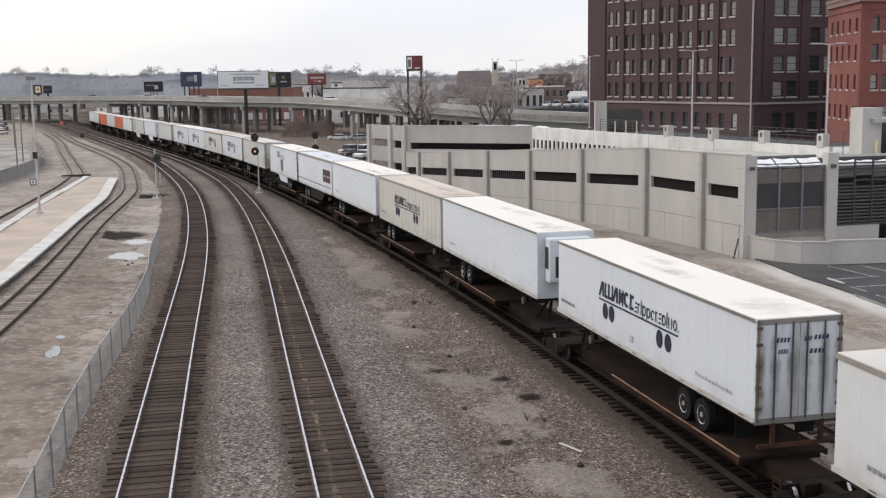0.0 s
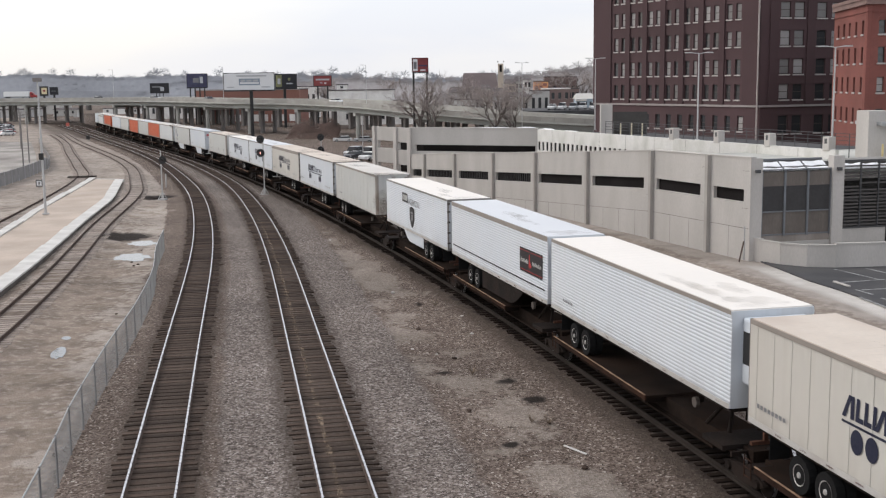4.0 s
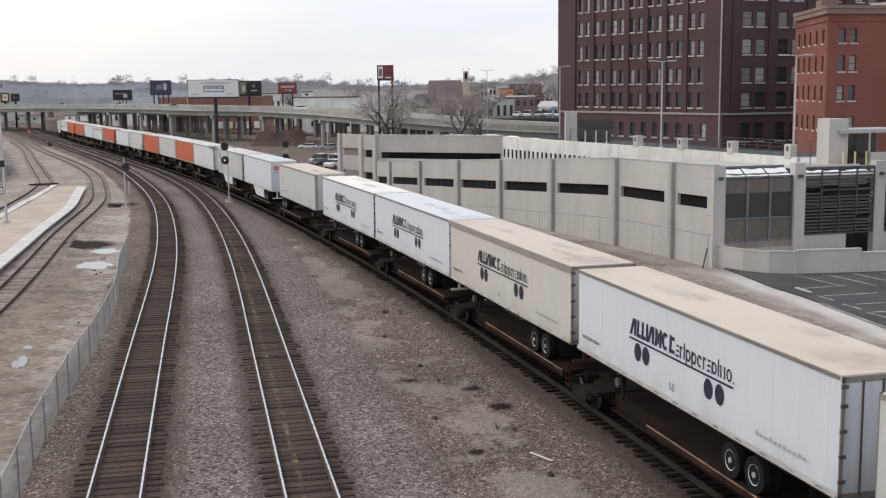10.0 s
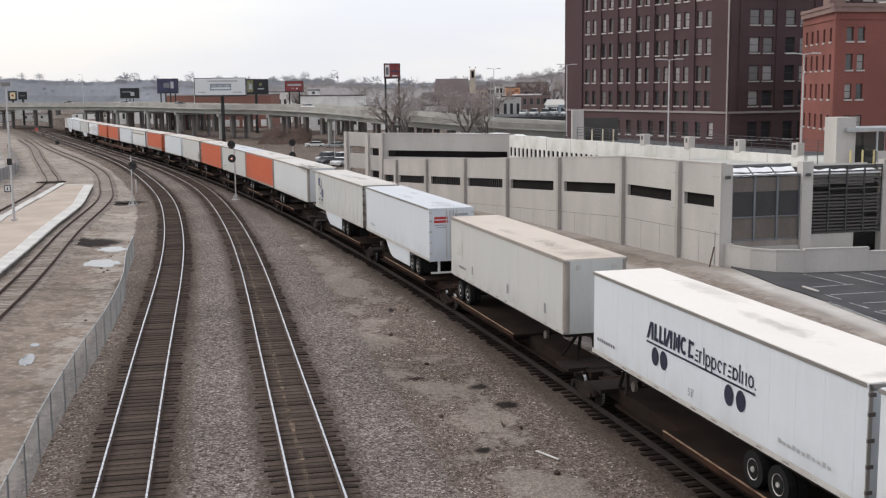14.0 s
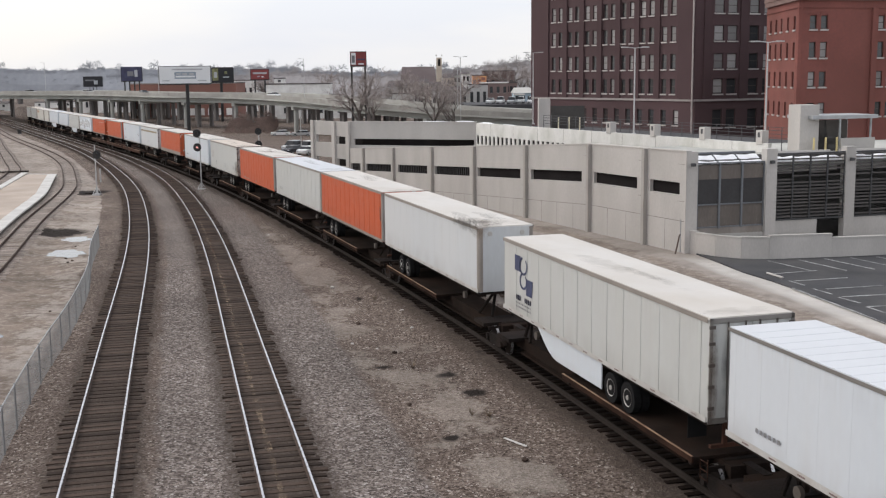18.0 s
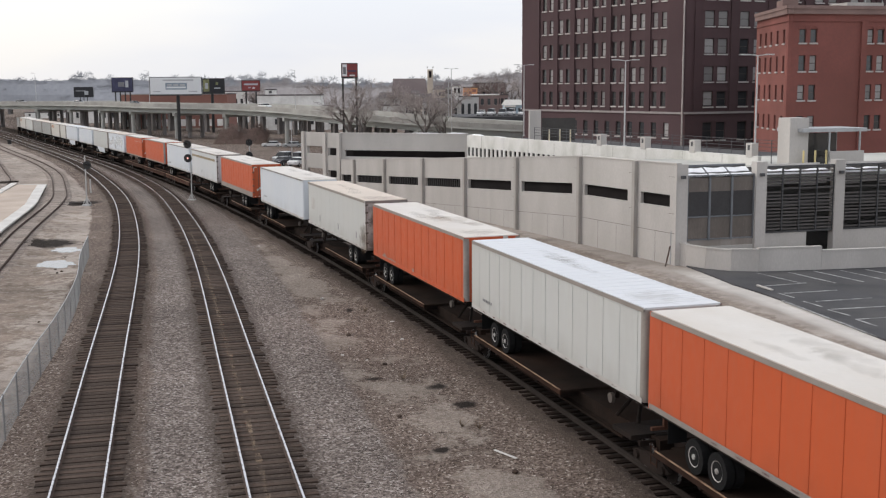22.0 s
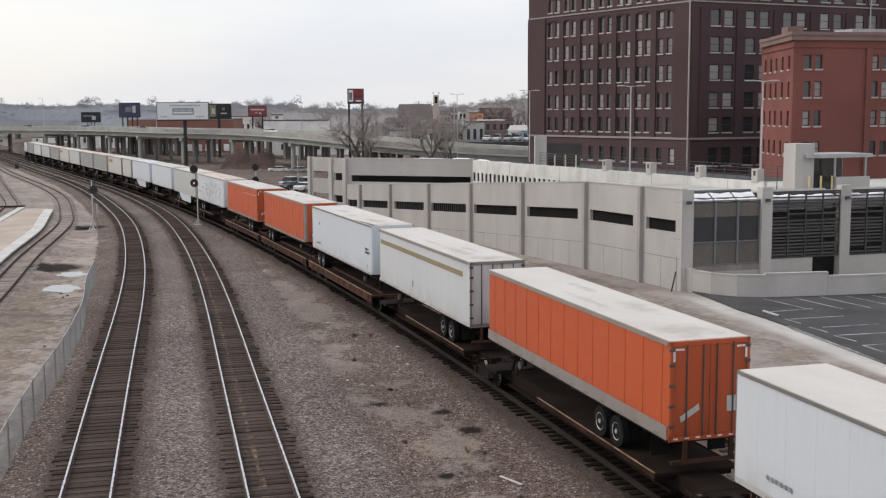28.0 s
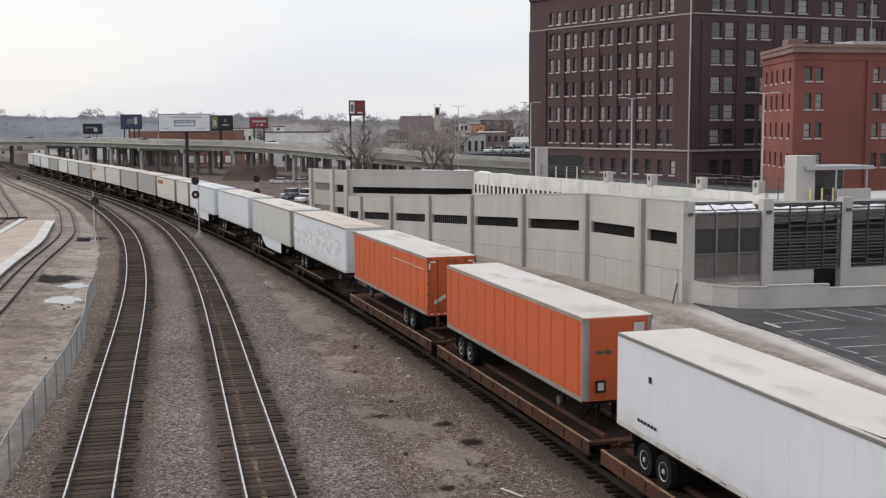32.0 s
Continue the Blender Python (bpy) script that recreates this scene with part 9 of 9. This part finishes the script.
case = thing("relay_case", "low dark cover beside the signal base", "box", m=Matrix.Translation((-35.0, 124.5, fall(124) - 0.36)))
part("cover", new_box(-1.2, -0.8, 0, 0.9, 0.8, 0.12), CAR_DARK, case, bevel=0.03)
post = thing("marker_post", "short white marker post beside the siding signal", "post", m=Matrix.Translation((-37.7, 138.8, fall(138) - 0.36)))
part("post", new_rod((0, 0, 0), (0, 0, 1.6), 0.08, sides=8), GREY_PAINT, post)
part("cap", new_rod((0, 0, 1.6), (0, 0, 1.66), 0.1, 0.06, sides=8), GALV, post)

crossing = thing("plank_crossing", "dark plank crossing laid over the siding rails", "crossing", kind="structure")
cx, cy, cz, ch = SIDING_F.along(float(np.interp(153.5, SIDING_F.ys, SIDING_F.s)))
for k in range(6):
    part("plank", new_box(-1.9, -0.75 + 0.26 * k, -0.05, 1.9, -0.52 + 0.26 * k, 0.03, Matrix.Translation((cx, cy, cz)) @ Matrix.Rotation(-ch, 4, "Z")), TIE_DARK, crossing)

# yard mast with a box on top, sign on the far siding
mast = thing("yard_light_mast", "tall slim grey light mast standing on the platform", "light mast", m=Matrix.Translation((-39.7, 104.0, fall(104) + top_z)))
part("pole", new_rod((0, 0, 0), (0, 0, 12.4), 0.13, 0.07, 10), GREY_PAINT, mast)
part("base_plate", new_box(-0.25, -0.25, 0, 0.25, 0.25, 0.12), GREY_PAINT, mast)
bm = bmesh.new()
box(bm, -0.36, -0.2, 12.25, 0.36, 0.2, 12.6)
part("lamp_bar", bm, PIER_DARK, mast)
part("junction_box", new_box(-0.2, -0.3, 5.1, 0.2, -0.1, 5.7), BLACK_PAINT, mast)
sign = thing("yard_sign", "small white square sign with a black border on a post", "sign", m=Matrix.Translation((-54.05, 140.1, fall(140) - 0.36)))
part("post", new_rod((0, 0.04, -0.2), (0, 0.04, 0.5), 0.05, sides=6), GALV, sign)
part("board", new_box(-0.42, -0.03, 0.14, 0.42, 0.03, 0.98), BLACK_PAINT, sign)
part("face", new_box(-0.31, -0.045, 0.25, 0.31, -0.032, 0.87), POSTER_WHITE, sign)
part("mark", new_box(-0.07, -0.055, 0.38, 0.07, -0.047, 0.74), BLACK_MARK, sign)

# retaining fence with dark slats by the road to the yard, and poles there
SLAT_GREY = mat("grey_fence_slats", (0.24, 0.235, 0.235), 0.7, 0, 0.15, 0.8, 9.0, 0.0)
yard_fence = thing("yard_fence", "dark slatted fence curving along the far yard road", "fence")
yp = smooth_path([(-58.0, 128, 0), (-59.2, 139.6, 0), (-61.8, 155.1, 0), (-64.6, 168, 0), (-66.2, 174.6, 0)], 4) + smooth_path([(-66.4, 176, 0), (-70.5, 188, 0), (-81.9, 216.2, 0), (-105.1, 273.8, 0)], 6)
for a, b in zip(yp, yp[1:]):
    m = frame_of(a.x, a.y, b.x - a.x, b.y - a.y, fall(a.y) - 0.36)
    L = (b - a).length
    part("panel", new_box(0.03, -0.03, 0.05, L - 0.03, 0.03, 1.75 if a.y < 175 else 1.3, m), SLAT_GREY if a.y < 175 else PIER_DARK, yard_fence)
    part("post", new_box(-0.06, -0.06, 0, 0.06, 0.06, 1.9 if a.y < 175 else 1.4, m), GALV, yard_fence)
for x, y, h in ((-72.7, 182.2, 8.8), (-75.7, 192.4, 8.8), (-96, 240, 8.5)):
    q = thing("utility_pole", "slim dark pole beside the yard road", "pole", "yard poles", m=Matrix.Translation((x, y, fall(y) - 0.4)))
    part("pole", new_rod((0, 0, 0), (0, 0, h), 0.13, 0.09, 8), PIER_DARK, q)
    part("crossarm", new_box(-0.7, -0.05, h - 0.5, 0.7, 0.05, h - 0.4), PIER_DARK, q)
flat_sheet("yard_road", [(-62, 60), (-59, 110), (-60.5, 140), (-63, 155), (-68, 176), (-84, 217), (-107, 274), (-150, 300), (-190, 262), (-150, 40)], -0.30, ROAD, "pale dusty yard road beyond the sidings", "road")
cone = thing("warning_board", "small orange-red warning board between the tracks", "sign", m=Matrix.Translation((-131, 367, fall(367) - 0.3)))
part("board", new_box(-0.55, -0.04, 0.7, 0.55, 0.04, 1.8), mat("orange_red_board", (0.55, 0.14, 0.11), 0.6), cone)
part("post", new_rod((0, 0.08, 0), (0, 0.08, 1.9), 0.05, sides=6), GALV, cone)

# puddles of meltwater on the bare ground, lying in shallow hollows
WATER = mat("still_puddle_water", (0.16, 0.165, 0.17), 0.04, 0, 0.05, 0.5, 4.0, 0.0, spec=1.0)
rp = random.Random(4)
for x, y, rx, ry in ((-25.5, 86.5, 1.5, 1.7), (-24.2, 79.2, 1.7, 2.3), (-26.0, 75.5, 0.6, 0.9), (-18.9, 50.0, 0.4, 1.5), (-19.6, 53.0, 0.3, 0.5)):
    n = 28
    bm = bmesh.new()
    ring = [bm.verts.new((x + rx * math.cos(a) * k - 0.22 * ry * math.sin(a) * k, y + ry * math.sin(a) * k, fall(y) - 0.335)) for a, k in [(2 * math.pi * i / n, 0.8 + 0.35 * noise.noise((3 * math.cos(2 * math.pi * i / n) + x, 3 * math.sin(2 * math.pi * i / n), y))) for i in range(n)]]
    bm.faces.new(ring)
    tagged(part("puddle", bm, WATER), "shallow meltwater puddle reflecting the pale sky", "puddle", "puddles")

# litter, ballast lumps and dry weeds between the tracks
rl = random.Random(11)
STRAW = mat("dry_weeds", (0.16, 0.12, 0.085), 0.95, 0, 0.2, 3.0, 20.0, 0.0, island=0.3)
for x, y in ((0.0, 45.8), (-2.0, 60.5), (2.1, 39.0), (2.7, 38.8)):
    bm = bmesh.new()
    for k in range(38):
        a, l = rl.uniform(0, 2 * math.pi), rl.uniform(0.12, 0.42)
        d = Vector((math.cos(a) * 0.4, math.sin(a) * 0.4, rl.uniform(0.3, 1.0))).normalized() * l
        rod(bm, (0, 0, 0), d, 0.008, 0.003, 3, caps=False)
    o = part("weed_tuft", bm, STRAW)
    o.matrix_basis = Matrix.Translation((x, y, fall(y) - 0.36))
    tagged(o, "small tuft of dry weeds on the gravel", "weeds", "weed tufts")
plank = thing("litter_plank", "pale splintered plank lying on the gravel", "plank", m=Matrix.Translation((3.35, 35.8, -0.33)) @ Matrix.Rotation(-0.95, 4, "Z"))
part("plank", new_box(-0.55, -0.04, 0, 0.55, 0.04, 0.03), PLATFORM_EDGE, plank)
for k in range(26):
    y = rl.uniform(30, 95)
    x = MAIN_B.at(y)[0] + rl.uniform(4.5, 10) if rl.random() < 0.6 else MAIN_A.at(y)[0] - rl.uniform(3.2, 5.0)
    bm = bmesh.new()
    s = rl.uniform(0.06, 0.16)
    bmesh.ops.create_icosphere(bm, subdivisions=1, radius=s)
    for q in bm.verts:
        q.co *= rl.uniform(0.7, 1.25)
        q.co.z *= 0.6
    o = part("loose_rock", bm, CONCRETE_PIER if k % 3 == 0 else TIE)
    o.matrix_basis = Matrix.Translation((x, y, fall(y) - 0.36 + s * 0.3))
    tagged(o, "loose lump of stone on the gravel", "rock", "loose rocks")

dwarf = thing("dwarf_signal", "small dark dwarf signal between the tracks", "railway signal", m=Matrix.Translation((-96.2, 283.5, fall(283) - 0.36)))
part("case", new_box(-0.45, -0.2, 0.2, 0.45, 0.2, 1.3), BLACK_PAINT, dwarf, bevel=0.06)
part("foot", new_box(-0.3, -0.2, -0.1, 0.3, 0.2, 0.22), CONCRETE_PIER, dwarf)


# ------------------------------------------------------------------ movement
def travelled(t):
    """Metres that the train has run by t seconds: about 45 km/h, easing off a little."""
    ease = 0.0179 * (min(max(t, 12), 26) - 12) ** 2 + 0.5 * max(0, t - 26)
    return 12.62 * t - ease


def on_track(s, length):
    """Pose of a car whose two trucks ride the track, its middle s metres along."""
    p, q = TRAIN_C.along(s - length * 0.38), TRAIN_C.along(s + length * 0.38)
    h = math.atan2(q[0] - p[0], q[1] - p[1])
    tilt = math.atan2(q[2] - p[2], math.hypot(q[0] - p[0], q[1] - p[1]))
    return Matrix.Translation(((p[0] + q[0]) / 2, (p[1] + q[1]) / 2, (p[2] + q[2]) / 2)) @ Matrix.Rotation(-h, 4, "Z") @ Matrix.Rotation(tilt, 4, "X")


def motions():
    # the lorry passes at a steady 20 m/s
    walk(lorry, [(float(t), on_far_road(-199.7 + 20.2 * (t - 7.0))) for t in range(33)])
    for ob, u, length in RIDERS:
        walk(ob, [(float(t), on_track(u - travelled(t), length)) for t in range(33)])


motions()
